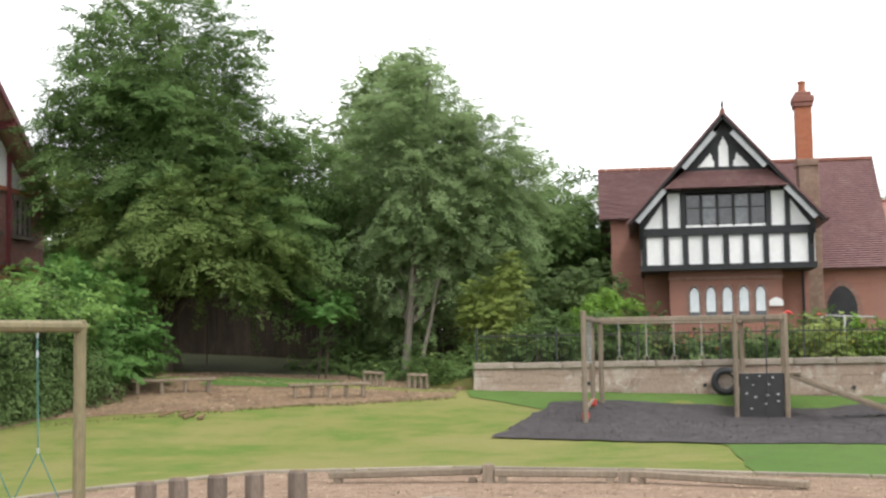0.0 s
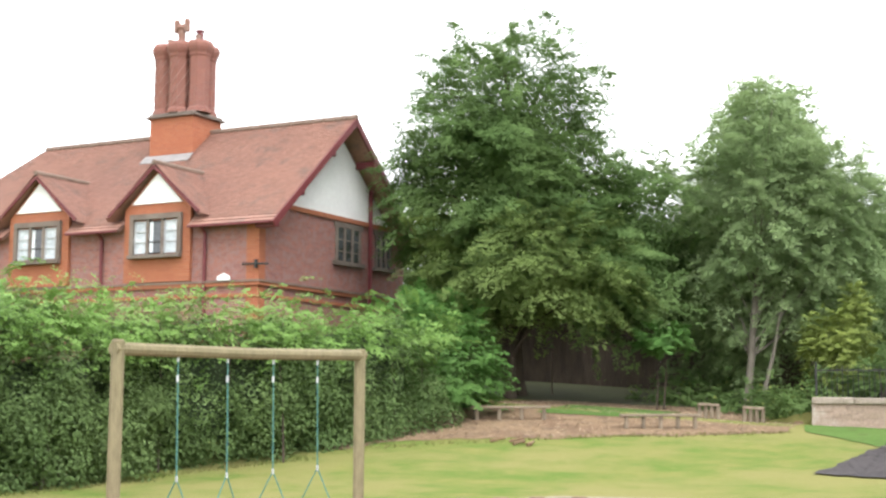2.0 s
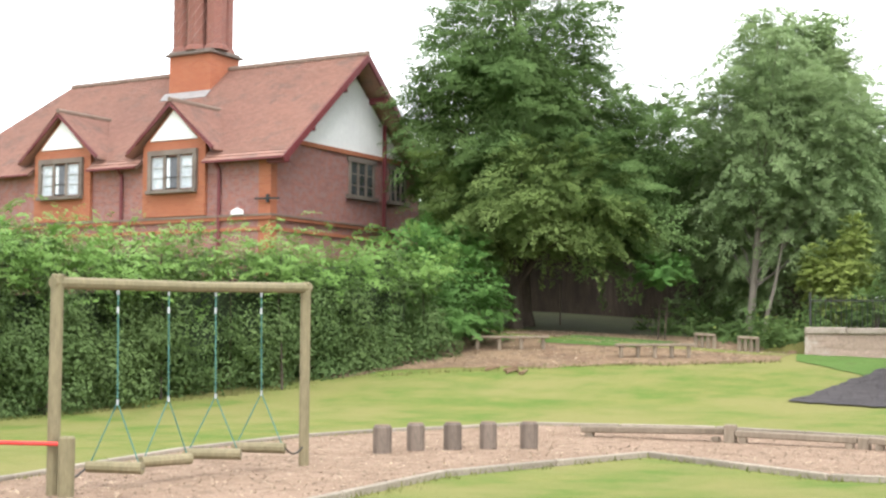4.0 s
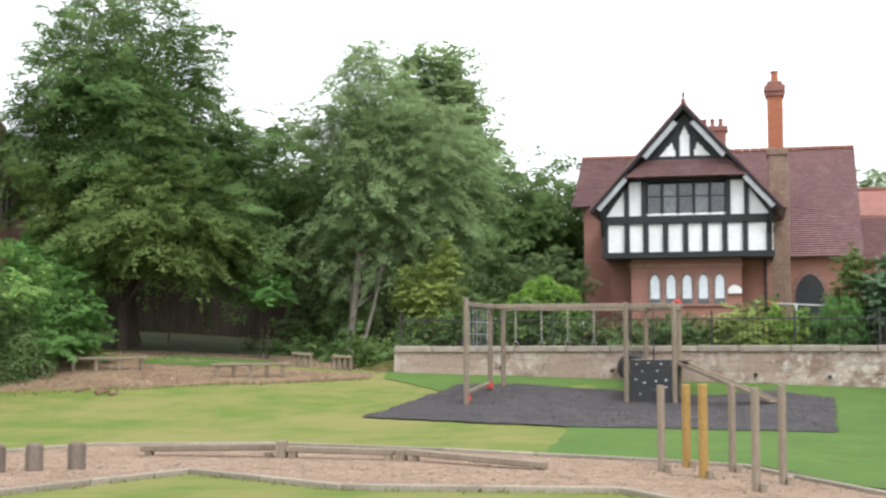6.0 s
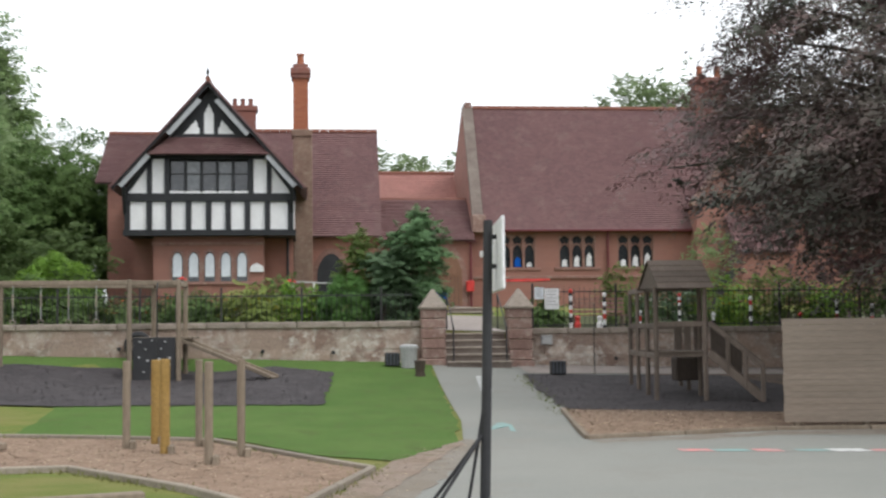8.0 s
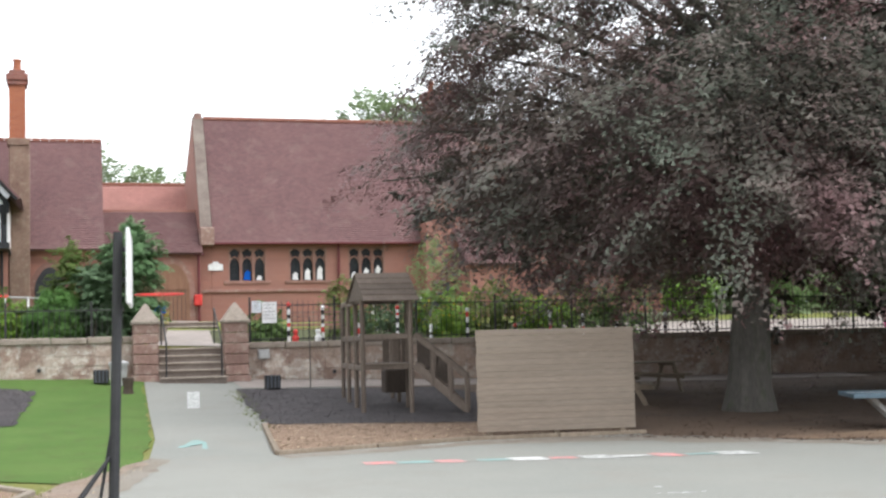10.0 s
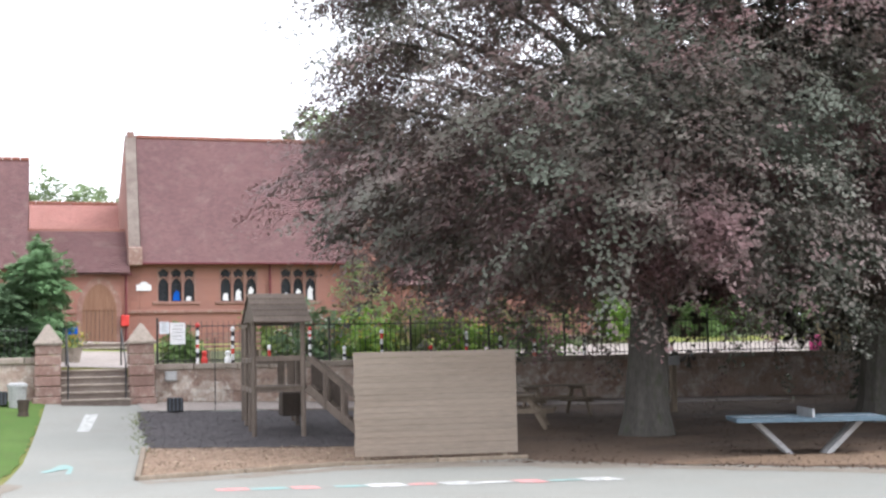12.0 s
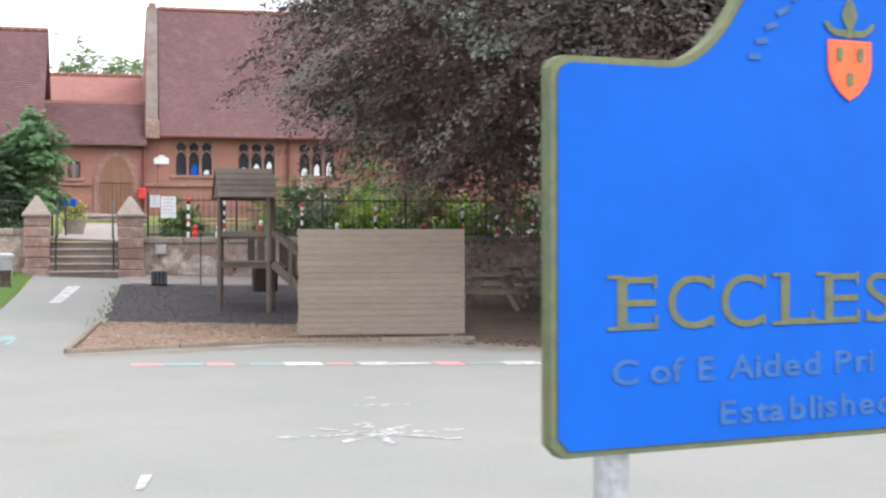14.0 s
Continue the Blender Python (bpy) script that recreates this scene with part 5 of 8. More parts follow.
    prism_xz(bm, [(8.02, 3.62), (8.48, 3.62), (8.48, 3.78), (8.4, 3.86), (8.25, 3.92), (8.1, 3.86), (8.02, 3.78)], 47.72, 47.76)
    part("plaque", bm, M["white_paint"], h, "white painted plaque")


# ---- church-like school hall ----
def tracery_window(parent, x0, x1, z0, z1, y):
    n = 3
    wd = (x1 - x0) / n
    bm = bm_new()
    for k in range(n + 1):
        xx = x0 + k * wd
        box(bm, (xx - 0.045, y - 0.04, z0), (xx + 0.045, y + 0.16, z1 - 0.02))
    box(bm, (x0 - 0.12, y - 0.03, z1 - 0.06), (x1 + 0.12, y + 0.16, z1 + 0.1))
    for k in range(n):
        a, b = x0 + k * wd + 0.04, x0 + (k + 1) * wd - 0.04
        c = (a + b) / 2
        # pointed head of the light, and a small trefoil opening above it
        zs, za = z1 - 0.62, z1 - 0.36
        for s in (-1, 1):
            e = a if s < 0 else b
            arc = [(e, zs), (e + (c - e) * 0.22, zs + 0.13), (e + (c - e) * 0.6, zs + 0.21), (c, za)]
            for p, q in zip(arc, arc[1:]):
                beam(bm, (p[0], y + 0.04, p[1]), (q[0], y + 0.04, q[1]), 0.08, 0.055)
            for poly in ([(e, zs + 0.14), (e, za + 0.12), (e + (c - e) * 0.35, za + 0.02), (e + (c - e) * 0.3, zs + 0.2)], [(e, z1 - 0.05), (e, za + 0.2), (e + (c - e) * 0.35, za + 0.22), (e + (c - e) * 0.75, z1 - 0.05)]):
                prism_xz(bm, poly if s > 0 else poly[::-1], y, y + 0.08)
    win = part("tracery_window", bm, M["redstone"], parent, "three-light stone tracery window")
    for k in range(n):
        a, b = x0 + k * wd + 0.05, x0 + (k + 1) * wd - 0.05
        bm = bm_new()
        box(bm, (a, y + 0.1, z0), (b, y + 0.115, z1 - 0.05))
        p = part("pane", bm, M["glass_dark"], win)
        bm = bm_new()
        for q in range(1, 6):
            zz = z0 + (z1 - z0) * q / 6
            box(bm, (a, y + 0.092, zz - 0.008), (b, y + 0.099, zz + 0.008))
        xx = (a + b) / 2
        box(bm, (xx - 0.008, y + 0.092, z0), (xx + 0.008, y + 0.099, z1 - 0.1))
        part("leading", bm, M["lead"], p)
    bm = bm_new()
    box(bm, (x0 - 0.18, y - 0.1, z0 - 0.12), (x1 + 0.18, y + 0.05, z0), 0.015)
    part("sill", bm, M["redstone"], win)
    return win


def paper_shape(parent, x, y, z, w, hgt, material="white_paint"):
    bm = bm_new()
    prism_xz(bm, [(x - w / 2, z), (x + w / 2, z), (x + w * 0.35, z + hgt * 0.5), (x + w * 0.5, z + hgt * 0.7), (x, z + hgt), (x - w * 0.4, z + hgt * 0.7)], y, y + 0.006)
    part("paper_cutout", bm, M[material], parent, "white paper decoration in the window")


def school_hall():
    g = 2.2
    c = thing("school_hall", (21, 55, g), "long red sandstone school hall with steep brown tiled roof", "school building")
    wins = [(17.5, 18.95), (19.87, 21.35), (22.23, 23.7)]
    bm = bm_new()
    wall_with_holes(bm, 16.86, 25.2, g - 0.6, 5.45, 53.0, 53.4, [(a, b, 3.95, 5.25) for a, b in wins])
    part("wall", bm, M["church_wall"], c)
    bm = bm_new()
    box(bm, (16.4, 52.93, g - 0.6), (25.2, 53.0, 2.9))
    part("plinth", bm, M["church_wall"], c)
    bm = bm_new()
    box(bm, (16.4, 52.92, 3.5), (25.2, 53.0, 3.62), 0.015)
    part("string_course", bm, M["redstone"], c)
    bm = bm_new()
    box(bm, (16.4, 52.9, 5.36), (25.2, 53.0, 5.46))
    part("eaves_course", bm, M["redstone"], c)
    for i, (a, b) in enumerate(wins):
        w = tracery_window(c, a, b, 3.95, 5.25, 53.05)
        if i:
            for xx, hh in ((a + 0.25, 0.3), (a + 0.74, 0.45), (b - 0.25, 0.55)):
                paper_shape(w, xx, 53.11, 3.98, 0.24, hh)
        else:
            paper_shape(w, b - 0.25, 53.11, 3.98, 0.22, 0.18)
            paper_shape(w, a + 0.74, 53.11, 3.98, 0.28, 0.4, "sign_blue")
    bm = bm_new()
    box(bm, (16.6, 54.6, 2.0), (25.0, 54.7, 5.4))
    part("inner_wall", bm, M["black_timber"], c)
    # roof
    tiles("roof_slope", (16.9, 52.7, 5.42), (25.3, 52.7, 5.42), (25.3, 57.6, 10.98), (17.1, 57.6, 10.98), 0.17, 0.115, "tile_brown", c, 11)
    tiles("roof_slope", (25.3, 52.5, 5.42), (36, 52.5, 5.42), (36, 57.6, 10.98), (25.3, 57.6, 10.98), 0.25, 0.15, "tile_brown", c, 12)
    tiles("roof_slope", (36, 62.5, 5.42), (16.9, 62.5, 5.42), (16.9, 57.6, 10.98), (36, 57.6, 10.98), 0.4, 0.25, "tile_brown", c, 13)
    ridge_line(c, (17.1, 57.6, 11.0), (36, 57.6, 11.0), "ridge", 0.1, 0.4)
    # west gable wall with raised coping
    bm = bm_new()
    prism_yz(bm, [(52.99, 1.6), (62.2, 1.6), (62.2, 5.6), (57.6, 10.9), (52.99, 5.6)], 16.42, 16.85)
    for v in bm.verts:
        v.co.x += 0.2 * max(0, v.co.z - 5.6) / 5.4
    part("gable_wall", bm, M["church_wall"], c)
    for s in (-1, 1):
        bm = bm_new()
        beam(bm, (16.86, 57.6, 11.03), (16.64, 57.6 + s * 4.95, 5.58), 0.44, 0.12)
        part("gable_coping", bm, M["step_stone"], c)
    bm = bm_new()
    box(bm, (16.4, 52.55, 5.3), (16.92, 53.1, 6.0), 0.03)
    part("kneeler", bm, M["pillar"], c)
    bm = bm_new()
    box(bm, (16.72, 57.45, 10.95), (17.02, 57.75, 11.22), 0.02)
    part("apex_stone", bm, M["pillar"], c)
    # rainwater pipe and gutter
    bm = bm_new()
    tube(bm, [(21.82, 52.9, 2.2), (21.82, 52.9, 5.35)], 0.05, 7)
    part("downpipe", bm, M["red_paint"], c, "maroon painted downpipe")
    bm = bm_new()
    box(bm, (16.9, 52.62, 5.34), (25.3, 52.74, 5.42), 0.02)
    part("gutter", bm, M["red_paint"], c)
    # plaque
    bm = bm_new()
    prism_xz(bm, [(16.72, 4.36), (17.28, 4.36), (17.28, 4.58), (17.16, 4.62), (17.08, 4.7), (16.92, 4.7), (16.84, 4.62), (16.72, 4.58)], 52.95, 52.99)
    part("plaque", bm, M["white_paint"], c, "white painted plaque with shaped top")
    # east cross-wing with chimneys
    bm = bm_new()
    prism_xz(bm, [(25.2, 1.6), (30.5, 1.6), (30.5, 6.2), (27.85, 9.8), (25.2, 6.4)], 52.1, 52.6)
    part("wing_wall", bm, M["church_wall"], c)
    for lo, hi in (((25.2, 52.6, 1.6), (25.6, 57, 6.2)), ((30.6, 53.0, 1.6), (35.8, 53.4, 5.45)), ((35.4, 53.41, 1.6), (35.8, 62, 5.45))):
        bm = bm_new()
        box(bm, lo, hi)
        part("wing_wall", bm, M["church_wall"], c)
    for s in (-1, 1):
        bm = bm_new()
        beam(bm, (27.85, 52.3, 9.95), (27.85 + s * 2.8, 52.3, 6.35), 0.55, 0.16)
        part("gable_coping", bm, M["pillar"], c)
    tiles("roof_slope", (25.1, 57, 6.25), (25.1, 52.6, 6.25), (27.85, 52.6, 9.75), (27.85, 57, 9.75), 0.25, 0.15, "tile_brown", c, 14)
    bm = bm_new()
    box(bm, (26.8, 57.2, 9.8), (28.2, 58.0, 12.1))
    box(bm, (26.7, 57.1, 12.1), (28.3, 58.1, 12.35), 0.03)
    part("chimney_shaft", bm, M["brick_red"], c)
    for x in (27.1, 27.9):
        chimney_pot(c, x, 57.6, 12.33, 0.55, 0.16)
    # lean-to porch east of the wing
    tiles("porch_roof", (26.3, 50.4, 4.4), (28.6, 50.4, 4.4), (28.6, 52.1, 5.9), (26.3, 52.1, 5.9), 0.17, 0.12, "tile_brown", c, 15)
    bm = bm_new()
    box(bm, (26.5, 50.6, 1.6), (28.4, 52.1, 4.4))
    part("porch_wall", bm, M["church_wall"], c)


def link_block():
    g = 2.3
    b = thing("link_block", (14.5, 53, g), "low sandstone entrance block with arched oak door", "school building")
    bm = bm_new()
    wall_with_holes(bm, 12.62, 16.4, g - 0.7, 5.05, 52.5, 52.9, [(13.55, 14.05, 3.75, 4.4)])
    part("wall", bm, M["church_wall"], b)
    bm = bm_new()
    box(bm, (12.6, 52.42, 3.5), (14.45, 52.5, 3.6), 0.01)
    part("string_course", bm, M["redstone"], b)
    casement(b, 13.57, 14.03, 3.78, 4.38, 52.55, 2, "redstone", 0.5)
    bm = bm_new()
    prism_xz(bm, arch_poly(14.52, 16.15, g - 0.1, 3.75, 4.85), 52.44, 52.5)
    part("door_surround", bm, M["redstone"], b, "moulded red sandstone arch")
    bm = bm_new()
    prism_xz(bm, arch_poly(14.72, 15.95, g - 0.1, 3.68, 4.6), 52.4, 52.44)
    d = part("door", bm, M["wood_door"], b, "pointed double oak door")
    for k in range(1, 8):
        bm = bm_new()
        xx = 14.72 + 1.23 * k / 8
        box(bm, (xx - 0.008, 52.39, g - 0.05), (xx + 0.008, 52.4, 3.7))
        part("board_joint", bm, M["lead"], d)
    bm = bm_new()
    box(bm, (14.74, 52.375, 3.62), (15.93, 52.4, 3.74))
    part("lintel", bm, M["wood_door"], d)
    tiles("lower_roof", (12.5, 52.2, 5.0), (16.45, 52.2, 5.0), (16.45, 55, 6.8), (12.5, 55, 6.8), 0.17, 0.115, "tile_brown", b, 16)
    bm = bm_new()
    box(bm, (12.6, 55, 4), (16.45, 55.3, 6.9))
    part("back_wall", bm, M["church_wall"], b)
    tiles("upper_roof", (12.5, 58.3, 7.05), (17.2, 58.3, 7.05), (17.2, 60.2, 8.45), (12.5, 60.2, 8.45), 0.2, 0.13, "tile_pink", b, 17)
    bm = bm_new()
    box(bm, (12.5, 58.5, 4), (17.2, 60.2, 7.0))
    part("rear_wall", bm, M["church_wall"], b)
    ridge_line(b, (12.5, 60.2, 8.48), (17.2, 60.2, 8.48), "ridge")
    bm = bm_new()
    tube(bm, [(16.3, 52.4, 2.3), (16.3, 52.4, 5.0)], 0.05, 7)
    box(bm, (16.1, 52.3, 4.9), (16.5, 52.45, 5.02))
    part("downpipe", bm, M["red_paint"], b, "maroon painted downpipe")
    bm = bm_new()
    box(bm, (16.1, 52.2, 3.0), (16.4, 52.4, 3.42), 0.03)
    part("red_box", bm, M["red_plastic"], b, "bright red wall box")


# ---- red brick cottages ----
def brick_cottages():
    g = 1.6
    h = thing("brick_cottage", (-20, 37.6, g), "red brick cottage with tiled roof, dormer gables and tall clustered chimney", "house")
    XR, YF, YB = -15.6, 34.0, 42.2
    bm = bm_new()
    wall_with_holes(bm, -27.6, XR, g - 1, 6.9, YF, YF + 0.3, [(-20.1, -18.4, 5.92, 7.0), (-24.85, -23.15, 5.9, 7.0)])
    part("front_wall", bm, M["brick_dark"], h, "patterned red and blue brick wall")
    bm = bm_new()
    prism_yz(bm, [(YF + 0.3, g - 1), (YB, g - 1), (YB, 6.75), (41.5, 7.4), (34.72, 7.4), (YF + 0.3, 6.98)], XR - 0.3, XR)
    part("end_wall", bm, M["brick_dark"], h)
    bm = bm_new()
    box(bm, (-27.6, YB, g - 1), (XR, YB + 0.3, 6.9))
    box(bm, (-27.6, YF + 0.3, g - 1), (-27.3, YB, 6.9))
    part("rear_wall", bm, M["brick_dark"], h)
    # orange brick quoins and string course
    bm = bm_new()
    box(bm, (XR - 0.42, YF - 0.02, g), (XR + 0.02, YF + 0.3, 6.88))
    part("quoin", bm, M["brick_orange"], h)
    for z, d, m_ in ((4.93, 0.09, "brick_orange"), (5.03, 0.12, "ridge_grey"), (4.6, 0.05, "brick_orange")):
        bm = bm_new()
        hh = 0.06 if m_ == "ridge_grey" else 0.1
        box(bm, (-27.6, YF - d, z), (XR + d, YF, z + hh))
        box(bm, (XR, YF, z), (XR + d, YB, z + hh))
        part("string_course", bm, M[m_], h)
    # white gable end
    bm = bm_new()
    prism_yz(bm, [(34.8, 7.42), (41.4, 7.42), (38.1, 10.2)], XR - 0.25, XR + 0.02)
    part("gable_render", bm, M["render_white"], h, "white rendered gable")
    bm = bm_new()
    box(bm, (XR, 34.78, 7.3), (XR + 0.07, 41.42, 7.44))
    part("gable_band", bm, M["brick_orange"], h)
    # roof
    zr, ze = 10.5, 6.72
    # front slope, its lowest courses broken by the dormers
    ym, zm = YF - 0.35 + 4.45 * 0.06, ze + (zr - ze) * 0.06
    tiles("roof_slope", (-30.34, ym, zm), (XR + 0.75, ym, zm), (XR + 0.75, 38.1, zr), (-27.9, 38.1, zr), 0.18, 0.12, "tile_red", h, 21)
    for x0, x1, x2 in ((-30.5, -25.3, -30.34), (-22.7, -20.55, -22.7), (-17.95, XR + 0.75, -17.95)):
        tiles("eave_courses", (x0, YF - 0.35, ze), (x1, YF - 0.35, ze), (x1, ym, zm), (x2, ym, zm), 0.18, 0.12, "tile_red", h, 26)
    tiles("roof_slope", (XR + 0.75, YB + 0.35, ze), (-30.5, YB + 0.35, ze), (-27.9, 38.1, zr), (XR + 0.75, 38.1, zr), 0.25, 0.16, "tile_red", h, 22)
    tiles("roof_slope", (-30.5, YB + 0.35, ze), (-30.5, YF - 0.35, ze), (-27.9, 38.05, zr), (-27.9, 38.15, zr), 0.3, 0.16, "tile_red", h, 23)
    ridge_line(h, (-27.9, 38.1, zr + 0.03), (XR + 0.75, 38.1, zr + 0.03), "ridge_grey", 0.1, 0.4)
    # bargeboards on the gable end
    for s in (-1, 1):
        bm = bm_new()
        beam(bm, (XR + 0.72, 38.1, zr - 0.1), (XR + 0.72, 38.1 + s * 4.45, ze - 0.1), 0.07, 0.2)
        part("bargeboard", bm, M["red_paint"], h)
        for u in (0.28, 0.66, 0.95):
            bm = bm_new()
            yy, zz = 38.1 + s * 4.45 * u, zr - 0.1 + (ze - zr) * u
            box(bm, (XR, yy - 0.1, zz - 0.25), (XR + 0.72, yy + 0.1, zz - 0.02), 0.02)
            part("purlin_end", bm, M["red_paint"], h)
    # end wall windows
    for y0, y1 in ((38.15, 39.55), (40.6, 41.55)):
        bm = bm_new()
        box(bm, (XR - 0.05, y0 - 0.15, 7.1), (XR + 0.06, y1 + 0.15, 7.26))
        w = part("window", bm, M["step_stone"], h, "weathered stone mullioned window")
        bm = bm_new()
        box(bm, (XR - 0.05, y0 - 0.2, 5.9), (XR + 0.12, y1 + 0.2, 6.03))
        part("sill", bm, M["step_stone"], w)
        ys = np.linspace(y0, y1, 4)
        for yy in ys:
            bm = bm_new()
            box(bm, (XR - 0.05, yy - 0.06, 6.03), (XR + 0.05, yy + 0.06, 7.1))
            part("mullion", bm, M["step_stone"], w)
        for a, b in zip(ys, ys[1:]):
            bm = bm_new()
            box(bm, (XR + 0.004, a + 0.06, 6.03), (XR + 0.015, b - 0.06, 7.1))
            part("pane", bm, M["glass_dark"], w)
            for zz in (6.35, 6.72):
                bm = bm_new()
                box(bm, (XR + 0.016, a + 0.06, zz - 0.015), (XR + 0.03, b - 0.06, zz + 0.015))
                part("glazing_bar", bm, M["step_stone"], w)
    # downpipes
    for p in ((-17.5, YF - 0.07), (-21.45, YF - 0.07)):
        bm = bm_new()
        tube(bm, [(p[0], p[1], g - 0.5), (p[0], p[1], 6.5), (p[0], p[1] - 0.2, 6.7)], 0.055, 8)
        part("downpipe", bm, M["red_paint"], h)
    bm = bm_new()
    tube(bm, [(XR + 0.1, 40.1, g - 0.5), (XR + 0.1, 40.1, 8.5)], 0.075, 8)
    part("soil_pipe", bm, M["red_paint"], h)
    for x0, x1 in ((-30.4, -25.35), (-22.65, -20.6), (-17.9, XR + 0.7)):
        bm = bm_new()
        box(bm, (x0, YF - 0.43, ze - 0.06), (x1, YF - 0.36, ze), 0.01)
        part("gutter", bm, M["red_paint"], h)
    # dormer gables
    for cx in (-19.25, -24.0):
        bm = bm_new()
        prism_xz(bm, [(cx - 1.25, 5.12), (cx + 1.25, 5.12), (cx + 1.25, 7.35), (cx, 8.55), (cx - 1.25, 7.35)], YF - 0.12, YF - 0.005)
        dg = part("dormer_gable", bm, M["brick_orange"], h, "orange brick dormer gable")
        bm = bm_new()
        prism_xz(bm, [(cx - 0.95, 7.5), (cx + 0.95, 7.5), (cx, 8.42)], YF - 0.16, YF - 0.121)
        part("gable_render", bm, M["render_white"], dg)
        for s in (-1, 1):
            bm = bm_new()
            beam(bm, (cx, YF - 0.34, 8.6), (cx + s * 1.72, YF - 0.34, 7.14), 0.06, 0.1)
            part("bargeboard", bm, M["red_paint"], dg)
            a, b_ = (cx + s * 1.8, YF - 0.38, 7.06), (cx + s * 1.8, YF + 0.6, 7.06)
            ra, rb = (cx, YF - 0.38, 8.7), (cx, YF + 2.2, 8.7)
            if s < 0:
                tiles("dormer_roof", b_, a, ra, rb, 0.18, 0.12, "tile_red", h, 24)
            else:
                tiles("dormer_roof", a, b_, rb, ra, 0.18, 0.12, "tile_red", h, 25)
        ridge_line(h, (cx, YF - 0.38, 8.73), (cx, YF + 2.2, 8.73), "ridge_grey", 0.08, 0.35)
        cw = casement(h, cx - 0.85, cx + 0.85, 5.95, 7.02, YF - 0.21, 3, "step_stone", 0.36, drawn=(0, 2), depth=0.085, pale="glass_pale")
        for k in (0, 2):
            a = cx - 0.85 + k * 1.7 / 3
            bm = bm_new()
            box(bm, (a + 0.05, YF - 0.19, 6.64), (a + 0.517, YF - 0.158, 6.676))
            part("glazing_bar", bm, M["grey_board"], cw)
            for x0, x1 in ((a + 0.05, a + 0.09), (a + 0.477, a + 0.517)):
                bm = bm_new()
                box(bm, (x0, YF - 0.195, 6.02), (x1, YF - 0.162, 6.95))
                part("casement_stile", bm, M["grey_board"], cw)
        bm = bm_new()
        box(bm, (cx - 0.233, YF - 0.176, 6.0), (cx - 0.1, YF - 0.163, 6.97), 0.004)
        part("curtain", bm, M["curtain"], cw, "pale drawn-back curtain")
    # clustered chimney: octagonal shafts, some with a twisted brick rib, corbelled heads and ornate pots
    cx, cy = -21.45, 37.85
    bm = bm_new()
    prism_xz(bm, [(cx - 0.9, 8.6), (cx + 0.9, 8.6), (cx + 0.9, 10.95), (cx - 0.9, 10.95)], cy - 0.75, cy + 0.75)
    ch = part("chimney_base", bm, M["brick_orange"], h, "orange brick chimney base")
    bm = bm_new()
    box(bm, (cx - 1.02, cy - 0.87, 10.95), (cx + 1.02, cy + 0.87, 11.03), 0.02)
    box(bm, (cx - 0.94, cy - 0.79, 11.03), (cx + 0.94, cy + 0.79, 11.12), 0.03)
    part("chimney_shoulder", bm, M["step_stone"], ch)
    bm = bm_new()
    beam(bm, (cx - 1.0, cy - 0.98, 9.52), (cx + 1.0, cy - 0.98, 9.52), 0.4, 0.02)
    bmesh.ops.rotate(bm, verts=bm.verts[:], cent=(cx, cy - 0.98, 9.52), matrix=Matrix.Rotation(radians(46), 3, "X"))
    part("flashing", bm, M["lead_sheet"], ch, "dull grey lead flashing")
    for i, (dx, dy) in enumerate(((-0.66, -0.34), (0.04, -0.46), (0.74, -0.3), (-0.32, 0.42), (0.46, 0.42))):
        bm = bm_new()
        zs = (11.12, 11.26, 11.3, 13.0, 13.06, 13.12, 13.22, 13.32, 13.42, 13.54)
        rs = (0.42, 0.4, 0.345, 0.345, 0.38, 0.38, 0.43, 0.46, 0.46, 0.39)
        tube(bm, [(cx + dx, cy + dy, z) for z in zs], rs, 8)
        sh = part("chimney_shaft", bm, M["brick_red"], ch, "octagonal moulded brick shaft")
        if i in (0, 1):
            for q in range(8):
                bm = bm_new()
                a0 = q * math.pi / 4
                tube(bm, [(cx + dx + 0.345 * math.cos(a0 + k * 0.32), cy + dy + 0.345 * math.sin(a0 + k * 0.32), 11.36 + k * 0.162) for k in range(11)], 0.014, 5)
                part("twisted_rib", bm, M["redstone"], sh)
    chimney_pot(h, cx - 0.5, cy - 0.3, 13.52, 0.22, 0.13, "pillar")
    chimney_pot(h, cx + 0.42, cy + 0.1, 13.52, 0.55, 0.15, "red_paint")
    chimney_pot(h, cx + 0.66, cy - 0.3, 13.52, 0.25, 0.12, "pillar")
    bm = bm_new()
    tube(bm, [(cx + 0.06, cy - 0.42, z) for z in (13.52, 13.6, 13.7, 13.98, 14.06, 14.18)], (0.2, 0.13, 0.12, 0.14, 0.2, 0.14), 8)
    for sx in (-1, 1):
        box(bm, (cx + 0.06 + sx * 0.22 - 0.07, cy - 0.5, 13.92), (cx + 0.06 + sx * 0.22 + 0.07, cy - 0.34, 14.36), 0.02)
    part("crown_pot", bm, M["redstone"], h, "ornate winged terracotta chimney pot")
    bm = bm_new()
    prism_xz(bm, [(-16.95, 5.09), (-16.5, 5.09), (-16.5, 5.2), (-16.6, 5.25), (-16.72, 5.3), (-16.85, 5.25), (-16.95, 5.2)], YF - 0.16, YF - 0.12)
    part("plaque", bm, M["white_paint"], h, "white painted plaque")
    bm = bm_new()
    tube(bm, [(-16.1, YF - 0.1, 5.55), (-15.2, YF - 0.1, 5.52)], 0.03, 6)
    box(bm, (-15.68, YF - 0.12, 5.42), (-15.6, YF - 0.04, 5.66))
    part("lamp_bracket", bm, M["iron"], h)
    h.rotation_euler.z = radians(-3)


timber_house()
school_hall()
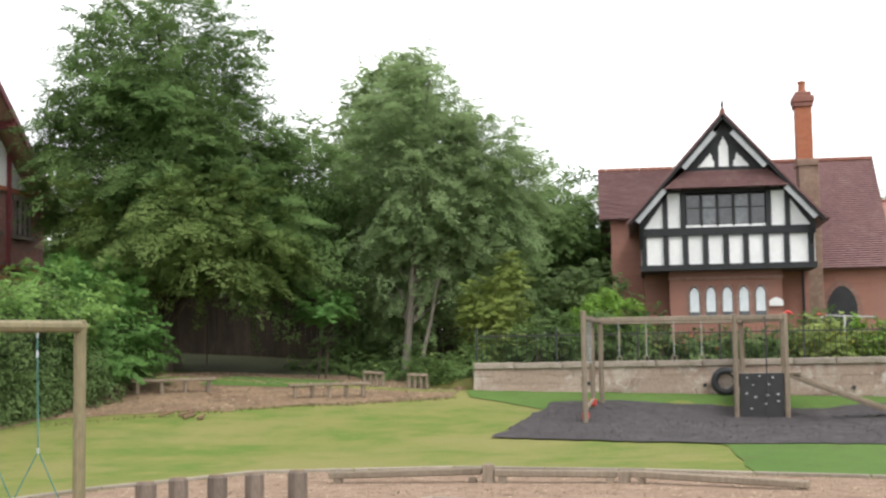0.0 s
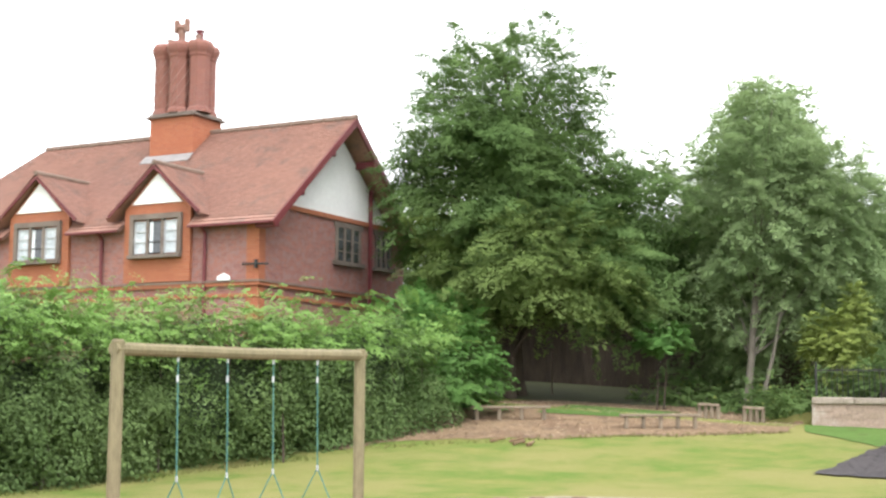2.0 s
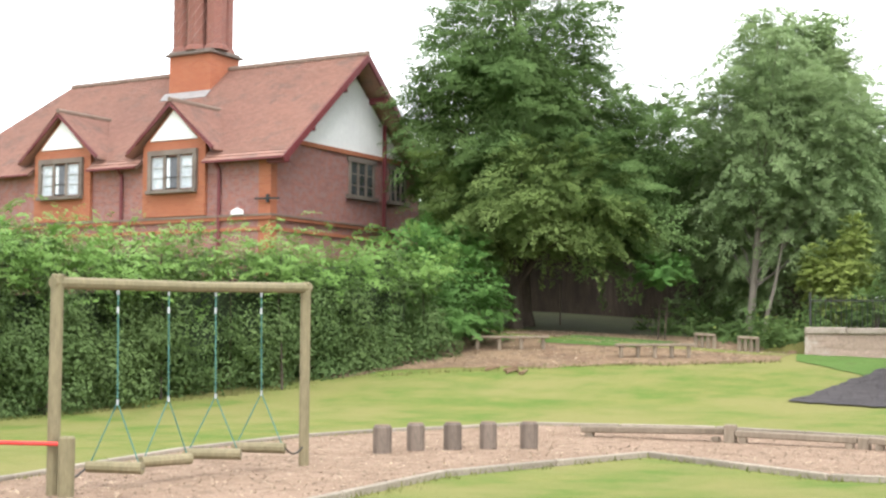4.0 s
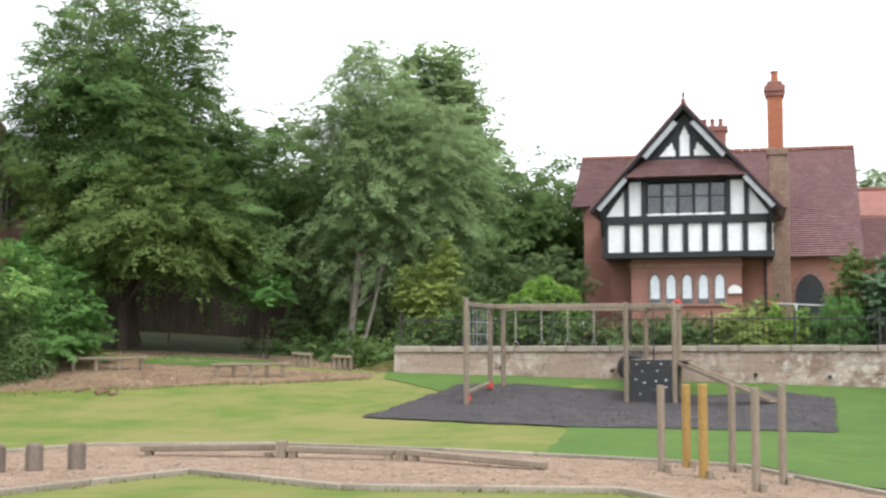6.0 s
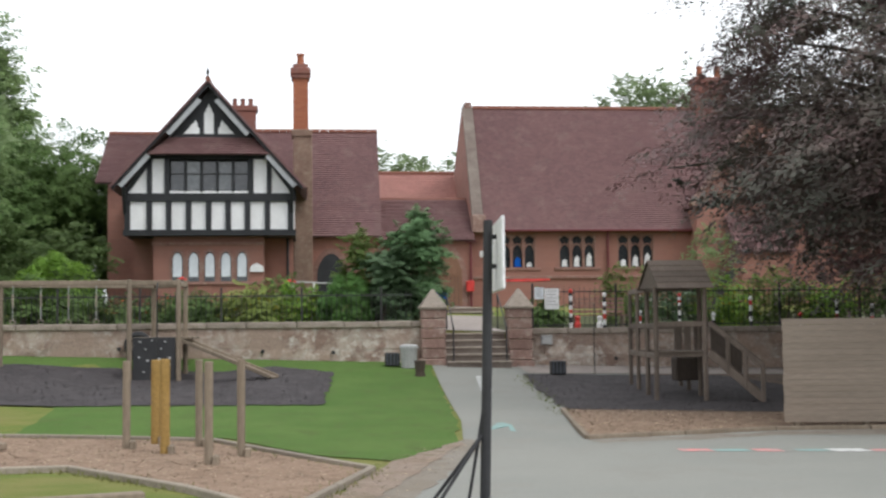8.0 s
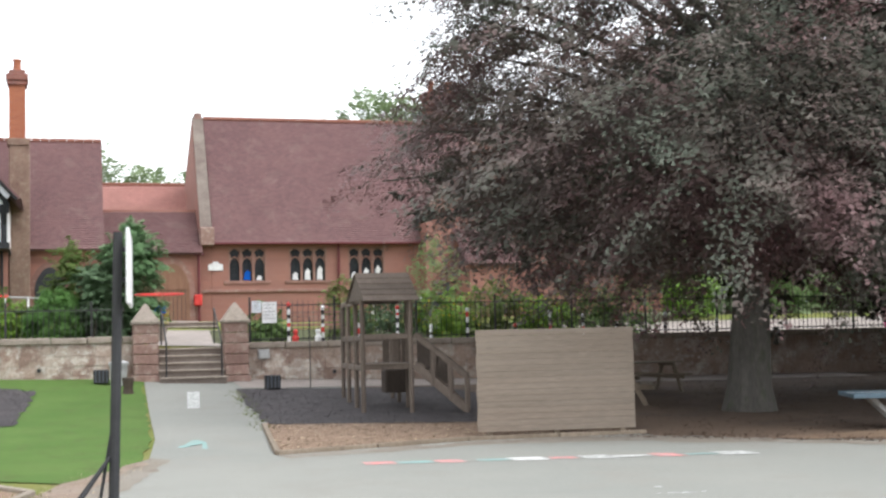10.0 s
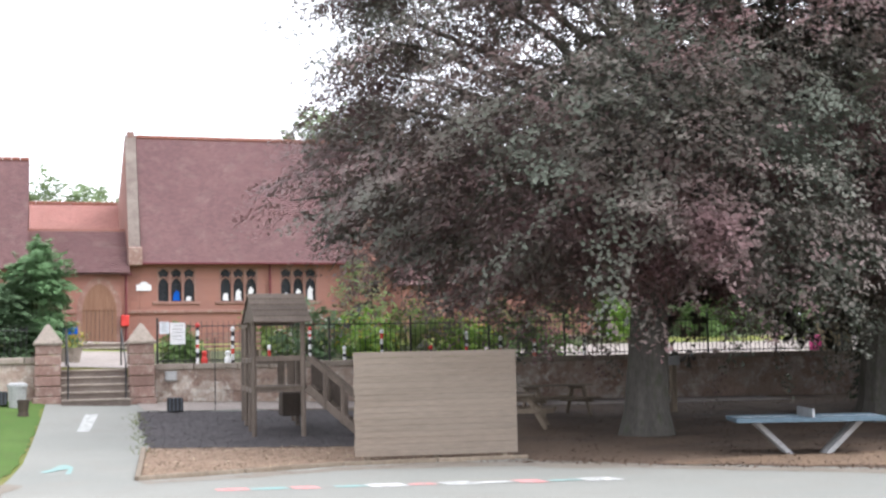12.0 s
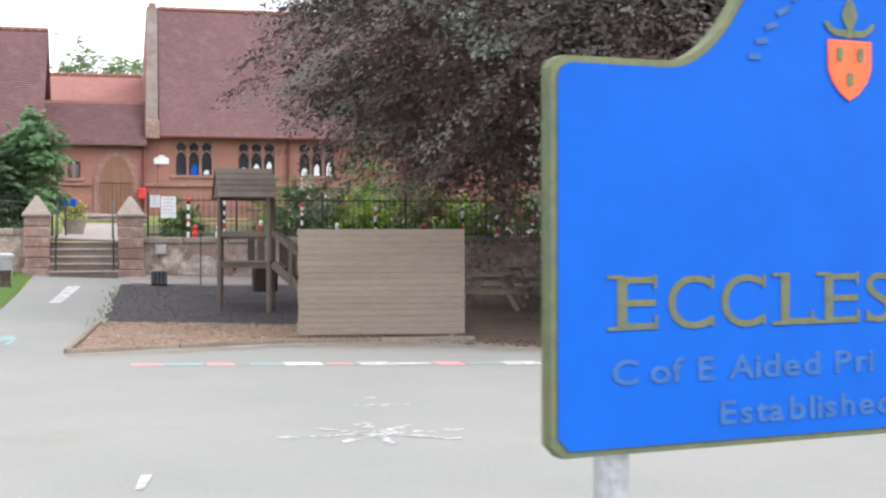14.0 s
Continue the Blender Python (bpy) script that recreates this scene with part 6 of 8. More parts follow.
link_block()
brick_cottages()
stone_steps("door_steps", 14.3, 16.2, 44.9, 1.72, 2.3, 4, 0.34, "four stone steps up to the school door")


# ---- play equipment: log traverse ----
def G(x, y, dz=0.0):
    return Vector((x, y, ground(x, y) + dz))


def round_post(name, parent, x, y, z0, z1, r, material, label="", n=10):
    bm = bm_new()
    tube(bm, [(x, y, z0), (x, y, z1 - r * 0.25), (x, y, z1)], [r, r, r * 0.8], n)
    return part(name, bm, M[material], parent, label)


def log_traverse():
    a, b = Vector((-3.0, 11.25, 0)), Vector((-2.44, 15.05, 0))
    t = thing("log_traverse", (-2.7, 13.1, -0.03), "round timber frame with hanging logs on green ropes", "play equipment")
    for p, zt in ((a, 2.24), (b, 2.28)):
        round_post("post", t, p.x, p.y, -0.2, zt, 0.066, "timber_green")
    bm = bm_new()
    d = (b - a).normalized()
    tube(bm, [a - d * 0.06 + Vector((0, 0, 2.15)), (a + b) / 2 + Vector((0, 0, 2.165)), b + d * 0.06 + Vector((0, 0, 2.21))], [0.066, 0.062, 0.066], 10)
    part("crossbeam", bm, M["timber_green"], t)
    us = (0.21, 0.4, 0.59, 0.79)
    ends = []
    for i, u in enumerate(us):
        top = a.lerp(b, u) + Vector((0, 0, 2.09 + 0.04 * u))
        knot = top + Vector((0.02, 0, -1.2))
        ang = (0.25, 1.25, 0.45, 0.3)[i]
        half = Vector((math.cos(ang) * 0.32, math.sin(ang) * 0.32, 0))
        mid = Vector((top.x, top.y, 0.21 + 0.02 * i))
        l0, l1 = mid - half, mid + half
        bm = bm_new()
        tube(bm, [top, knot], 0.008, 6)
        tube(bm, [knot, l0 + half * 0.15 + Vector((0, 0, 0.06))], 0.007, 6)
        tube(bm, [knot, l1 - half * 0.15 + Vector((0, 0, 0.06))], 0.007, 6)
        r = part("rope", bm, M["rope"], t, "green rope splitting in two")
        for p0, p1, rr in ((top + Vector((0, 0, 0.02)), top - Vector((0, 0, 0.05)), 0.014), (top - Vector((0, 0, 0.18)), top - Vector((0, 0, 0.25)), 0.014), (knot + Vector((0, 0, 0.03)), knot - Vector((0, 0, 0.03)), 0.014)):
            bm = bm_new()
            tube(bm, [p0, p1], rr, 7)
            part("rope_fitting", bm, M["steel"], r, "pale metal rope fitting")
        bm = bm_new()
        tube(bm, [l0, l1], [0.062, 0.066], 10)
        part("log", bm, M["timber_green"], t)
        ends += [l0, l1]
    for p, q in ((a + Vector((0.0, 0, 0.2)), ends[0]), (ends[1], ends[2]), (ends[3], ends[4]), (ends[5], ends[6]), (ends[7], b + Vector((0, 0, 0.25)))):
        bm = bm_new()
        pts = [p.lerp(q, k / 6) - Vector((0, 0, 0.09 * math.sin(math.pi * k / 6))) for k in range(7)]
        tube(bm, pts, 0.012, 5)
        part("chain", bm, M["iron"], t)


log_traverse()


def low_bar():
    t = thing("low_bar", (-3.2, 11.0, -0.03), "short timber post with a red metal bar", "play equipment")
    round_post("post", t, -2.78, 11.2, -0.2, 0.6, 0.085, "timber_green")
    round_post("post", t, -4.9, 10.6, -0.2, 0.6, 0.085, "timber_green")
    bm = bm_new()
    tube(bm, [(-2.86, 11.18, 0.52), (-4.85, 10.62, 0.52)], 0.022, 8)
    part("bar", bm, M["red_plastic"], t, "red painted metal bar")


low_bar()

# ---- stepping stumps and timbers round the chip bed ----
for i, (x, y, r, hh) in enumerate(((-2.42, 17.0, 0.13, 0.41), (-2.22, 17.6, 0.125, 0.41), (-1.84, 18.0, 0.13, 0.41), (-1.46, 18.38, 0.125, 0.41), (-0.97, 18.72, 0.13, 0.41))):
    t = thing("stepping_stump", G(x, y), "short round timber stepping stump in wood chippings", "stump", "stepping stumps")
    round_post("body", t, x, y, ground(x, y) - 0.1, ground(x, y) + hh, r, "timber_dark", n=14)
    bm = bm_new()
    tube(bm, [(x, y, ground(x, y) + hh - 0.01), (x, y, ground(x, y) + hh + 0.006)], r * 0.8, 14)
    part("top", bm, M["endgrain"], t, "cracked end-grain top")


def edging(points, label, w=0.085, h=0.11, material="timber_pale", closed=False):
    c = points[0]
    t = thing("bed_edging", G(*c), label, "edging", "bed edgings")
    pts = points + ([points[0]] if closed else [])
    for p, q in zip(pts, pts[1:]):
        ln = math.hypot(q[0] - p[0], q[1] - p[1])
        n = max(1, round(ln / 1.8))
        for k in range(n):
            a = (p[0] + (q[0] - p[0]) * k / n, p[1] + (q[1] - p[1]) * k / n)
            b = (p[0] + (q[0] - p[0]) * (k + 0.985) / n, p[1] + (q[1] - p[1]) * (k + 0.985) / n)
            bm = bm_new()
            beam(bm, G(*a, h / 2 - 0.03), G(*b, h / 2 - 0.03), w, h, 0.012)
            part("sleeper", bm, M[material], t)
    return t


edging(OUTER, "pale weathered timber edging round the chip bed")
edging([OUTER[-1]] + INNER, "pale weathered timber edging round the inner lawn")
edging([(14.6, 25.4), (14.13, 21.0), (17.4, 21.9), (20.5, 21.75)], "weathered timber edging round the tower bed", material="timber")


def balance_beam(p, q, z0, z1, w=0.14, h=0.1):
    t = thing("balance_beam", G(*p), "low squared timber balance beam in wood chippings", "balance beam", "balance beams")
    bm = bm_new()
    beam(bm, G(*p, z0), G(*q, z1), w, h, 0.015)
    part("beam", bm, M["timber"], t)
    for u in (0.06, 0.94):
        x, y = p[0] + (q[0] - p[0]) * u, p[1] + (q[1] - p[1]) * u
        bm = bm_new()
        box(bm, (x - 0.06, y - 0.06, ground(x, y) - 0.1), (x + 0.06, y + 0.06, ground(x, y) + z0 - h / 2 + 0.01), 0.01)
        part("support", bm, M["timber"], t)


balance_beam((-1.1, 21.15), (1.2, 21.25), 0.14, 0.19)
balance_beam((1.4, 21.15), (3.2, 21.1), 0.17, 0.15)
balance_beam((3.4, 21.05), (5.75, 19.85), 0.16, 0.1)
for x, y in ((1.3, 21.2), (3.3, 21.1)):
    t = thing("bed_post", G(x, y), "squat square timber post between balance beams", "post", "bed posts")
    bm = bm_new()
    box(bm, (x - 0.085, y - 0.085, ground(x, y) - 0.1), (x + 0.085, y + 0.085, ground(x, y) + (0.3 if x < 2 else 0.2)), 0.015)
    part("body", bm, M["timber"], t)

# ---- upright posts with yellow pair ----
for x, y, hh, m_ in ((7.37, 20.05, 1.24, "timber"), (7.69, 20.8, 1.24, "timber_yellow"), (7.98, 19.25, 1.29, "timber_yellow"), (8.35, 20.35, 1.26, "timber"), (8.66, 17.8, 1.3, "timber"), (9.01, 18.9, 1.31, "timber")):
    t = thing("balance_post", G(x, y), "tall yellow-stained round timber post" if m_ == "timber_yellow" else "tall weathered round timber post in wood chippings", "post", "balance posts")
    round_post("shaft", t, x, y, ground(x, y) - 0.1, ground(x, y) + hh, 0.066 if m_ == "timber_yellow" else 0.054, m_, n=12)
    bm = bm_new()
    box(bm, (x + 0.05, y - 0.14, ground(x, y) - 0.05), (x + 0.13, y + 0.06, ground(x, y) + 0.14), 0.015)
    part("foot_block", bm, M["timber"], t)


# ---- climbing frame with monkey bars ----
def climbing_frame():
    t = thing("climbing_frame", G(5, 31), "weathered timber climbing frame with monkey bars, black climbing board and ramp", "climbing frame")
    zt = 2.84
    P = {"l1": (2.4, 30.5), "l2": (2.5, 32.9), "l3": (2.68, 33.7), "r1": (5.78, 32.95), "r2": (6.92, 32.95), "r3": (6.1, 35.2), "r4": (6.98, 34.1)}
    for k, (x, y) in P.items():
        round_post("post", t, x, y, ground(x, y) - 0.1, zt + (0.05 if k == "l1" else 0), 0.062, "timber")
    for a, b, z in (("l1", "l3", zt - 0.09), ("l2", "r1", zt - 0.08), ("l3", "r3", zt - 0.1), ("r1", "r2", zt - 0.09), ("r3", "r4", zt - 0.1), ("r2", "r4", zt - 0.12), ("r1", "r3", zt - 0.12)):
        bm = bm_new()
        beam(bm, (*P[a], z), (*P[b], z), 0.08, 0.11, 0.012)
        part("beam", bm, M["timber"], t)
    a, b = (Vector((*P[k], zt - 0.14)) for k in ("l2", "r1"))
    for i in range(1, 5):
        p = a.lerp(b, i / 5.2)
        bm = bm_new()
        tube(bm, [p, p - Vector((0, 0, 0.8))], 0.011, 6)
        r = part("hanging_strap", bm, M["grey_plastic"], t)
        bm = bm_new()
        pts = [p + Vector((0.06 * math.cos(k * math.pi / 5), 0, -0.85 + 0.06 * math.sin(k * math.pi / 5))) for k in range(11)]
        tube(bm, pts, 0.012, 6, caps=False)
        part("grip_ring", bm, M["timber_pale"], r)
        bm = bm_new()
        tube(bm, [p - Vector((0, 0, 0.2)), p - Vector((0, 0, 0.5))], 0.022, 7)
        part("sleeve", bm, M["timber_pale"], r)
    # low rail with red clamps between the first two posts, rungs on the next pair
    x0, y0, x1, y1 = *P["l1"], *P["l2"]
    bm = bm_new()
    beam(bm, G(x0, y0, 0.3), G(x1, y1, 0.22), 0.06, 0.08, 0.01)
    part("low_rail", bm, M["timber"], t)
    for u in (0.03, 0.97):
        cx, cy = x0 + (x1 - x0) * u, y0 + (y1 - y0) * u
        bm = bm_new()
        tube(bm, [G(cx, cy, 0.1), G(cx, cy, 0.24)], [0.082, 0.085], 10)
        part("clamp", bm, M["red_plastic"], t, "red plastic clamp")
    for k in range(1, 7):
        u = k / 7
        xx, yy = x0 + (x1 - x0) * u, y0 + (y1 - y0) * u
        bm = bm_new()
        tube(bm, [(xx, yy, zt - 0.12), (xx, yy, 1.75)], 0.007, 5)
        part("net_rope", bm, M["grey_plastic"], t)
    for k in range(4):
        bm = bm_new()
        tube(bm, [(x0, y0, zt - 0.2 - 0.28 * k), (x1, y1, zt - 0.2 - 0.28 * k)], 0.007, 5)
        part("net_rope", bm, M["grey_plastic"], t)
    bm = bm_new()
    tube(bm, [(x0, y0 + 0.25, 1.75), (x0, y0 + 0.25, 1.2), (x0, y0 + 0.25, 1.15)], [0.012, 0.012, 0.04], 6)
    part("climbing_rope", bm, M["concrete"], t)
    # black climbing board with pale holds
    za, zb = ground(6.3, 33) + 0.02, 1.47
    bm = bm_new()
    box(bm, (5.86, 32.97, za), (6.85, 33.02, zb), 0.006)
    brd = part("climbing_board", bm, M["black_plastic"], t, "black climbing board with pale holds")
    rng = random.Random(4)
    for k, (u, v) in enumerate(((0.17, 0.9), (0.45, 0.93), (0.75, 0.9), (0.3, 0.73), (0.66, 0.74), (0.15, 0.54), (0.35, 0.46), (0.62, 0.5), (0.86, 0.52), (0.58, 0.3), (0.86, 0.36), (0.25, 0.2))):
        hx, hz = 5.86 + u * 0.99, za + v * (zb - za)
        bm = bm_new()
        s = rng.uniform(0.022, 0.036)
        box(bm, (hx - s, 32.935, hz - s * 0.7), (hx + s, 32.969, hz + s * 0.7), 0.01)
        part("hold", bm, M["concrete" if k % 3 else "grey_plastic"], brd)
    bm = bm_new()
    box(bm, (5.8, 33.03, zb - 0.05), (7.25, 35.1, zb), 0.01)
    part("deck", bm, M["timber"], t)
    bm = bm_new()
    tube(bm, [(6.45, 32.7, ground(6.45, 32.7)), (6.45, 32.7, zt - 0.25), (6.45, 32.78, zt - 0.1), (6.45, 32.92, zt - 0.09)], 0.018, 8)
    part("fire_pole", bm, M["iron"], t)
    # ramp to the ground
    s, e = Vector((7.0, 33.15, zb - 0.05)), Vector((9.18, 31.9, ground(9.18, 31.9) + 0.07))
    side = Vector((e.y - s.y, s.x - e.x, 0)).normalized() * -0.24
    for sg in (-1, 1):
        bm = bm_new()
        beam(bm, s + side * sg * 0.75, e + side * sg * 0.75, 0.035, 0.08, 0.008)
        part("ramp_rail", bm, M["timber"], t)
    n = 9
    for k in range(n):
        bm = bm_new()
        beam(bm, s.lerp(e, k / n) - Vector((0, 0, 0.03)), s.lerp(e, (k + 0.93) / n) - Vector((0, 0, 0.03)), 0.32, 0.025)
        part("ramp_plank", bm, M["timber"], t)
    bm = bm_new()
    tube(bm, [(6.92, 32.95, zt - 0.02), (7.0, 32.94, zt + 0.03), (7.1, 32.92, zt - 0.03)], [0.035, 0.038, 0.02], 8)
    part("red_cap", bm, M["red_plastic"], t)


climbing_frame()


def tyre(x, y, R=0.27, r=0.09):
    z = ground(x, y) + R + r - 0.01
    t = thing("tyre", (x, y, z - R - r), "black rubber tyre standing by the wall", "tyre")
    bm = bm_new()
    rings = []
    for i in range(20):
        an = 2 * math.pi * i / 20
        rings.append([bm.verts.new((x + (R + r * math.cos(s)) * math.cos(an), y + r * math.sin(s), z + (R + r * math.cos(s)) * math.sin(an))) for s in (2 * math.pi * k / 8 for k in range(8))])
    for i in range(20):
        for k in range(8):
            bm.faces.new((rings[i][k], rings[i][(k + 1) % 8], rings[(i + 1) % 20][(k + 1) % 8], rings[(i + 1) % 20][k]))
    part("ring", bm, M["black_plastic"], t)


tyre(5.7, 35.4)


# ---- play tower ----
def play_tower():
    t = thing("play_tower", G(17.5, 28), "weathered timber play tower with pitched roof, deck and stair", "play tower")
    P = [(17.0, 27.6), (17.92, 27.3), (17.12, 28.75), (18.15, 28.45)]
    for x, y in P:
        round_post("post", t, x, y, ground(x, y) - 0.1, 2.42, 0.05, "timber_dark")
    for x, y, z in ((17.23, 30.0, 2.42), (17.36, 31.2, 2.42), (18.3, 29.8, 1.7), (18.4, 30.8, 1.7)):
        round_post("post", t, x, y, ground(x, y) - 0.1, z, 0.046, "timber_dark")
    for (a, b), z in ((((17.0, 27.6), (17.36, 31.2)), 2.38), (((17.0, 27.6), (17.36, 31.2)), 1.62), (((17.0, 27.6), (17.36, 31.2)), 1.02), (((17.0, 27.6), (17.92, 27.3)), 1.05), (((17.0, 27.6), (17.92, 27.3)), 1.65), (((17.92, 27.3), (18.2, 28.45)), 1.05), (((17.36, 31.2), (18.4, 30.8)), 1.02), (((17.36, 31.2), (18.4, 30.8)), 1.6)):
        bm = bm_new()
        beam(bm, (*a, z), (*b, z), 0.06, 0.11, 0.01)
        part("rail", bm, M["timber_dark"], t)
    for k in range(7):
        u = k / 7
        bm = bm_new()
        y0 = 27.42 + u * 1.25
        beam(bm, (17.03 + u * 0.25, y0 + 0.15, 1.1), (17.95 + u * 0.27, y0 - 0.14, 1.1), 0.16, 0.03)
        part("deck_board", bm, M["timber_dark"], t)
    for k in range(2, 5):
        u = (k + 0.5) / 5
        bm = bm_new()
        x, y = 17.25 + 0.95 * u, 28.75 - 0.3 * u
        beam(bm, (x, y, 1.1), (x, y, 1.72), 0.14, 0.025)
        part("back_slat", bm, M["timber_dark"], t)
    # roof
    zr, ze, yc = 2.95, 2.36, 28.05
    cx = 17.52
    for s in (-1, 1):
        for k in range(5):
            u0, u1 = k / 5, (k + 1.06) / 5
            y0, z0 = yc + s * 0.85 * u0, zr + (ze - zr) * u0
            y1, z1 = yc + s * 0.85 * u1, zr + (ze - zr) * u1
            bm = bm_new()
            vs = [bm.verts.new(v) for v in ((cx - 0.57, y0, z0 + 0.012), (cx + 0.57, y0, z0 + 0.012), (cx + 0.57, y1, z1 + 0.03), (cx - 0.57, y1, z1 + 0.03), (cx - 0.57, y0, z0 - 0.012), (cx + 0.57, y0, z0 - 0.012), (cx + 0.57, y1, z1 + 0.006), (cx - 0.57, y1, z1 + 0.006))]
            for q in ((0, 1, 2, 3), (7, 6, 5, 4), (0, 4, 5, 1), (1, 5, 6, 2), (2, 6, 7, 3), (3, 7, 4, 0)):
                bm.faces.new([vs[i] for i in q])
            part("roof_board", bm, M["timber_dark"], t)
    for sx in (-0.52, 0.52):
        bm = bm_new()
        prism_yz(bm, [(yc - 0.72, ze + 0.02), (yc + 0.72, ze + 0.02), (yc, zr - 0.06)], cx + sx - 0.02, cx + sx + 0.02)
        part("roof_gable", bm, M["timber_dark"], t)
    # stair
    a0, b0 = Vector((17.98, 27.25, 1.08)), Vector((18.95, 26.9, 0.16))
    off = Vector((0.2, 0.55, 0))
    for o in (Vector((0, 0, 0)), off):
        bm = bm_new()
        beam(bm, a0 + o, b0 + o, 0.05, 0.16, 0.01)
        part("stringer", bm, M["timber_dark"], t)
        bm = bm_new()
        beam(bm, a0 + o + Vector((0, 0, 0.6)), b0 + o + Vector((0, 0, 0.66)), 0.05, 0.1, 0.01)
        part("handrail", bm, M["timber_dark"], t)
        for u in (0.35, 0.68, 1.0):
            p = a0.lerp(b0, u) + o
            bm = bm_new()
            beam(bm, p - Vector((0, 0, 0.1)), p + Vector((0, 0, 0.68)), 0.07, 0.07, 0.008)
            part("baluster", bm, M["timber_dark"], t)
    for k in range(5):
        u = (k + 0.6) / 5.4
        p = a0.lerp(b0, u)
        bm = bm_new()
        beam(bm, p, p + off, 0.2, 0.03)
        part("stair_tread", bm, M["timber_dark"], t)
    # added dark block that stands for the shadow under the tower
    bm = bm_new()
    box(bm, (17.85, 29.2, 0.45), (18.35, 29.6, 0.95), 0.03)
    part("shadow_box", bm, M["timber_brown"], t, "dark brown box standing in for shadow below the deck")
    bm = bm_new()
    q0, q1 = a0 + off, a0.lerp(b0, 0.6) + off
    vs = [q0, q1, q1 + Vector((0, 0, 0.64)), q0 + Vector((0, 0, 0.6))]
    lo = [bm.verts.new(v + Vector((0.01, 0.03, 0))) for v in vs]
    hi = [bm.verts.new(v + Vector((0.02, 0.055, 0))) for v in vs]
    bm.faces.new(lo)
    bm.faces.new(hi[::-1])
    for i in range(4):
        bm.faces.new((lo[i], hi[i], hi[(i + 1) % 4], lo[(i + 1) % 4]))
    part("side_panel", bm, M["timber_brown"], t, "dark brown side panel")
    t.location += Vector((-0.11, -0.31, 0))


play_tower()


# ---- plank screen ----
def plank_screen():
    t = thing("plank_screen", (19.02, 22.1, 0), "freestanding screen of horizontal weathered planks", "screen")
    a, b = Vector((17.69, 22.3, 0)), Vector((20.36, 21.9, 0))
    n = 17
    for k in range(n):
        z0, z1 = 0.02 + 1.7 * k / n, 0.02 + 1.7 * (k + 1) / n - 0.0015
        bm = bm_new()
        tip = 0.003 * math.sin(k * 2.3)
        beam(bm, a + Vector((0, 0, (z0 + z1) / 2)) + Vector((0.008 * math.sin(k * 5), tip, 0)), b + Vector((0, tip, (z0 + z1) / 2)), 0.03, z1 - z0, 0.003)
        part("plank", bm, M["plank"], t)
    nor = Vector((0.126, 0.992, 0))
    for u in (0.08, 0.5, 0.92):
        p = a.lerp(b, u) + nor * 0.06
        bm = bm_new()
        box(bm, (p.x - 0.045, p.y - 0.045, -0.1), (p.x + 0.045, p.y + 0.045, 1.66), 0.008)
        part("post", bm, M["timber"], t)
        bm = bm_new()
        beam(bm, p + Vector((0, 0, 1.1)), p + nor * 0.7 + Vector((0, 0, 0.02)), 0.05, 0.08)
        part("brace", bm, M["timber"], t)


plank_screen()


# ---- basketball stand ----
def basketball_stand():
    t = thing("basketball_stand", (11.0, 12.5, ground(11, 12.5)), "portable basketball stand with grey base and black pole", "basketball hoop")
    bm = bm_new()
    z = ground(11, 12.5)
    poly = [(10.42, 12.35), (10.52, 12.1), (11.3, 12.0), (11.52, 12.2), (11.54, 12.62), (11.4, 12.85), (10.62, 12.95), (10.44, 12.75)]
    prism_xy(bm, poly, z + 0.005, z + 0.15)
    bmesh.ops.bevel(bm, geom=[e for e in bm.edges if all(v.co.z > z + 0.1 for v in e.verts)], offset=0.05, segments=2, affect="EDGES")
    base = part("base_tank", bm, M["blue_plastic"], t, "slate grey plastic water tank base")
    bm = bm_new()
    box(bm, (10.75, 12.2, z + 0.145), (11.15, 12.6, z + 0.19), 0.02)
    part("tank_lid", bm, M["blue_plastic"], base)
    bm = bm_new()
    tube(bm, [(11.45, 12.45, z + 0.1), (11.485, 12.46, 1.3), (11.51, 12.47, 2.54)], [0.045, 0.043, 0.04], 10)
    part("pole", bm, M["black_plastic"], t, "black tubular pole")
    for dy in (-0.2, 0.2):
        bm = bm_new()
        tube(bm, [(10.95, 12.48 + dy, z + 0.15), (11.45, 12.45, 0.75)], 0.016, 7)
        part("strut", bm, M["black_plastic"], t)
    bm = bm_new()
    tube(bm, [(11.3, 12.48, z + 0.16), (11.45, 12.45, 0.95)], 0.014, 7)
    part("strut", bm, M["black_plastic"], t)
    bm = bm_new()
    beam(bm, (11.555, 11.92, 2.24), (11.66, 13.36, 2.24), 0.03, 0.6, 0.012)
    bb = part("backboard", bm, M["white_paint"], t, "white backboard seen edge-on")
    bm = bm_new()
    tube(bm, [(11.62 + 0.2 * math.cos(k * math.pi / 8) + 0.22, 12.5 + 0.2 * math.sin(k * math.pi / 8), 2.03) for k in range(17)], 0.006, 6, caps=False)
    part("rim", bm, M["red_plastic"], bb)
    for zz in (2.15, 2.4):
        bm = bm_new()
        tube(bm, [(11.5, 12.47, zz), (11.6, 12.48, zz)], 0.02, 6)
        part("bracket", bm, M["black_plastic"], t)
    bm = bm_new()
    tube(bm, [(10.55, 12.2, z + 0.06), (10.55, 12.02, z + 0.06)], 0.06, 10)
    part("wheel", bm, M["black_plastic"], t)
    t.location += Vector((-0.11, -0.42, 0))


basketball_stand()


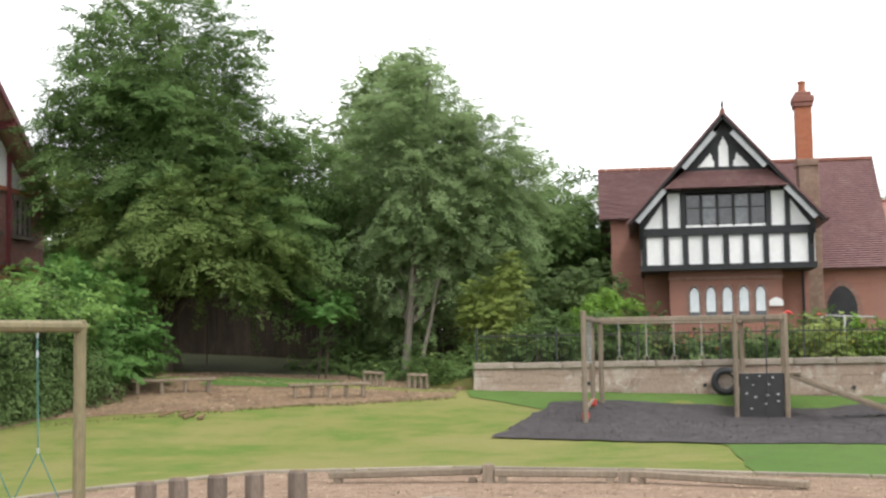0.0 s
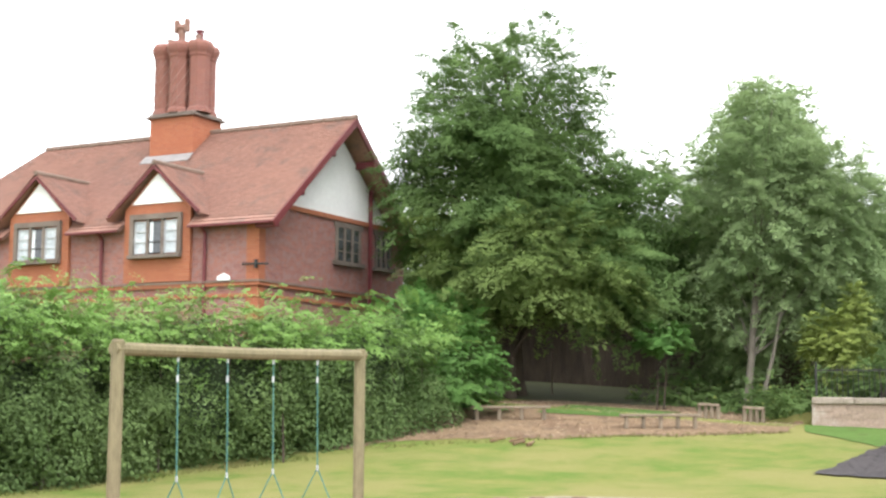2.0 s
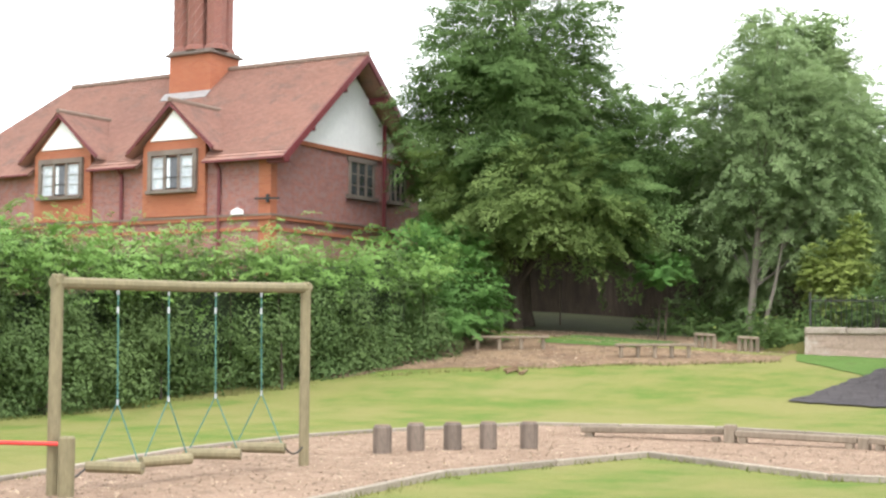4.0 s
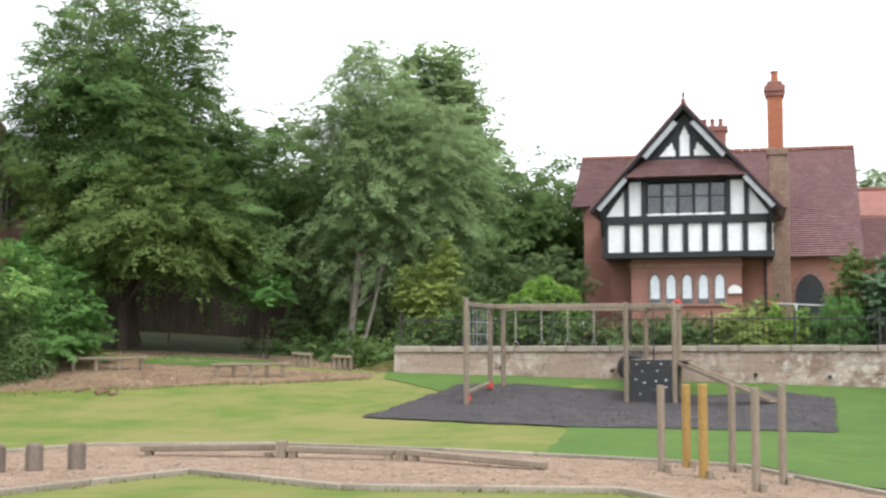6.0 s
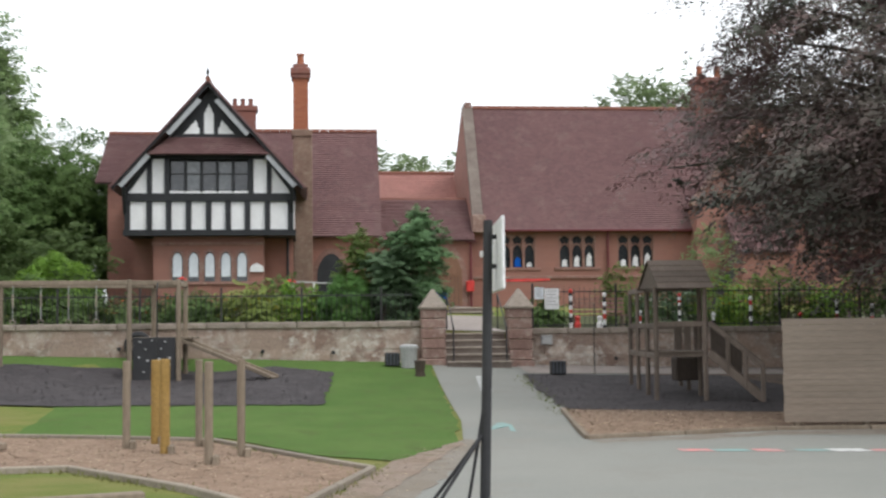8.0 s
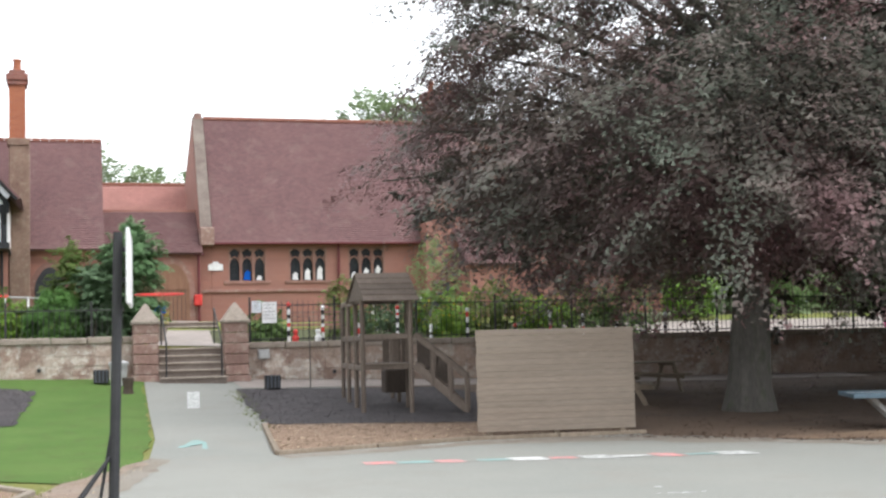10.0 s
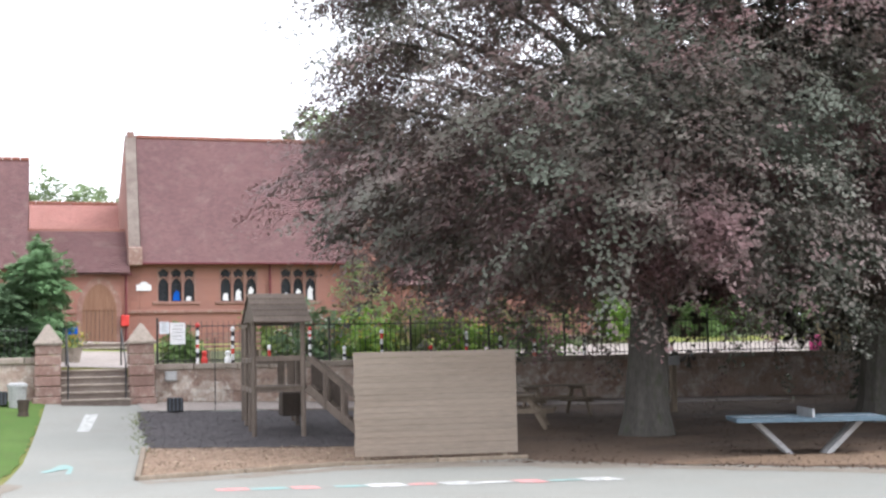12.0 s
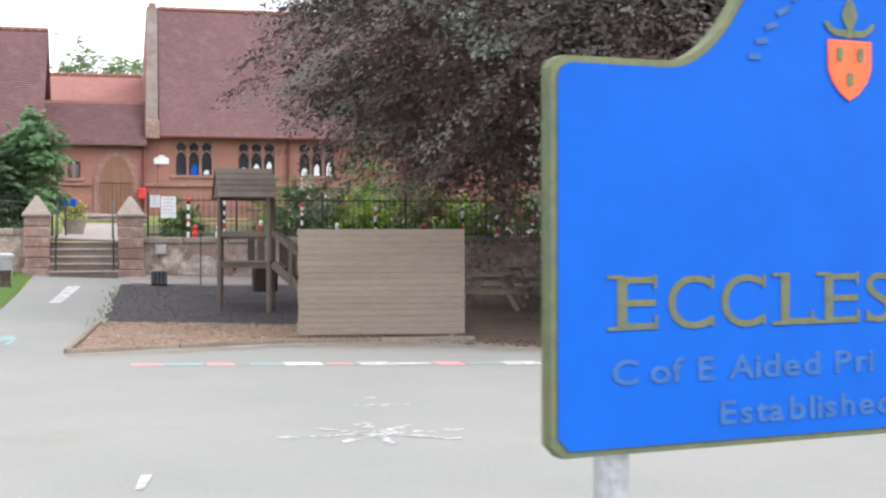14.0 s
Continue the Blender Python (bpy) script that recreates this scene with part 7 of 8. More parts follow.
# ---- table tennis, picnic tables ----
def tennis_table():
    c, ax = Vector((24.85, 20.35, 0)), Vector((0.928, -0.37, 0)).normalized()
    ay = Vector((-ax.y, ax.x, 0))
    z = ground(c.x, c.y)
    t = thing("tennis_table", (c.x, c.y, z), "concrete outdoor table tennis table with faded blue top", "table tennis table")
    m = Matrix.Translation((c.x, c.y, 0)) @ Matrix(((ax.x, ay.x, 0, 0), (ax.y, ay.y, 0, 0), (0, 0, 1, 0), (0, 0, 0, 1)))

    def put(name, lo, hi, material, label="", bev=0.01):
        bm = bm_new()
        box(bm, lo, hi, bev)
        bmesh.ops.transform(bm, matrix=m, verts=bm.verts[:])
        return part(name, bm, M[material], t, label)

    put("tabletop", (-1.2, -0.65, 0.46), (1.2, 0.65, 0.52), "tt_blue", "faded blue table top")
    for lo, hi in (((-1.2, -0.66, 0.455), (1.2, -0.645, 0.525)), ((-1.2, 0.645, 0.455), (1.2, 0.66, 0.525)), ((-1.21, -0.66, 0.455), (-1.195, 0.66, 0.525)), ((1.195, -0.66, 0.455), (1.21, 0.66, 0.525))):
        put("edge_band", lo, hi, "tt_blue", bev=0.003)
    put("centre_line", (-1.19, -0.012, 0.521), (1.19, 0.012, 0.524), "white_paint", bev=0)
    put("net_plate", (-0.015, -0.68, 0.52), (0.015, 0.68, 0.66), "steel", "perforated metal net", 0.004)
    for s in (-1, 1):
        for yy in (-0.14, 0.14):
            bm = bm_new()
            beam(bm, (s * 0.86, yy, 0.47), (s * 0.26, yy, -0.12), 0.22, 0.08, 0.01)
            bmesh.ops.transform(bm, matrix=m, verts=bm.verts[:])
            part("leg", bm, M["concrete"], t, "slanting pale concrete leg")


tennis_table()


def picnic_table(x, y, rot):
    z = ground(x, y)
    t = thing("picnic_table", (x, y, z), "brown timber picnic table with attached benches, top paled for sky reflection", "picnic table", "picnic tables")
    m = Matrix.Translation((x, y, z)) @ Matrix.Rotation(rot, 4, "Z")

    def bar(name, p0, p1, w, h):
        bm = bm_new()
        beam(bm, p0, p1, w, h, 0.008)
        bmesh.ops.transform(bm, matrix=m, verts=bm.verts[:])
        # paler timber on the top planks paints in their sky reflection
        part(name, bm, M["timber_pale" if name == "top_plank" else "timber"], t)

    for k in range(5):
        bar("top_plank", (-0.85, -0.3 + k * 0.15, 0.72), (0.85, -0.3 + k * 0.15, 0.72), 0.14, 0.04)
    for yy in (-0.72, -0.58, 0.58, 0.72):
        bar("bench_plank", (-0.85, yy, 0.43), (0.85, yy, 0.43), 0.13, 0.04)
    for xx in (-0.6, 0.6):
        bar("crossbar", (xx, -0.8, 0.38), (xx, 0.8, 0.38), 0.05, 0.1)
        bar("crossbar", (xx, -0.36, 0.67), (xx, 0.36, 0.67), 0.05, 0.08)
        for s in (-1, 1):
            bar("leg", (xx + 0.05, s * 0.25, 0.68), (xx + 0.05, s * 0.62, 0.0), 0.05, 0.1)


picnic_table(22.5, 27.6, 1.15)
picnic_table(24.55, 30.6, 0.08)


# ---- small things by the wall ----
def litter_bin(x, y):
    z = ground(x, y)
    t = thing("litter_bin", (x, y, z), "grey round litter bin by the wall", "bin")
    bm = bm_new()
    tube(bm, [(x, y, z + 0.01), (x, y, z + 0.5)], [0.19, 0.22], 14)
    part("body", bm, M["grey_plastic"], t)
    bm = bm_new()
    tube(bm, [(x, y, z + 0.49), (x, y, z + 0.56), (x, y, z + 0.6)], [0.24, 0.24, 0.15], 14)
    part("lid", bm, M["concrete"], t, "pale bin lid")
    return t


litter_bin(12.45, 34.3)


def crate(x, y, s=0.3):
    z = ground(x, y)
    t = thing("crate", (x, y, z), "black plastic crate on the ground", "crate", "crates")
    bm = bm_new()
    box(bm, (x - s * 0.6, y - s * 0.5, z + 0.03), (x + s * 0.6, y + s * 0.5, z + 0.36), 0.02)
    part("body", bm, M["black_plastic"], t)
    for k in range(4):
        bm = bm_new()
        xx = x - s * 0.45 + k * s * 0.3
        box(bm, (xx - 0.012, y - s * 0.5 - 0.015, z + 0.06), (xx + 0.012, y - s * 0.5, z + 0.34))
        part("rib", bm, M["blue_plastic"], t)


crate(12.05, 34.55)
crate(16.0, 33.2)
t = thing("tree_stump", G(12.58, 32.6), "small dark tree stump on the turf", "stump")
bm = bm_new()
tube(bm, [G(12.58, 32.6, -0.05), G(12.58, 32.6, 0.12), G(12.58, 32.6, 0.36), G(12.58, 32.6, 0.38)], [0.15, 0.11, 0.14, 0.13], 12)
part("body", bm, M["trunk_brown"], t)
t = thing("wall_box", (16.15, 35.5, 1.25), "small pale grey meter box on the wall", "box")
bm = bm_new()
box(bm, (16.0, 35.46, 1.15), (16.3, 35.565, 1.4), 0.015)
part("body", bm, M["grey_plastic"], t)
bm = bm_new()
box(bm, (16.04, 35.45, 1.18), (16.26, 35.462, 1.36), 0.004)
part("door", bm, M["concrete"], t)
for x in (2.3, 5.2, 8.8, 10.6, 18.0, 21.5):
    zz = ground(x, 35.6) + 0.22
    t = thing("weep_pipe", (x, 35.55, zz), "dark round drain outlet in the wall", "pipe", "weep pipes")
    bm = bm_new()
    tube(bm, [(x, 35.52, zz), (x, 35.7, zz)], 0.05, 10)
    part("pipe", bm, M["black_plastic"], t)
t = thing("sign_post", G(27.75, 30.7), "short timber post with a small pale panel", "post")
bm = bm_new()
box(bm, (27.69, 30.64, ground(27.75, 30.7) - 0.1), (27.81, 30.76, 1.45), 0.01)
part("post", bm, M["timber"], t)
bm = bm_new()
box(bm, (27.6, 30.6, 1.3), (27.9, 30.64, 1.52), 0.008)
part("panel", bm, M["grey_plastic"], t)
t = thing("thin_pole", G(17.0, 33.6), "thin dark metal pole by the wall", "pole")
bm = bm_new()
tube(bm, [G(17.0, 33.6, -0.05), G(17.0, 33.6, 1.75)], 0.014, 6)
part("pole", bm, M["iron"], t)

t = thing("yellow_barrier", G(28.95, 22.8), "low yellow metal barrier on the bare soil", "barrier")
for x in (28.37, 28.55, 29.75):
    bm = bm_new()
    tube(bm, [G(x, 22.8, -0.1), G(x, 22.8, 0.66)], 0.03, 8)
    part("post", bm, M["yellow_paint"], t)
bm = bm_new()
tube(bm, [G(28.37, 22.8, 0.66), G(29.75, 22.8, 0.66)], 0.03, 8)
part("rail", bm, M["yellow_paint"], t)

# gate hand rails
for x in (13.62, 14.98):
    t = thing("gate_rail", (x, 34.7, ground(x, 34.7)), "black metal stair rail at the gate steps", "handrail", "stair rails")
    bm = bm_new()
    tube(bm, [(x, 34.72, ground(x, 34.7)), (x, 34.72, 1.62), (x, 36.3, 2.5), (x, 36.3, 1.58)], 0.022, 8)
    part("rail", bm, M["iron"], t)

# painted stakes along the railing
def painted_stake(x, hgt, seed):
    rng = random.Random(seed)
    y, z = 35.72, 1.58
    t = thing("painted_stake", (x, y, z), "wooden stake painted in white, black and red bands", "stake", "painted stakes")
    k, zz = 0, z
    while zz < z + hgt:
        d = rng.uniform(0.07, 0.16)
        bm = bm_new()
        tube(bm, [(x, y, zz), (x, y, min(zz + d, z + hgt))], 0.042, 8)
        part("band", bm, M[("white_paint", "black_plastic", "white_paint", "red_plastic", "white_paint", "black_plastic")[(k + seed) % 6]], t)
        zz += d
        k += 1
    bm = bm_new()
    tube(bm, [(x, y, z + hgt - 0.02), (x, y, z + hgt + 0.03), (x, y, z + hgt + 0.09)], [0.045, 0.06, 0.02], 8)
    part("tip", bm, M["white_paint" if seed % 3 else "red_plastic"], t)


for i, (x, hh) in enumerate(((16.85, 0.95), (17.75, 0.85), (18.7, 0.36), (19.78, 0.82), (20.7, 0.3), (21.73, 0.72), (23.1, 0.28), (24.12, 0.62), (25.1, 0.5), (26.1, 0.4), (27.6, 0.5), (29.2, 0.3))):
    painted_stake(x, hh, i)
for i, x in enumerate((17.02, 17.62)):
    t = thing("stake_ball", (x, 35.7, 1.58), "small red and white painted figure-like block on the wall", "ornament", "wall ornaments")
    bm = bm_new()
    tube(bm, [(x, 35.7, 1.575), (x, 35.7, 1.68), (x, 35.7, 1.76), (x, 35.7, 1.86), (x, 35.7, 1.9)], [0.08, 0.09, 0.05, 0.075, 0.03], 10)
    part("body", bm, M["red_plastic" if i % 2 == 0 else "white_paint"], t)
for x0, x1, z0, z1, m_ in ((15.9, 16.15, 2.35, 2.66, "curtain"), (16.17, 16.55, 2.08, 2.63, "white_paint")):
    t = thing("notice", (x0, 35.8, z0), "white paper notice fixed to the railing", "notice", "notices")
    bm = bm_new()
    box(bm, (x0, 35.805, z0), (x1, 35.82, z1))
    part("sheet", bm, M[m_], t)
    for k in range(5):
        zz = z1 - (z1 - z0) * (k + 0.8) / 6.2
        bm = bm_new()
        box(bm, (x0 + 0.05, 35.8, zz - 0.008), (x1 - 0.05 - 0.04 * (k % 2), 35.804, zz + 0.008))
        part("text_bar", bm, M["grey_plastic"], t)


# ---- trim trail benches at the back ----
def trail_bench(p, q, n, top=0.34):
    t = thing("trail_beam", G(*p), "low timber balance bench on short round legs", "balance beam", "trail benches")
    bm = bm_new()
    beam(bm, G(*p, top), G(*q, top), 0.18, 0.07, 0.012)
    part("plank", bm, M["timber"], t)
    for k in range(n):
        u = 0.08 + 0.84 * k / (n - 1)
        x, y = p[0] + (q[0] - p[0]) * u, p[1] + (q[1] - p[1]) * u
        bm = bm_new()
        tube(bm, [G(x, y, -0.1), G(x, y, top - 0.03)], 0.055, 8)
        part("leg", bm, M["timber"], t)


trail_bench((-8.8, 33.0), (-6.9, 33.8), 4)
trail_bench((-4.9, 33.3), (-3.05, 34.1), 5)
trail_bench((-3.55, 35.75), (-3.0, 35.85), 4, 0.36)
trail_bench((-2.35, 35.6), (-1.82, 35.7), 4, 0.36)
rngl = random.Random(9)
for k in range(7):
    x, y = -6.6 + rngl.uniform(-0.7, 0.7), 30.4 + rngl.uniform(-0.4, 0.5)
    an = rngl.uniform(0, 3)
    t = thing("branch_piece", G(x, y), "short broken branch on the bark mulch", "branch", "branches")
    bm = bm_new()
    tube(bm, [G(x, y, 0.05), (x + 0.35 * math.cos(an), y + 0.35 * math.sin(an), ground(x, y) + 0.12)], [0.04, 0.025], 7)
    part("wood", bm, M["bark"], t)


# ---- low rail beside the inner lawn ----
def lawn_rail():
    t = thing("lawn_rail", G(8.4, 10.4), "low squared timber rail on posts", "rail")
    bm = bm_new()
    beam(bm, (8.75, 10.15, 0.5), (7.3, 9.6, 0.5), 0.1, 0.09, 0.012)
    part("rail", bm, M["timber"], t)
    for x, y in ((8.62, 10.1), (7.45, 9.66)):
        bm = bm_new()
        box(bm, (x - 0.05, y - 0.05, -0.15), (x + 0.05, y + 0.05, 0.46), 0.01)
        part("post", bm, M["timber"], t)


lawn_rail()


# ---- school sign ----
def text_mesh(name, body, size, material, parent, m, label="", thin=0.0):
    cu = bpy.data.curves.new(name, "FONT")
    cu.body, cu.size, cu.extrude, cu.offset = body, size, 0.0008, size * 0.018 - thin
    tmp = bpy.data.objects.new(name, cu)
    me = bpy.data.meshes.new_from_object(tmp)
    bpy.data.objects.remove(tmp)
    bpy.data.curves.remove(cu)
    me.transform(Matrix.Translation(-world_of(parent)) @ m)
    me.materials.clear()
    me.materials.append(material)
    ob = new(name, me)
    ob.parent = parent
    return tagged(ob, label)


def letter_width(ch, size):
    wide = {" ": 0.3, "i": 0.24, "l": 0.24, "f": 0.34, "t": 0.36, "r": 0.4, "s": 0.47, "L": 0.5, "E": 0.6, "C": 0.68, "S": 0.58, "A": 0.68, "P": 0.62}
    return wide.get(ch, 0.58) * size * 0.98


def school_sign():
    o, an = Vector((15.2, 2.7, 0)), radians(10)
    z = ground(15.7, 2.8)
    t = thing("school_sign", (15.7, 2.8, z), "royal blue shaped school sign with gold border on grey posts", "sign")
    m = Matrix.Translation(o) @ Matrix.Rotation(an, 4, "Z")
    W = 1.17

    def outline(ins):
        right = []
        for k in range(9):
            u = k / 8
            right.append((0.2 + ins * 0.5 + 0.16 * u, 1.88 - ins + 0.13 * u ** 2.2))
        left = [(ins, 1.282 + ins), (ins, 1.86 - ins), (ins + 0.006, 1.872 - ins), (ins + 0.02, 1.879 - ins)] + right
        left += [(0.4, 2.07 - ins), (0.48, 2.125 - ins), (0.56, 2.14 - ins)]
        half = left[::-1]
        pts = [(ins + 0.02, 1.262 + ins), (W - ins - 0.02, 1.262 + ins)]
        pts += [(W - x, zz) for x, zz in left]
        pts += half
        return pts

    bm = bm_new()
    prism_xz(bm, outline(0.0), 0.0, 0.03)
    bmesh.ops.transform(bm, matrix=m, verts=bm.verts[:])
    brd = part("board", bm, M["sign_gold"], t, "gold painted board edge")
    bm = bm_new()
    prism_xz(bm, outline(0.011), -0.003, 0.0)
    bmesh.ops.transform(bm, matrix=m, verts=bm.verts[:])
    part("face", bm, M["sign_blue"], brd, "royal blue enamel face")
    up = Matrix.Rotation(radians(90), 4, "X")
    for ch, u, sx in (("E", 0.1, 1.55), ("C", 0.202, 1.1), ("C", 0.304, 1.1), ("L", 0.416, 1.5), ("E", 0.506, 1.55), ("S", 0.604, 1.2)):
        text_mesh("letter", ch, 0.122, M["sign_letter"], brd, m @ Matrix.Translation((u, -0.004, 1.456)) @ up @ Matrix.Diagonal((sx, 1, 1, 1)), thin=0.0025)
        # small serifs at the ends of the stems
        for dx, dz, w_, h_ in {"E": ((-0.004, 0.0, 0.03, 0.006), (-0.004, 0.08, 0.03, 0.006), (0.083, 0.0, 0.005, 0.022), (0.081, 0.064, 0.005, 0.022)), "L": ((-0.004, 0.0, 0.03, 0.006), (-0.004, 0.08, 0.034, 0.006), (0.075, 0.0, 0.005, 0.022)), "C": ((0.088, 0.062, 0.005, 0.022), (0.088, 0.002, 0.005, 0.016)), "S": ((0.006, 0.0, 0.005, 0.02), (0.056, 0.064, 0.005, 0.02))}[ch]:
            bm = bm_new()
            box(bm, (u + dx, -0.0056, 1.456 + dz), (u + dx + w_, -0.0042, 1.456 + dz + h_))
            bmesh.ops.transform(bm, matrix=m, verts=bm.verts[:])
            part("letter_serif", bm, M["sign_letter"], brd)
    for txt, u, zz, size, sx in (("C of E Aided Pri", 0.103, 1.372, 0.054, 1.36), ("Established", 0.305, 1.299, 0.054, 1.32)):
        for ch in txt:
            wd = letter_width(ch, size) * sx
            if ch != " ":
                text_mesh("letter", ch, size, M["sign_faded"], brd, m @ Matrix.Translation((u, -0.004, zz)) @ up @ Matrix.Diagonal((sx, 1, 1, 1)))
            u += wd
    bm = bm_new()
    prism_xz(bm, [(0.526, 1.932), (0.526, 1.885), (0.535, 1.862), (0.552, 1.843), (0.572, 1.83), (0.592, 1.843), (0.609, 1.862), (0.618, 1.885), (0.618, 1.932)], -0.0065, -0.004)
    bmesh.ops.transform(bm, matrix=m, verts=bm.verts[:])
    sh = part("crest", bm, M["sign_orange"], brd, "orange shield crest")
    for u, zz in ((0.55, 1.908), (0.594, 1.908), (0.572, 1.866)):
        bm = bm_new()
        prism_xz(bm, [(u + 0.009 * math.cos(k * math.pi / 4) * (1.0 if k % 2 else 0.75), zz + 0.013 * math.sin(k * math.pi / 4)) for k in range(8)], -0.0085, -0.0067)
        bmesh.ops.transform(bm, matrix=m, verts=bm.verts[:])
        part("crest_mark", bm, M["sign_gold"], sh)
    # mitre-like ornament over the shield: a leaf-shaped top and two curled arms
    shapes = [[(0.565, 1.936), (0.579, 1.936), (0.578, 1.952), (0.589, 1.972), (0.583, 1.992), (0.572, 2.003), (0.561, 1.992), (0.555, 1.972), (0.566, 1.952)]]
    for sx in (-1, 1):
        shapes.append([(0.572 + sx * a_, z_) for a_, z_ in ((0.008, 1.938), (0.03, 1.938), (0.046, 1.948), (0.055, 1.96), (0.048, 1.963), (0.036, 1.952), (0.022, 1.949), (0.008, 1.95))])
    for poly in shapes:
        bm = bm_new()
        prism_xz(bm, poly, -0.006, -0.004)
        bmesh.ops.transform(bm, matrix=m, verts=bm.verts[:])
        part("crest_ornament", bm, M["sign_gold"], brd)
    for k in range(5):
        u, zz = 0.375 + 0.012 * k + 0.0025 * k * k, 1.895 + 0.024 * k
        bm = bm_new()
        beam(bm, (u - 0.012, -0.0048, zz), (u + 0.012, -0.0048, zz + 0.004 * k), 0.0012, 0.01)
        bmesh.ops.transform(bm, matrix=m, verts=bm.verts[:])
        part("text_bar", bm, M["sign_faded"], brd, "small unreadable faded gold letter")
    for u in (0.14, W - 0.14):
        bm = bm_new()
        tube(bm, [m @ Vector((u, 0.055, z - 0.1)), m @ Vector((u, 0.055, 1.85))], 0.028, 12)
        p = part("post", bm, M["steel"], t, "galvanised steel post")
        for zz in (1.36, 1.75):
            bm = bm_new()
            box(bm, (u - 0.045, 0.028, zz - 0.015), (u + 0.045, 0.056, zz + 0.015))
            bmesh.ops.transform(bm, matrix=m, verts=bm.verts[:])
            part("clip", bm, M["steel"], p)


school_sign()

# ---- garden and terrace furniture ----
t = thing("garden_bench", G(18.2, 38.5), "dark red slatted garden bench behind the railing", "bench")
zb = ground(18.2, 38.5)
for k in range(4):
    bm = bm_new()
    box(bm, (17.4, 38.75, zb + 0.5 + k * 0.12), (19.0, 38.78, zb + 0.58 + k * 0.12))
    part("back_slat", bm, M["redstone"], t)
for k in range(3):
    bm = bm_new()
    box(bm, (17.4, 38.3 + k * 0.15, zb + 0.42), (19.0, 38.42 + k * 0.15, zb + 0.45))
    part("seat_slat", bm, M["redstone"], t)
for xx in (17.5, 18.9):
    bm = bm_new()
    box(bm, (xx - 0.03, 38.3, zb - 0.02), (xx + 0.03, 38.75, zb + 0.42))
    part("leg", bm, M["timber"], t)
t = thing("handrail", G(10.3, 47), "red and white banded handrail by the house door", "handrail")
zb = ground(10.3, 46)
bm = bm_new()
tube(bm, [(9.4, 46.0, zb + 0.95), (11.2, 46.0, zb + 0.85)], 0.03, 7)
part("rail", bm, M["grey_plastic"], t)
for xx in (9.5, 10.2):
    bm = bm_new()
    tube(bm, [(xx, 46.0, ground(xx, 46) - 0.1), (xx, 46.0, zb + 0.92)], 0.035, 7)
    part("post", bm, M["white_paint"], t)
bm = bm_new()
tube(bm, [(9.3, 46.0, zb + 0.98), (9.6, 46.0, zb + 0.94)], 0.04, 7)
part("red_end", bm, M["red_plastic"], t)
t = thing("play_bag", G(36.5, 38.0), "bright pink soft bag standing on the terrace", "bag")
bm = bm_new()
zb = ground(36.5, 38)
box(bm, (36.3, 37.9, zb + 0.03), (36.7, 38.1, zb + 0.6), 0.06)
part("body", bm, M["pink"], t)
t = thing("storage_cabinet", G(37.3, 38.2), "grey-green metal storage cabinet on the terrace", "cabinet")
bm = bm_new()
box(bm, (36.85, 38.0, zb + 0.02), (37.85, 38.5, zb + 1.0), 0.02)
part("body", bm, M["timber_green"], t)
bm = bm_new()
box(bm, (36.82, 37.97, zb + 1.0), (37.88, 38.53, zb + 1.04), 0.01)
part("top", bm, M["grey_plastic"], t)
t = thing("info_board", G(13.75, 40), "small blue board on a thin post", "sign")
zb = ground(13.75, 40)
bm = bm_new()
tube(bm, [(13.75, 40, zb - 0.05), (13.75, 40, zb + 0.9)], 0.025, 7)
part("post", bm, M["iron"], t)
bm = bm_new()
box(bm, (13.5, 39.96, zb + 0.85), (14.05, 40.0, zb + 1.05), 0.01)
part("panel", bm, M["sign_blue"], t)
t = thing("flower_pot", G(13.95, 42.5), "grey stone planter with orange and yellow flowers", "planter")
zb = ground(13.95, 42.5)
bm = bm_new()
tube(bm, [(13.95, 42.5, zb - 0.02), (13.95, 42.5, zb + 0.4), (13.95, 42.5, zb + 0.45)], [0.25, 0.36, 0.38], 12)
part("pot", bm, M["coping"], t)
rg = np.random.default_rng(31)
leaves("foliage", rg, np.array([13.95, 42.5, zb + 0.65]) + rg.normal(size=(500, 3)) * np.array([0.2, 0.2, 0.16]), 0.09, M["leaf_hedge"], t)
leaves("blossom", rg, np.array([13.95, 42.5, zb + 0.75]) + rg.normal(size=(160, 3)) * np.array([0.2, 0.2, 0.16]), 0.08, M["flower_yellow"], t, 0.8, 0.9)
# dark fence in the trees
t = thing("board_fence", (-9, 46.8, ground(-9, 46.8)), "dark brown board fence in the shade of trees", "fence", kind="structure")
for k in range(75):
    x = -17 + k * 0.2
    bm = bm_new()
    zz = ground(x, 46.8)
    box(bm, (x, 46.8, zz - 0.1), (x + 0.19, 46.83, zz + 2.3 + 0.02 * math.sin(k * 3.1)))
    part("board", bm, M["trunk_brown"], t)
t = thing("path_post", G(-9.3, 40.5), "thin grey-brown post in front of the trees", "post")
bm = bm_new()
tube(bm, [G(-9.3, 40.5, -0.1), G(-9.3, 40.5, 1.35)], 0.03, 7)
part("post", bm, M["timber_dark"], t)


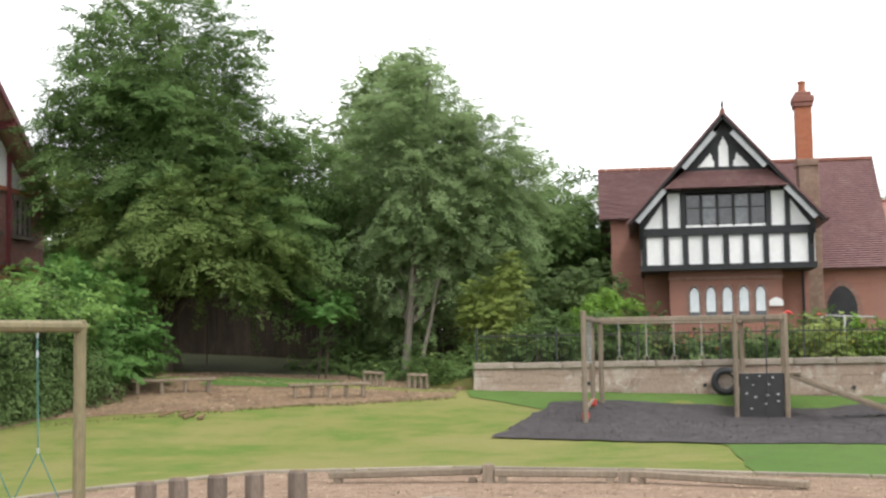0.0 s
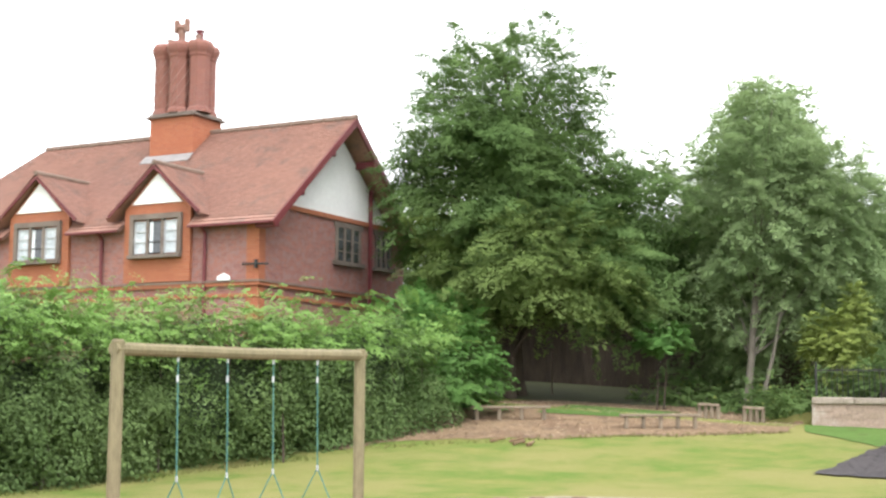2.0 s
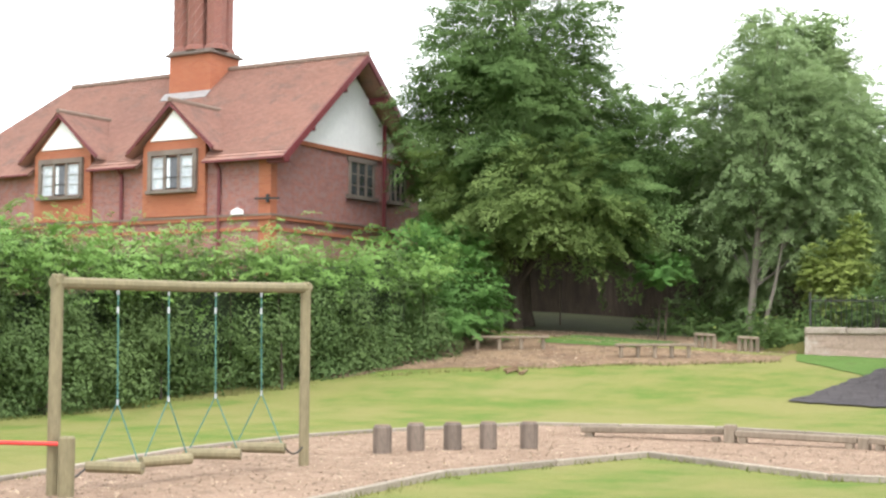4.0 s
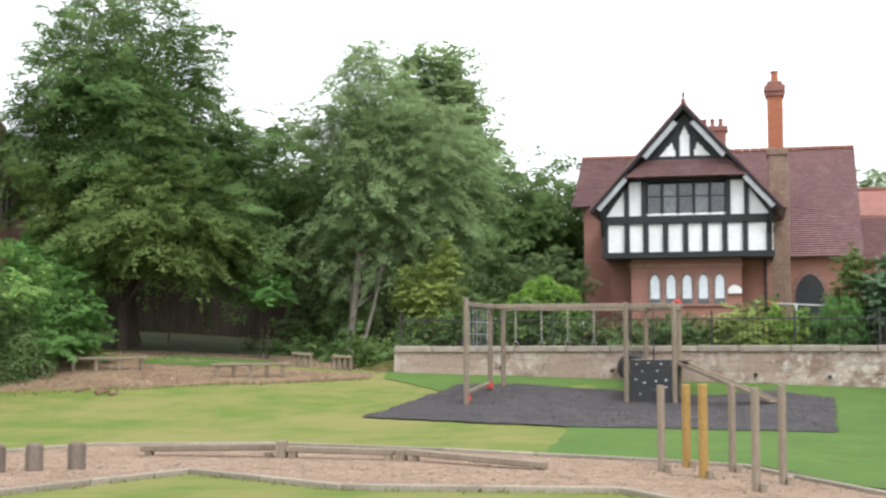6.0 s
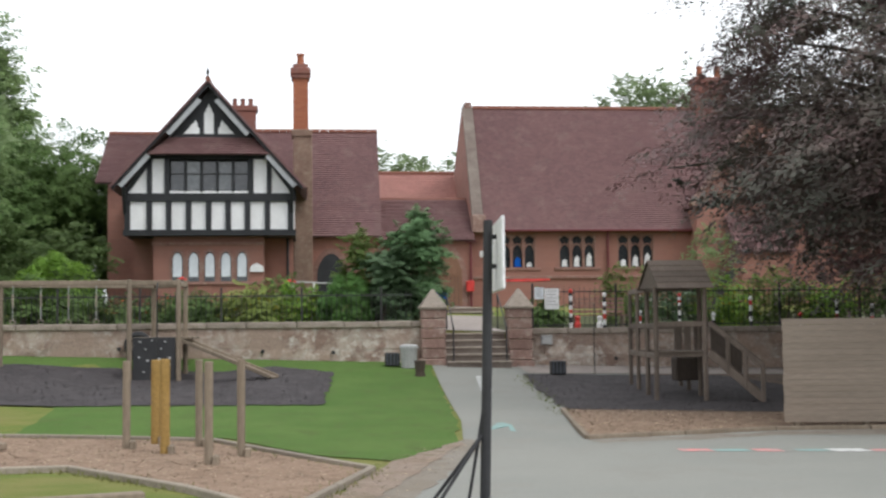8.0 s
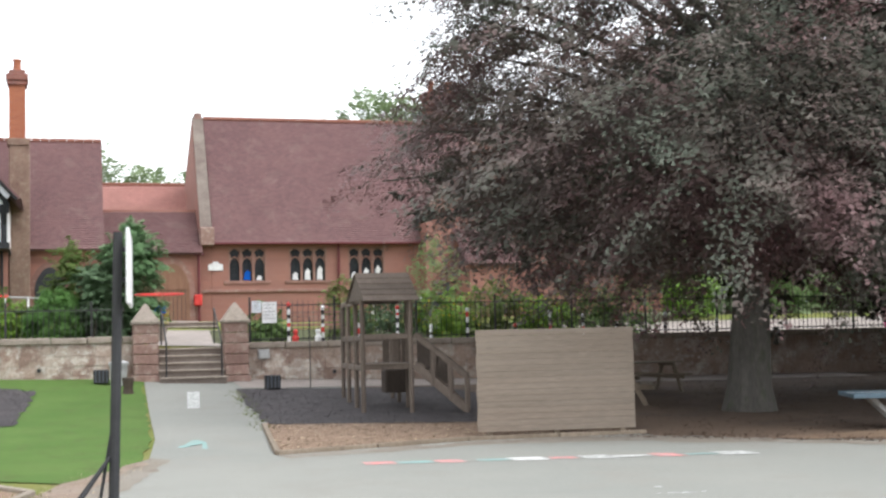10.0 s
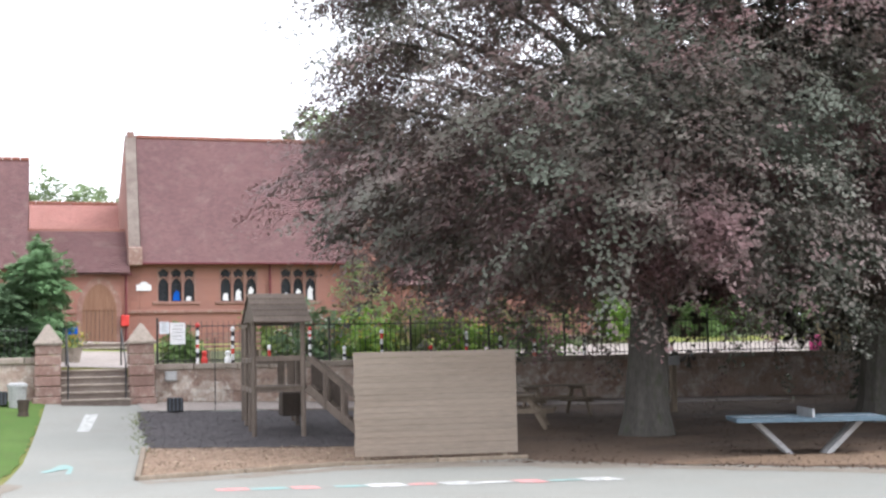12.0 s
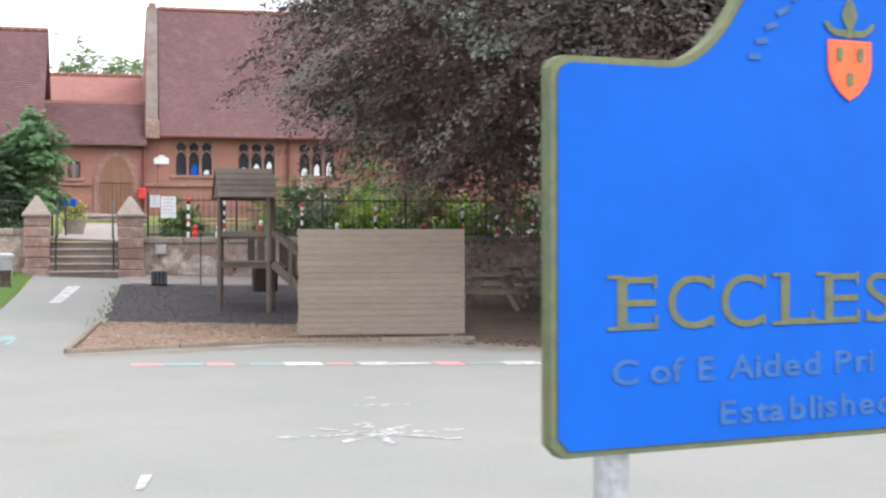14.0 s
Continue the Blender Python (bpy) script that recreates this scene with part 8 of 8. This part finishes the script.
# ---- trees and planting ----
# the beech's rear lobes at y 31.5 are added to block sky light
tree("copper_beech", 11, (24.15, 24.85), (24.6, 25.2, 11.5), 0.44, [(24.7, 25.2, 8.0, 6.6, 6.3, 5.3), (20.5, 25.0, 9.0, 2.4, 2.5, 2.2), (20.0, 25.0, 10.8, 1.9, 2.0, 1.7), (18.1, 24.2, 6.9, 1.1, 1.0, 0.4), (18.3, 24.6, 8.9, 1.2, 1.0, 0.5), (21.3, 24.6, 5.3, 2.9, 3.0, 2.0), (23.5, 21.8, 5.0, 4.0, 2.6, 2.1), (28.2, 23.5, 5.2, 4.0, 3.6, 2.4), (24.5, 25, 12.5, 4.6, 4.6, 3.4), (22.0, 23.8, 3.6, 1.7, 1.6, 0.9), (25.0, 22.0, 3.5, 2.8, 1.6, 0.9), (22.2, 23.6, 3.1, 1.2, 1.1, 0.7), (22.6, 29.0, 3.7, 2.2, 1.6, 1.1), (28.5, 23, 4.2, 2.4, 2.0, 1.0), (24.5, 29.5, 5.3, 4.0, 2.2, 1.3), (24.8, 25.0, 10.7, 5.2, 5.2, 2.2), (22.5, 31.5, 6.0, 4.5, 3.2, 2.2), (28.0, 31.5, 6.0, 4.5, 3.4, 2.2)], 950, 480, 1.15, 0.09, "leaf_copper", "trunk_grey", "large copper beech with dark purple-brown leaves", 70, 0.5, 0.2, 0.14, rmin=0.72, sprays=300, low=0.36)
# some lobes, several out of view, are added to shade wall and soil
tree("shade_tree", 12, (30.3, 26.0), (30.6, 26, 11), 0.5, [(32.3, 26.5, 6.8, 5.6, 6.0, 3.6), (30.0, 25.5, 5.2, 4.0, 3.5, 1.6), (36, 26, 6, 5, 5, 5), (30, 31.5, 6.5, 5.5, 4.5, 3.0), (38, 32, 6.5, 5.5, 4.5, 3.5), (38, 20.5, 7.0, 5, 4, 3.4), (42, 25, 5.5, 5, 5, 4.8), (30.5, 33.0, 5.0, 4.5, 1.6, 1.0), (37, 33, 4.9, 4, 1.6, 1.2), (25.5, 34.3, 4.9, 5.5, 2.0, 0.9)], 900, 210, 1.25, 0.28, "leaf_shade", "trunk_grey", "second beech beside the playground, leaves darkened for shade", 30, 0.45, 0.15, 0.4, rmin=0.6, sprays=80, low=0.3)
tree("broadleaf_tree", 13, (-10.06, 39.18), (-10.23, 39.18, 11.94), 0.35, [(-10.23, 39.18, 10.1, 3.0, 2.9, 2.6), (-10.14, 39.18, 7.86, 3.7, 3.3, 2.4), (-6.76, 39.35, 6.2, 2.1, 2.2, 2.0), (-11.2, 39.61, 6.2, 2.2, 2.2, 1.8)], 400, 520, 0.85, 0.1, "leaf_green", "trunk_brown", "tall dense green broadleaf tree", 40, 0.5, 0.12, 0.45, sprays=160, rmin=0.72)
tree("spreading_tree", 19, (-9.62, 37.79), (-9.62, 37.7, 6.47), 0.19, [(-9.25, 37.44, 5.7, 3.0, 1.9, 1.3), (-8.1, 37.1, 5.0, 2.4, 1.5, 0.8)], 150, 460, 0.8, 0.095, "leaf_light", "trunk_brown", "lower spreading tree with light yellow-green leaves", 20, 0.42, 0.25, 0.1, sprays=90, rmin=0.7)
tree("silver_birch", 14, (-3.1, 39.6), (-2.5, 40.9, 10.43), 0.12, [(-2.75, 41.2, 10.6, 0.6, 0.6, 0.9), (-2.7, 41.0, 9.2, 1.5, 1.4, 1.5), (-2.73, 41.0, 7.24, 2.7, 2.5, 2.2), (-2.9, 41.6, 5.5, 3.2, 2.3, 1.7), (-2.6, 41.8, 4.1, 2.6, 1.4, 1.1)], 290, 480, 0.68, 0.082, "leaf_birch", "trunk_birch", "slender silver birch with grey-green leaves", 36, 0.75, 0.3, 0.25, sprays=160, rmin=0.68)
tree("young_birch", 15, (-2.7, 39.5), (-1.7, 40.43, 6.67), 0.07, [(-0.9, 41.3, 7.0, 1.7, 1.7, 2.3)], 120, 440, 0.65, 0.085, "leaf_birch", "trunk_birch", "young birch stem beside the older birch", 10, 0.7, 0.25, 0.1, sprays=30)
tree("back_tree", 16, (-7.2, 49.5), (-7.0, 49.5, 9.0), 0.25, [(-7.0, 49.5, 7.6, 3.4, 3, 2.5), (-6.4, 48.5, 6.2, 3.8, 2.6, 2.0)], 150, 230, 1.0, 0.19, "leaf_dark", "trunk_brown", "dark green tree behind the birch", 16, 0.55, 0.1, 0.2, sprays=40)
tree("back_tree", 17, (0.6, 58), (0.8, 58, 9.0), 0.25, [(0.2, 58, 6.0, 3.0, 3, 2.6), (-2.4, 54, 5.8, 2.8, 3, 3.6), (0.4, 55, 7.4, 2.2, 2, 2.2), (2.0, 62, 6.4, 3, 3, 2.4)], 260, 260, 1.0, 0.16, "leaf_green", "trunk_brown", "dark green tree beside the house", 16, 0.55, 0.1, 0.45, sprays=40)
tree("back_tree", 18, (-17.5, 48), (-17.5, 48, 8.0), 0.25, [(-17.5, 48, 6, 3.2, 3, 3.5), (-13, 49, 6.5, 4, 3, 2.4)], 120, 200, 1.0, 0.21, "leaf_dark", "trunk_brown", "dark green tree beside the cottage", 12, 0.55, 0.1, 0.2)


# the default leaf colour has distance haze painted in
def far_woods(seed, blobs, clumps, label, leaf=0.55, leafmat="leaf_haze"):
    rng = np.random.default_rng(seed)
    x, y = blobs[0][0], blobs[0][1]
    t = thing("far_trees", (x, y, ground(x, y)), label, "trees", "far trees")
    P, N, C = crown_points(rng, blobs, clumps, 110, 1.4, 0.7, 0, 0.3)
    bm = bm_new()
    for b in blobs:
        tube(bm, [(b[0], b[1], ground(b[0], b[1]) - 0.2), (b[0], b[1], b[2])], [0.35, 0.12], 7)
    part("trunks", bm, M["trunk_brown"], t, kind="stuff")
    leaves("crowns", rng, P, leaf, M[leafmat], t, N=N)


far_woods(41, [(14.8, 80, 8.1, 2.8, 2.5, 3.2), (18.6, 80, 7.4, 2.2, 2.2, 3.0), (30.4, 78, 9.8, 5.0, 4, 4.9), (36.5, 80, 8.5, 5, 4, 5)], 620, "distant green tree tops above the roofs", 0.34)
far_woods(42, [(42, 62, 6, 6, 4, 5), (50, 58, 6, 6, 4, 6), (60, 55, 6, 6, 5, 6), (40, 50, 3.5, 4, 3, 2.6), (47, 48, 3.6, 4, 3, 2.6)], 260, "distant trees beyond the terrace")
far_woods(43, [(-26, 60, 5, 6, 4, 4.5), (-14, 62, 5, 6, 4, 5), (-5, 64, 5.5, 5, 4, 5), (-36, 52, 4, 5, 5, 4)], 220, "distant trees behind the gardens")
far_woods(44, [(-12, 89, 18.2, 2.2, 1.9, 3.2), (-12, 89, 14.5, 3.6, 3.0, 4.5), (-11.5, 88, 9, 4.6, 3.5, 5.0)], 620, "tall pale green tree far behind the birch", 0.36, "leaf_birch")

# hedge along the playing field
hb = []
for k in range(17):
    y = 8 + k * 1.45
    x = lerp(y, [(8, -13.5), (24, -13.3), (27, -11.7), (29.5, -11.0), (33, -9.8)])
    hb.append((x + 0.12 * math.sin(k * 2.1), y, 1.6 + 0.018 * k, 1.3, 1.3, 1.5 + 0.1 * math.sin(k * 1.7)))
hb += [(b[0] + 0.35, b[1] + 0.5, 0.75 + 0.3 * max(0, (b[1] - 22) / 10), 1.15, 1.0, 0.95) for b in hb]
hedge = shrub("hedge", 51, hb, 1000, 290, 0.5, 0.08, "leaf_hedge", "tall clipped mixed green hedge beside the lawn", "hedge", 40, 1.0, 0.3, fill=0.1)
# added solid core, coloured near-black for the shade between the leaves
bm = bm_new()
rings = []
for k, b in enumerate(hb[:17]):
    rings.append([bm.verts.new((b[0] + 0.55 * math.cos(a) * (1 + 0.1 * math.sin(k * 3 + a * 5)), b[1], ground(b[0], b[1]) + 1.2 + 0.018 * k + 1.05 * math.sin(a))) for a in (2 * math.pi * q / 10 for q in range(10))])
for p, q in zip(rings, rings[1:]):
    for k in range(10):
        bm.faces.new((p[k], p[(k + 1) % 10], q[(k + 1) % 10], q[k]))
part("dark_filler", bm, M["hedge_inner_shade"], hedge)
tops = [(b[0] + 0.6, b[1], b[2] + b[5] - 0.1, 1.15, 0.95, 0.5) for b in hb[:17]]
shrub("hedge_growth", 52, tops, 700, 130, 0.34, 0.075, "leaf_shoot", "fresh light green shoots on top of the hedge", "hedge", 20, 1.2, 0.3, fill=0.05)
shrub("shrub", 53, [(-9.75, 33.4, 2.5, 1.4, 1.4, 1.4), (-10.9, 34.6, 3.0, 1.5, 1.5, 1.5)], 130, 240, 0.5, 0.1, "leaf_fresh", "large rounded green shrub at the end of the hedge")
shrub("shrub", 54, [(-4.86, 37.4, 3.3, 0.8, 0.55, 0.34)], 40, 220, 0.2, 0.08, "leaf_fresh", "small bright green shrub under the trees", stems=2)
shrub("golden_shrub", 55, [(-0.3, 38.8, 2.5, 0.85, 0.7, 1.0), (-0.1, 38.8, 3.4, 0.6, 0.55, 0.8), (0.1, 38.8, 4.2, 0.3, 0.3, 0.6), (-0.75, 38.7, 3.3, 0.45, 0.5, 0.6)], 150, 210, 0.26, 0.072, "leaf_yellow", "golden-leaved upright shrub by the wall")
shrub("ivy_bank", 56, [(-2.6, 38.6, 1.6, 1.7, 0.7, 0.45), (-1.2, 36.9, 1.6, 1.1, 0.6, 0.4), (-5, 40.5, 1.7, 2.0, 0.8, 0.7), (-0.9, 38.0, 1.7, 0.9, 0.5, 0.5), (-1.9, 37.2, 1.5, 0.8, 0.5, 0.4), (-1.1, 36.35, 1.4, 0.7, 0.4, 0.45)], 170, 90, 0.32, 0.1, "leaf_green", "low ivy and scrub over the bank", flowers=("leaf_yellow", 250, 0.1))
shrub("dark_shrub", 65, [(0.2, 46.5, 3.4, 1.5, 1.0, 1.5), (2.0, 47.5, 3.6, 1.2, 1.0, 1.7), (-1.6, 46.5, 3.6, 1.4, 1.0, 1.7)], 150, 150, 0.4, 0.12, "leaf_dark", "dark evergreen shrub beside the house")
shrub("dark_shrub", 57, [(-15.5, 41.5, 2.8, 2.0, 1.0, 1.7), (-4.8, 44.5, 3.2, 1.6, 1.2, 1.6)], 130, 100, 0.45, 0.16, "leaf_dark", "dark evergreen shrub in the shade")
shrub("yew", 64, [(35.3, 31.5, 1.6, 1.3, 1.2, 1.9), (36.6, 31.0, 2.2, 1.6, 1.4, 2.4), (35.9, 32.0, 4.2, 2.0, 1.5, 1.6)], 150, 150, 0.5, 0.13, "leaf_yew", "dark evergreen yew under the beech canopy")
# garden behind the wall
shrub("box_bush", 58, [(2.66, 40.6, 2.75, 1.25, 1.0, 1.05)], 90, 160, 0.22, 0.08, "leaf_bright", "rounded bright green clipped bush", squash=1.0)
shrub("conifer", 59, [(13.0, 37.6, 2.9, 0.75, 0.6, 0.9), (12.95, 37.6, 3.75, 0.72, 0.6, 0.5), (12.9, 37.5, 4.3, 0.52, 0.5, 0.35), (12.85, 37.5, 4.72, 0.26, 0.26, 0.2)], 170, 150, 0.26, 0.085, "leaf_conifer", "dark green layered conifer by the gate", squash=0.35)
shrub("grey_shrub", 60, [(12.2, 36.9, 2.4, 0.62, 0.45, 0.75), (12.15, 37.0, 3.15, 0.55, 0.45, 0.55)], 110, 130, 0.24, 0.095, "leaf_blue", "grey-green rounded shrub beside the conifer")
shrub("light_shrub", 63, [(11.5, 38.0, 2.9, 0.6, 0.5, 0.9), (11.45, 38.0, 3.7, 0.35, 0.35, 0.5)], 70, 110, 0.24, 0.09, "leaf_light", "pale green open shrub behind the bushes")
shrub("cone_bush", 61, [(11.0, 36.9, 2.05, 0.72, 0.5, 0.65), (11.02, 36.9, 2.55, 0.45, 0.42, 0.5)], 110, 160, 0.16, 0.06, "leaf_fresh", "dense green cone-shaped bush", squash=1.0)
for i, (x, y, w, hh, lm, fl) in enumerate(((5.2, 38, 0.9, 0.4, "leaf_hedge", ("flower_red", 50, 0.09)), (7.0, 38.2, 0.9, 0.4, "leaf_green", None), (8.6, 37.8, 0.9, 0.58, "leaf_yellow", ("flower_yellow", 120, 0.09)), (9.6, 38.3, 0.8, 0.5, "leaf_bright", ("flower_yellow", 90, 0.08)), (1.0, 37.5, 0.9, 0.6, "leaf_green", None), (2.1, 37.9, 1.1, 0.8, "leaf_green", None), (3.6, 37.9, 1.1, 0.75, "leaf_hedge", None), (6.2, 44, 1.2, 0.4, "leaf_green", ("flower_red", 40, 0.1)), (8.9, 44, 0.8, 0.6, "leaf_green", None), (17.0, 40.5, 0.5, 0.5, "leaf_green", None), (19.9, 42, 0.8, 1.0, "leaf_light", None), (20.6, 39.5, 0.8, 0.85, "leaf_blue", ("flower_white", 140, 0.12)), (22.2, 39.0, 1.0, 0.75, "leaf_bright", ("flower_yellow", 130, 0.1)), (23.7, 39.2, 1.0, 0.85, "leaf_light", None), (25.0, 39.0, 1.0, 0.65, "leaf_bright", ("flower_yellow", 80, 0.1)), (26.6, 40.0, 1.1, 0.9, "leaf_hedge", None), (28.4, 41.0, 1.2, 0.9, "leaf_green", None), (23.2, 44.0, 1.1, 1.6, "leaf_birch", None), (33.5, 46.0, 1.3, 1.3, "leaf_bright", None), (38, 47.0, 1.6, 1.3, "leaf_green", None))):
    z = ground(x, y)
    shrub("garden_plant", 70 + i, [(x, y, z + hh * 0.8, w, 0.6, hh)], 60, 90, 0.25, 0.09, lm, "leafy garden plant behind the wall" if not fl else "flowering garden plant behind the wall", "plant", 5, 0.9, flowers=fl, group="garden plants")


# grass tufts along edges
def tufts():
    rng = np.random.default_rng(90)
    t = thing("grass_tufts", (3, 20, 0), "uneven longer grass along edges of lawn and bed", "grass", kind="stuff")
    rows = []
    for pts, n in ((OUTER, 2600), (INNER, 1500), ([(-10.2, 28.0), (-5.5, 31.7), (-1, 34.4)], 900), ([(-12, 12), (-11.8, 20), (-11.8, 24), (-10, 27)], 1200), ([(14.5, 24), (14.9, 30), (15.1, 33)], 350)):
        for _ in range(n):
            k = rng.integers(len(pts) - 1)
            u = rng.uniform()
            rows.append((pts[k][0] + (pts[k + 1][0] - pts[k][0]) * u + rng.normal() * 0.12, pts[k][1] + (pts[k + 1][1] - pts[k][1]) * u + rng.normal() * 0.12))
    P = np.array(rows)
    z = np.array([ground(x, y) for x, y in rows])
    n = len(P)
    h = rng.uniform(0.03, 0.085, n)
    a = rng.uniform(0, 2 * np.pi, n)
    dx, dy = np.cos(a) * 0.012, np.sin(a) * 0.012
    lx, ly = rng.normal(size=n) * 0.03, rng.normal(size=n) * 0.03
    V = np.stack([np.stack([P[:, 0] - dx, P[:, 1] - dy, z], 1), np.stack([P[:, 0] + dx, P[:, 1] + dy, z], 1), np.stack([P[:, 0] + lx, P[:, 1] + ly, z + h], 1)], 1).reshape(-1, 3)
    mesh_part("blades", V, np.arange(3 * n).reshape(-1, 3).tolist(), M["leaf_grass"], t, kind="stuff")


tufts()


# ---- loose chips and litter ----
def inside(poly, x, y):
    hit = False
    for (x0, y0), (x1, y1) in zip(poly, poly[1:] + poly[:1]):
        if (y0 > y) != (y1 > y) and x < (x1 - x0) * (y - y0) / (y1 - y0) + x0:
            hit = not hit
    return hit


def loose_pieces(name, poly, count, size, material, seed, label, off=0.03):
    rng = np.random.default_rng(seed)
    xs, ys = [p[0] for p in poly], [p[1] for p in poly]
    rows = []
    while len(rows) < count:
        x, y = rng.uniform(min(xs), max(xs)), rng.uniform(max(9, min(ys)), max(ys))
        if inside(poly, x, y):
            rows.append((x, y, ground(x, y) + off))
    t = thing(name, rows[0], label, "ground cover", kind="stuff")
    leaves("pieces", rng, np.array(rows), size, M[material], t, jitter=0.25, aspect=0.5)


loose_pieces("loose_chips", OUTER + INNER, 36000, 0.045, "chip_piece", 101, "loose pale wood chips scattered over the bed", 0.022)
loose_pieces("loose_chips", CHIP_R, 6000, 0.036, "chip_piece", 102, "loose wood chips along the tower bed", 0.032)
loose_pieces("loose_chips", BARK, 9000, 0.05, "chip_piece", 103, "loose bark pieces below the trees", 0.022)
loose_pieces("loose_rubber", MAT_L, 14000, 0.036, "rubber_piece", 104, "loose rubber pieces on the safety surface", 0.038)
loose_pieces("loose_rubber", MAT_R, 8000, 0.036, "rubber_piece", 105, "loose rubber pieces under the play tower", 0.042)
loose_pieces("leaf_litter", [(20.5, 21.4), (24.5, 17.2), (32, 14.2), (40, 14), (40, 34), (20.5, 34)], 14000, 0.055, "litter_piece", 106, "dry brown leaves on bare soil", 0.028)
loose_pieces("leaf_litter", [(19.5, 21.5), (22, 19.0), (24.3, 16.9), (32, 13.6), (32, 14.6), (24.6, 17.6), (21, 21.8)], 1200, 0.07, "litter_piece", 107, "dry leaves blown onto the asphalt edge", 0.022)
loose_pieces("loose_chips", [(12.3, 21.2), (11.0, 19.2), (10.6, 17.3), (9.6, 13.3), (9.8, 12.0), (11.1, 15.3), (12.3, 20.4)], 700, 0.026, "chip_piece", 108, "wood chips spilled over the worn verge", 0.028)
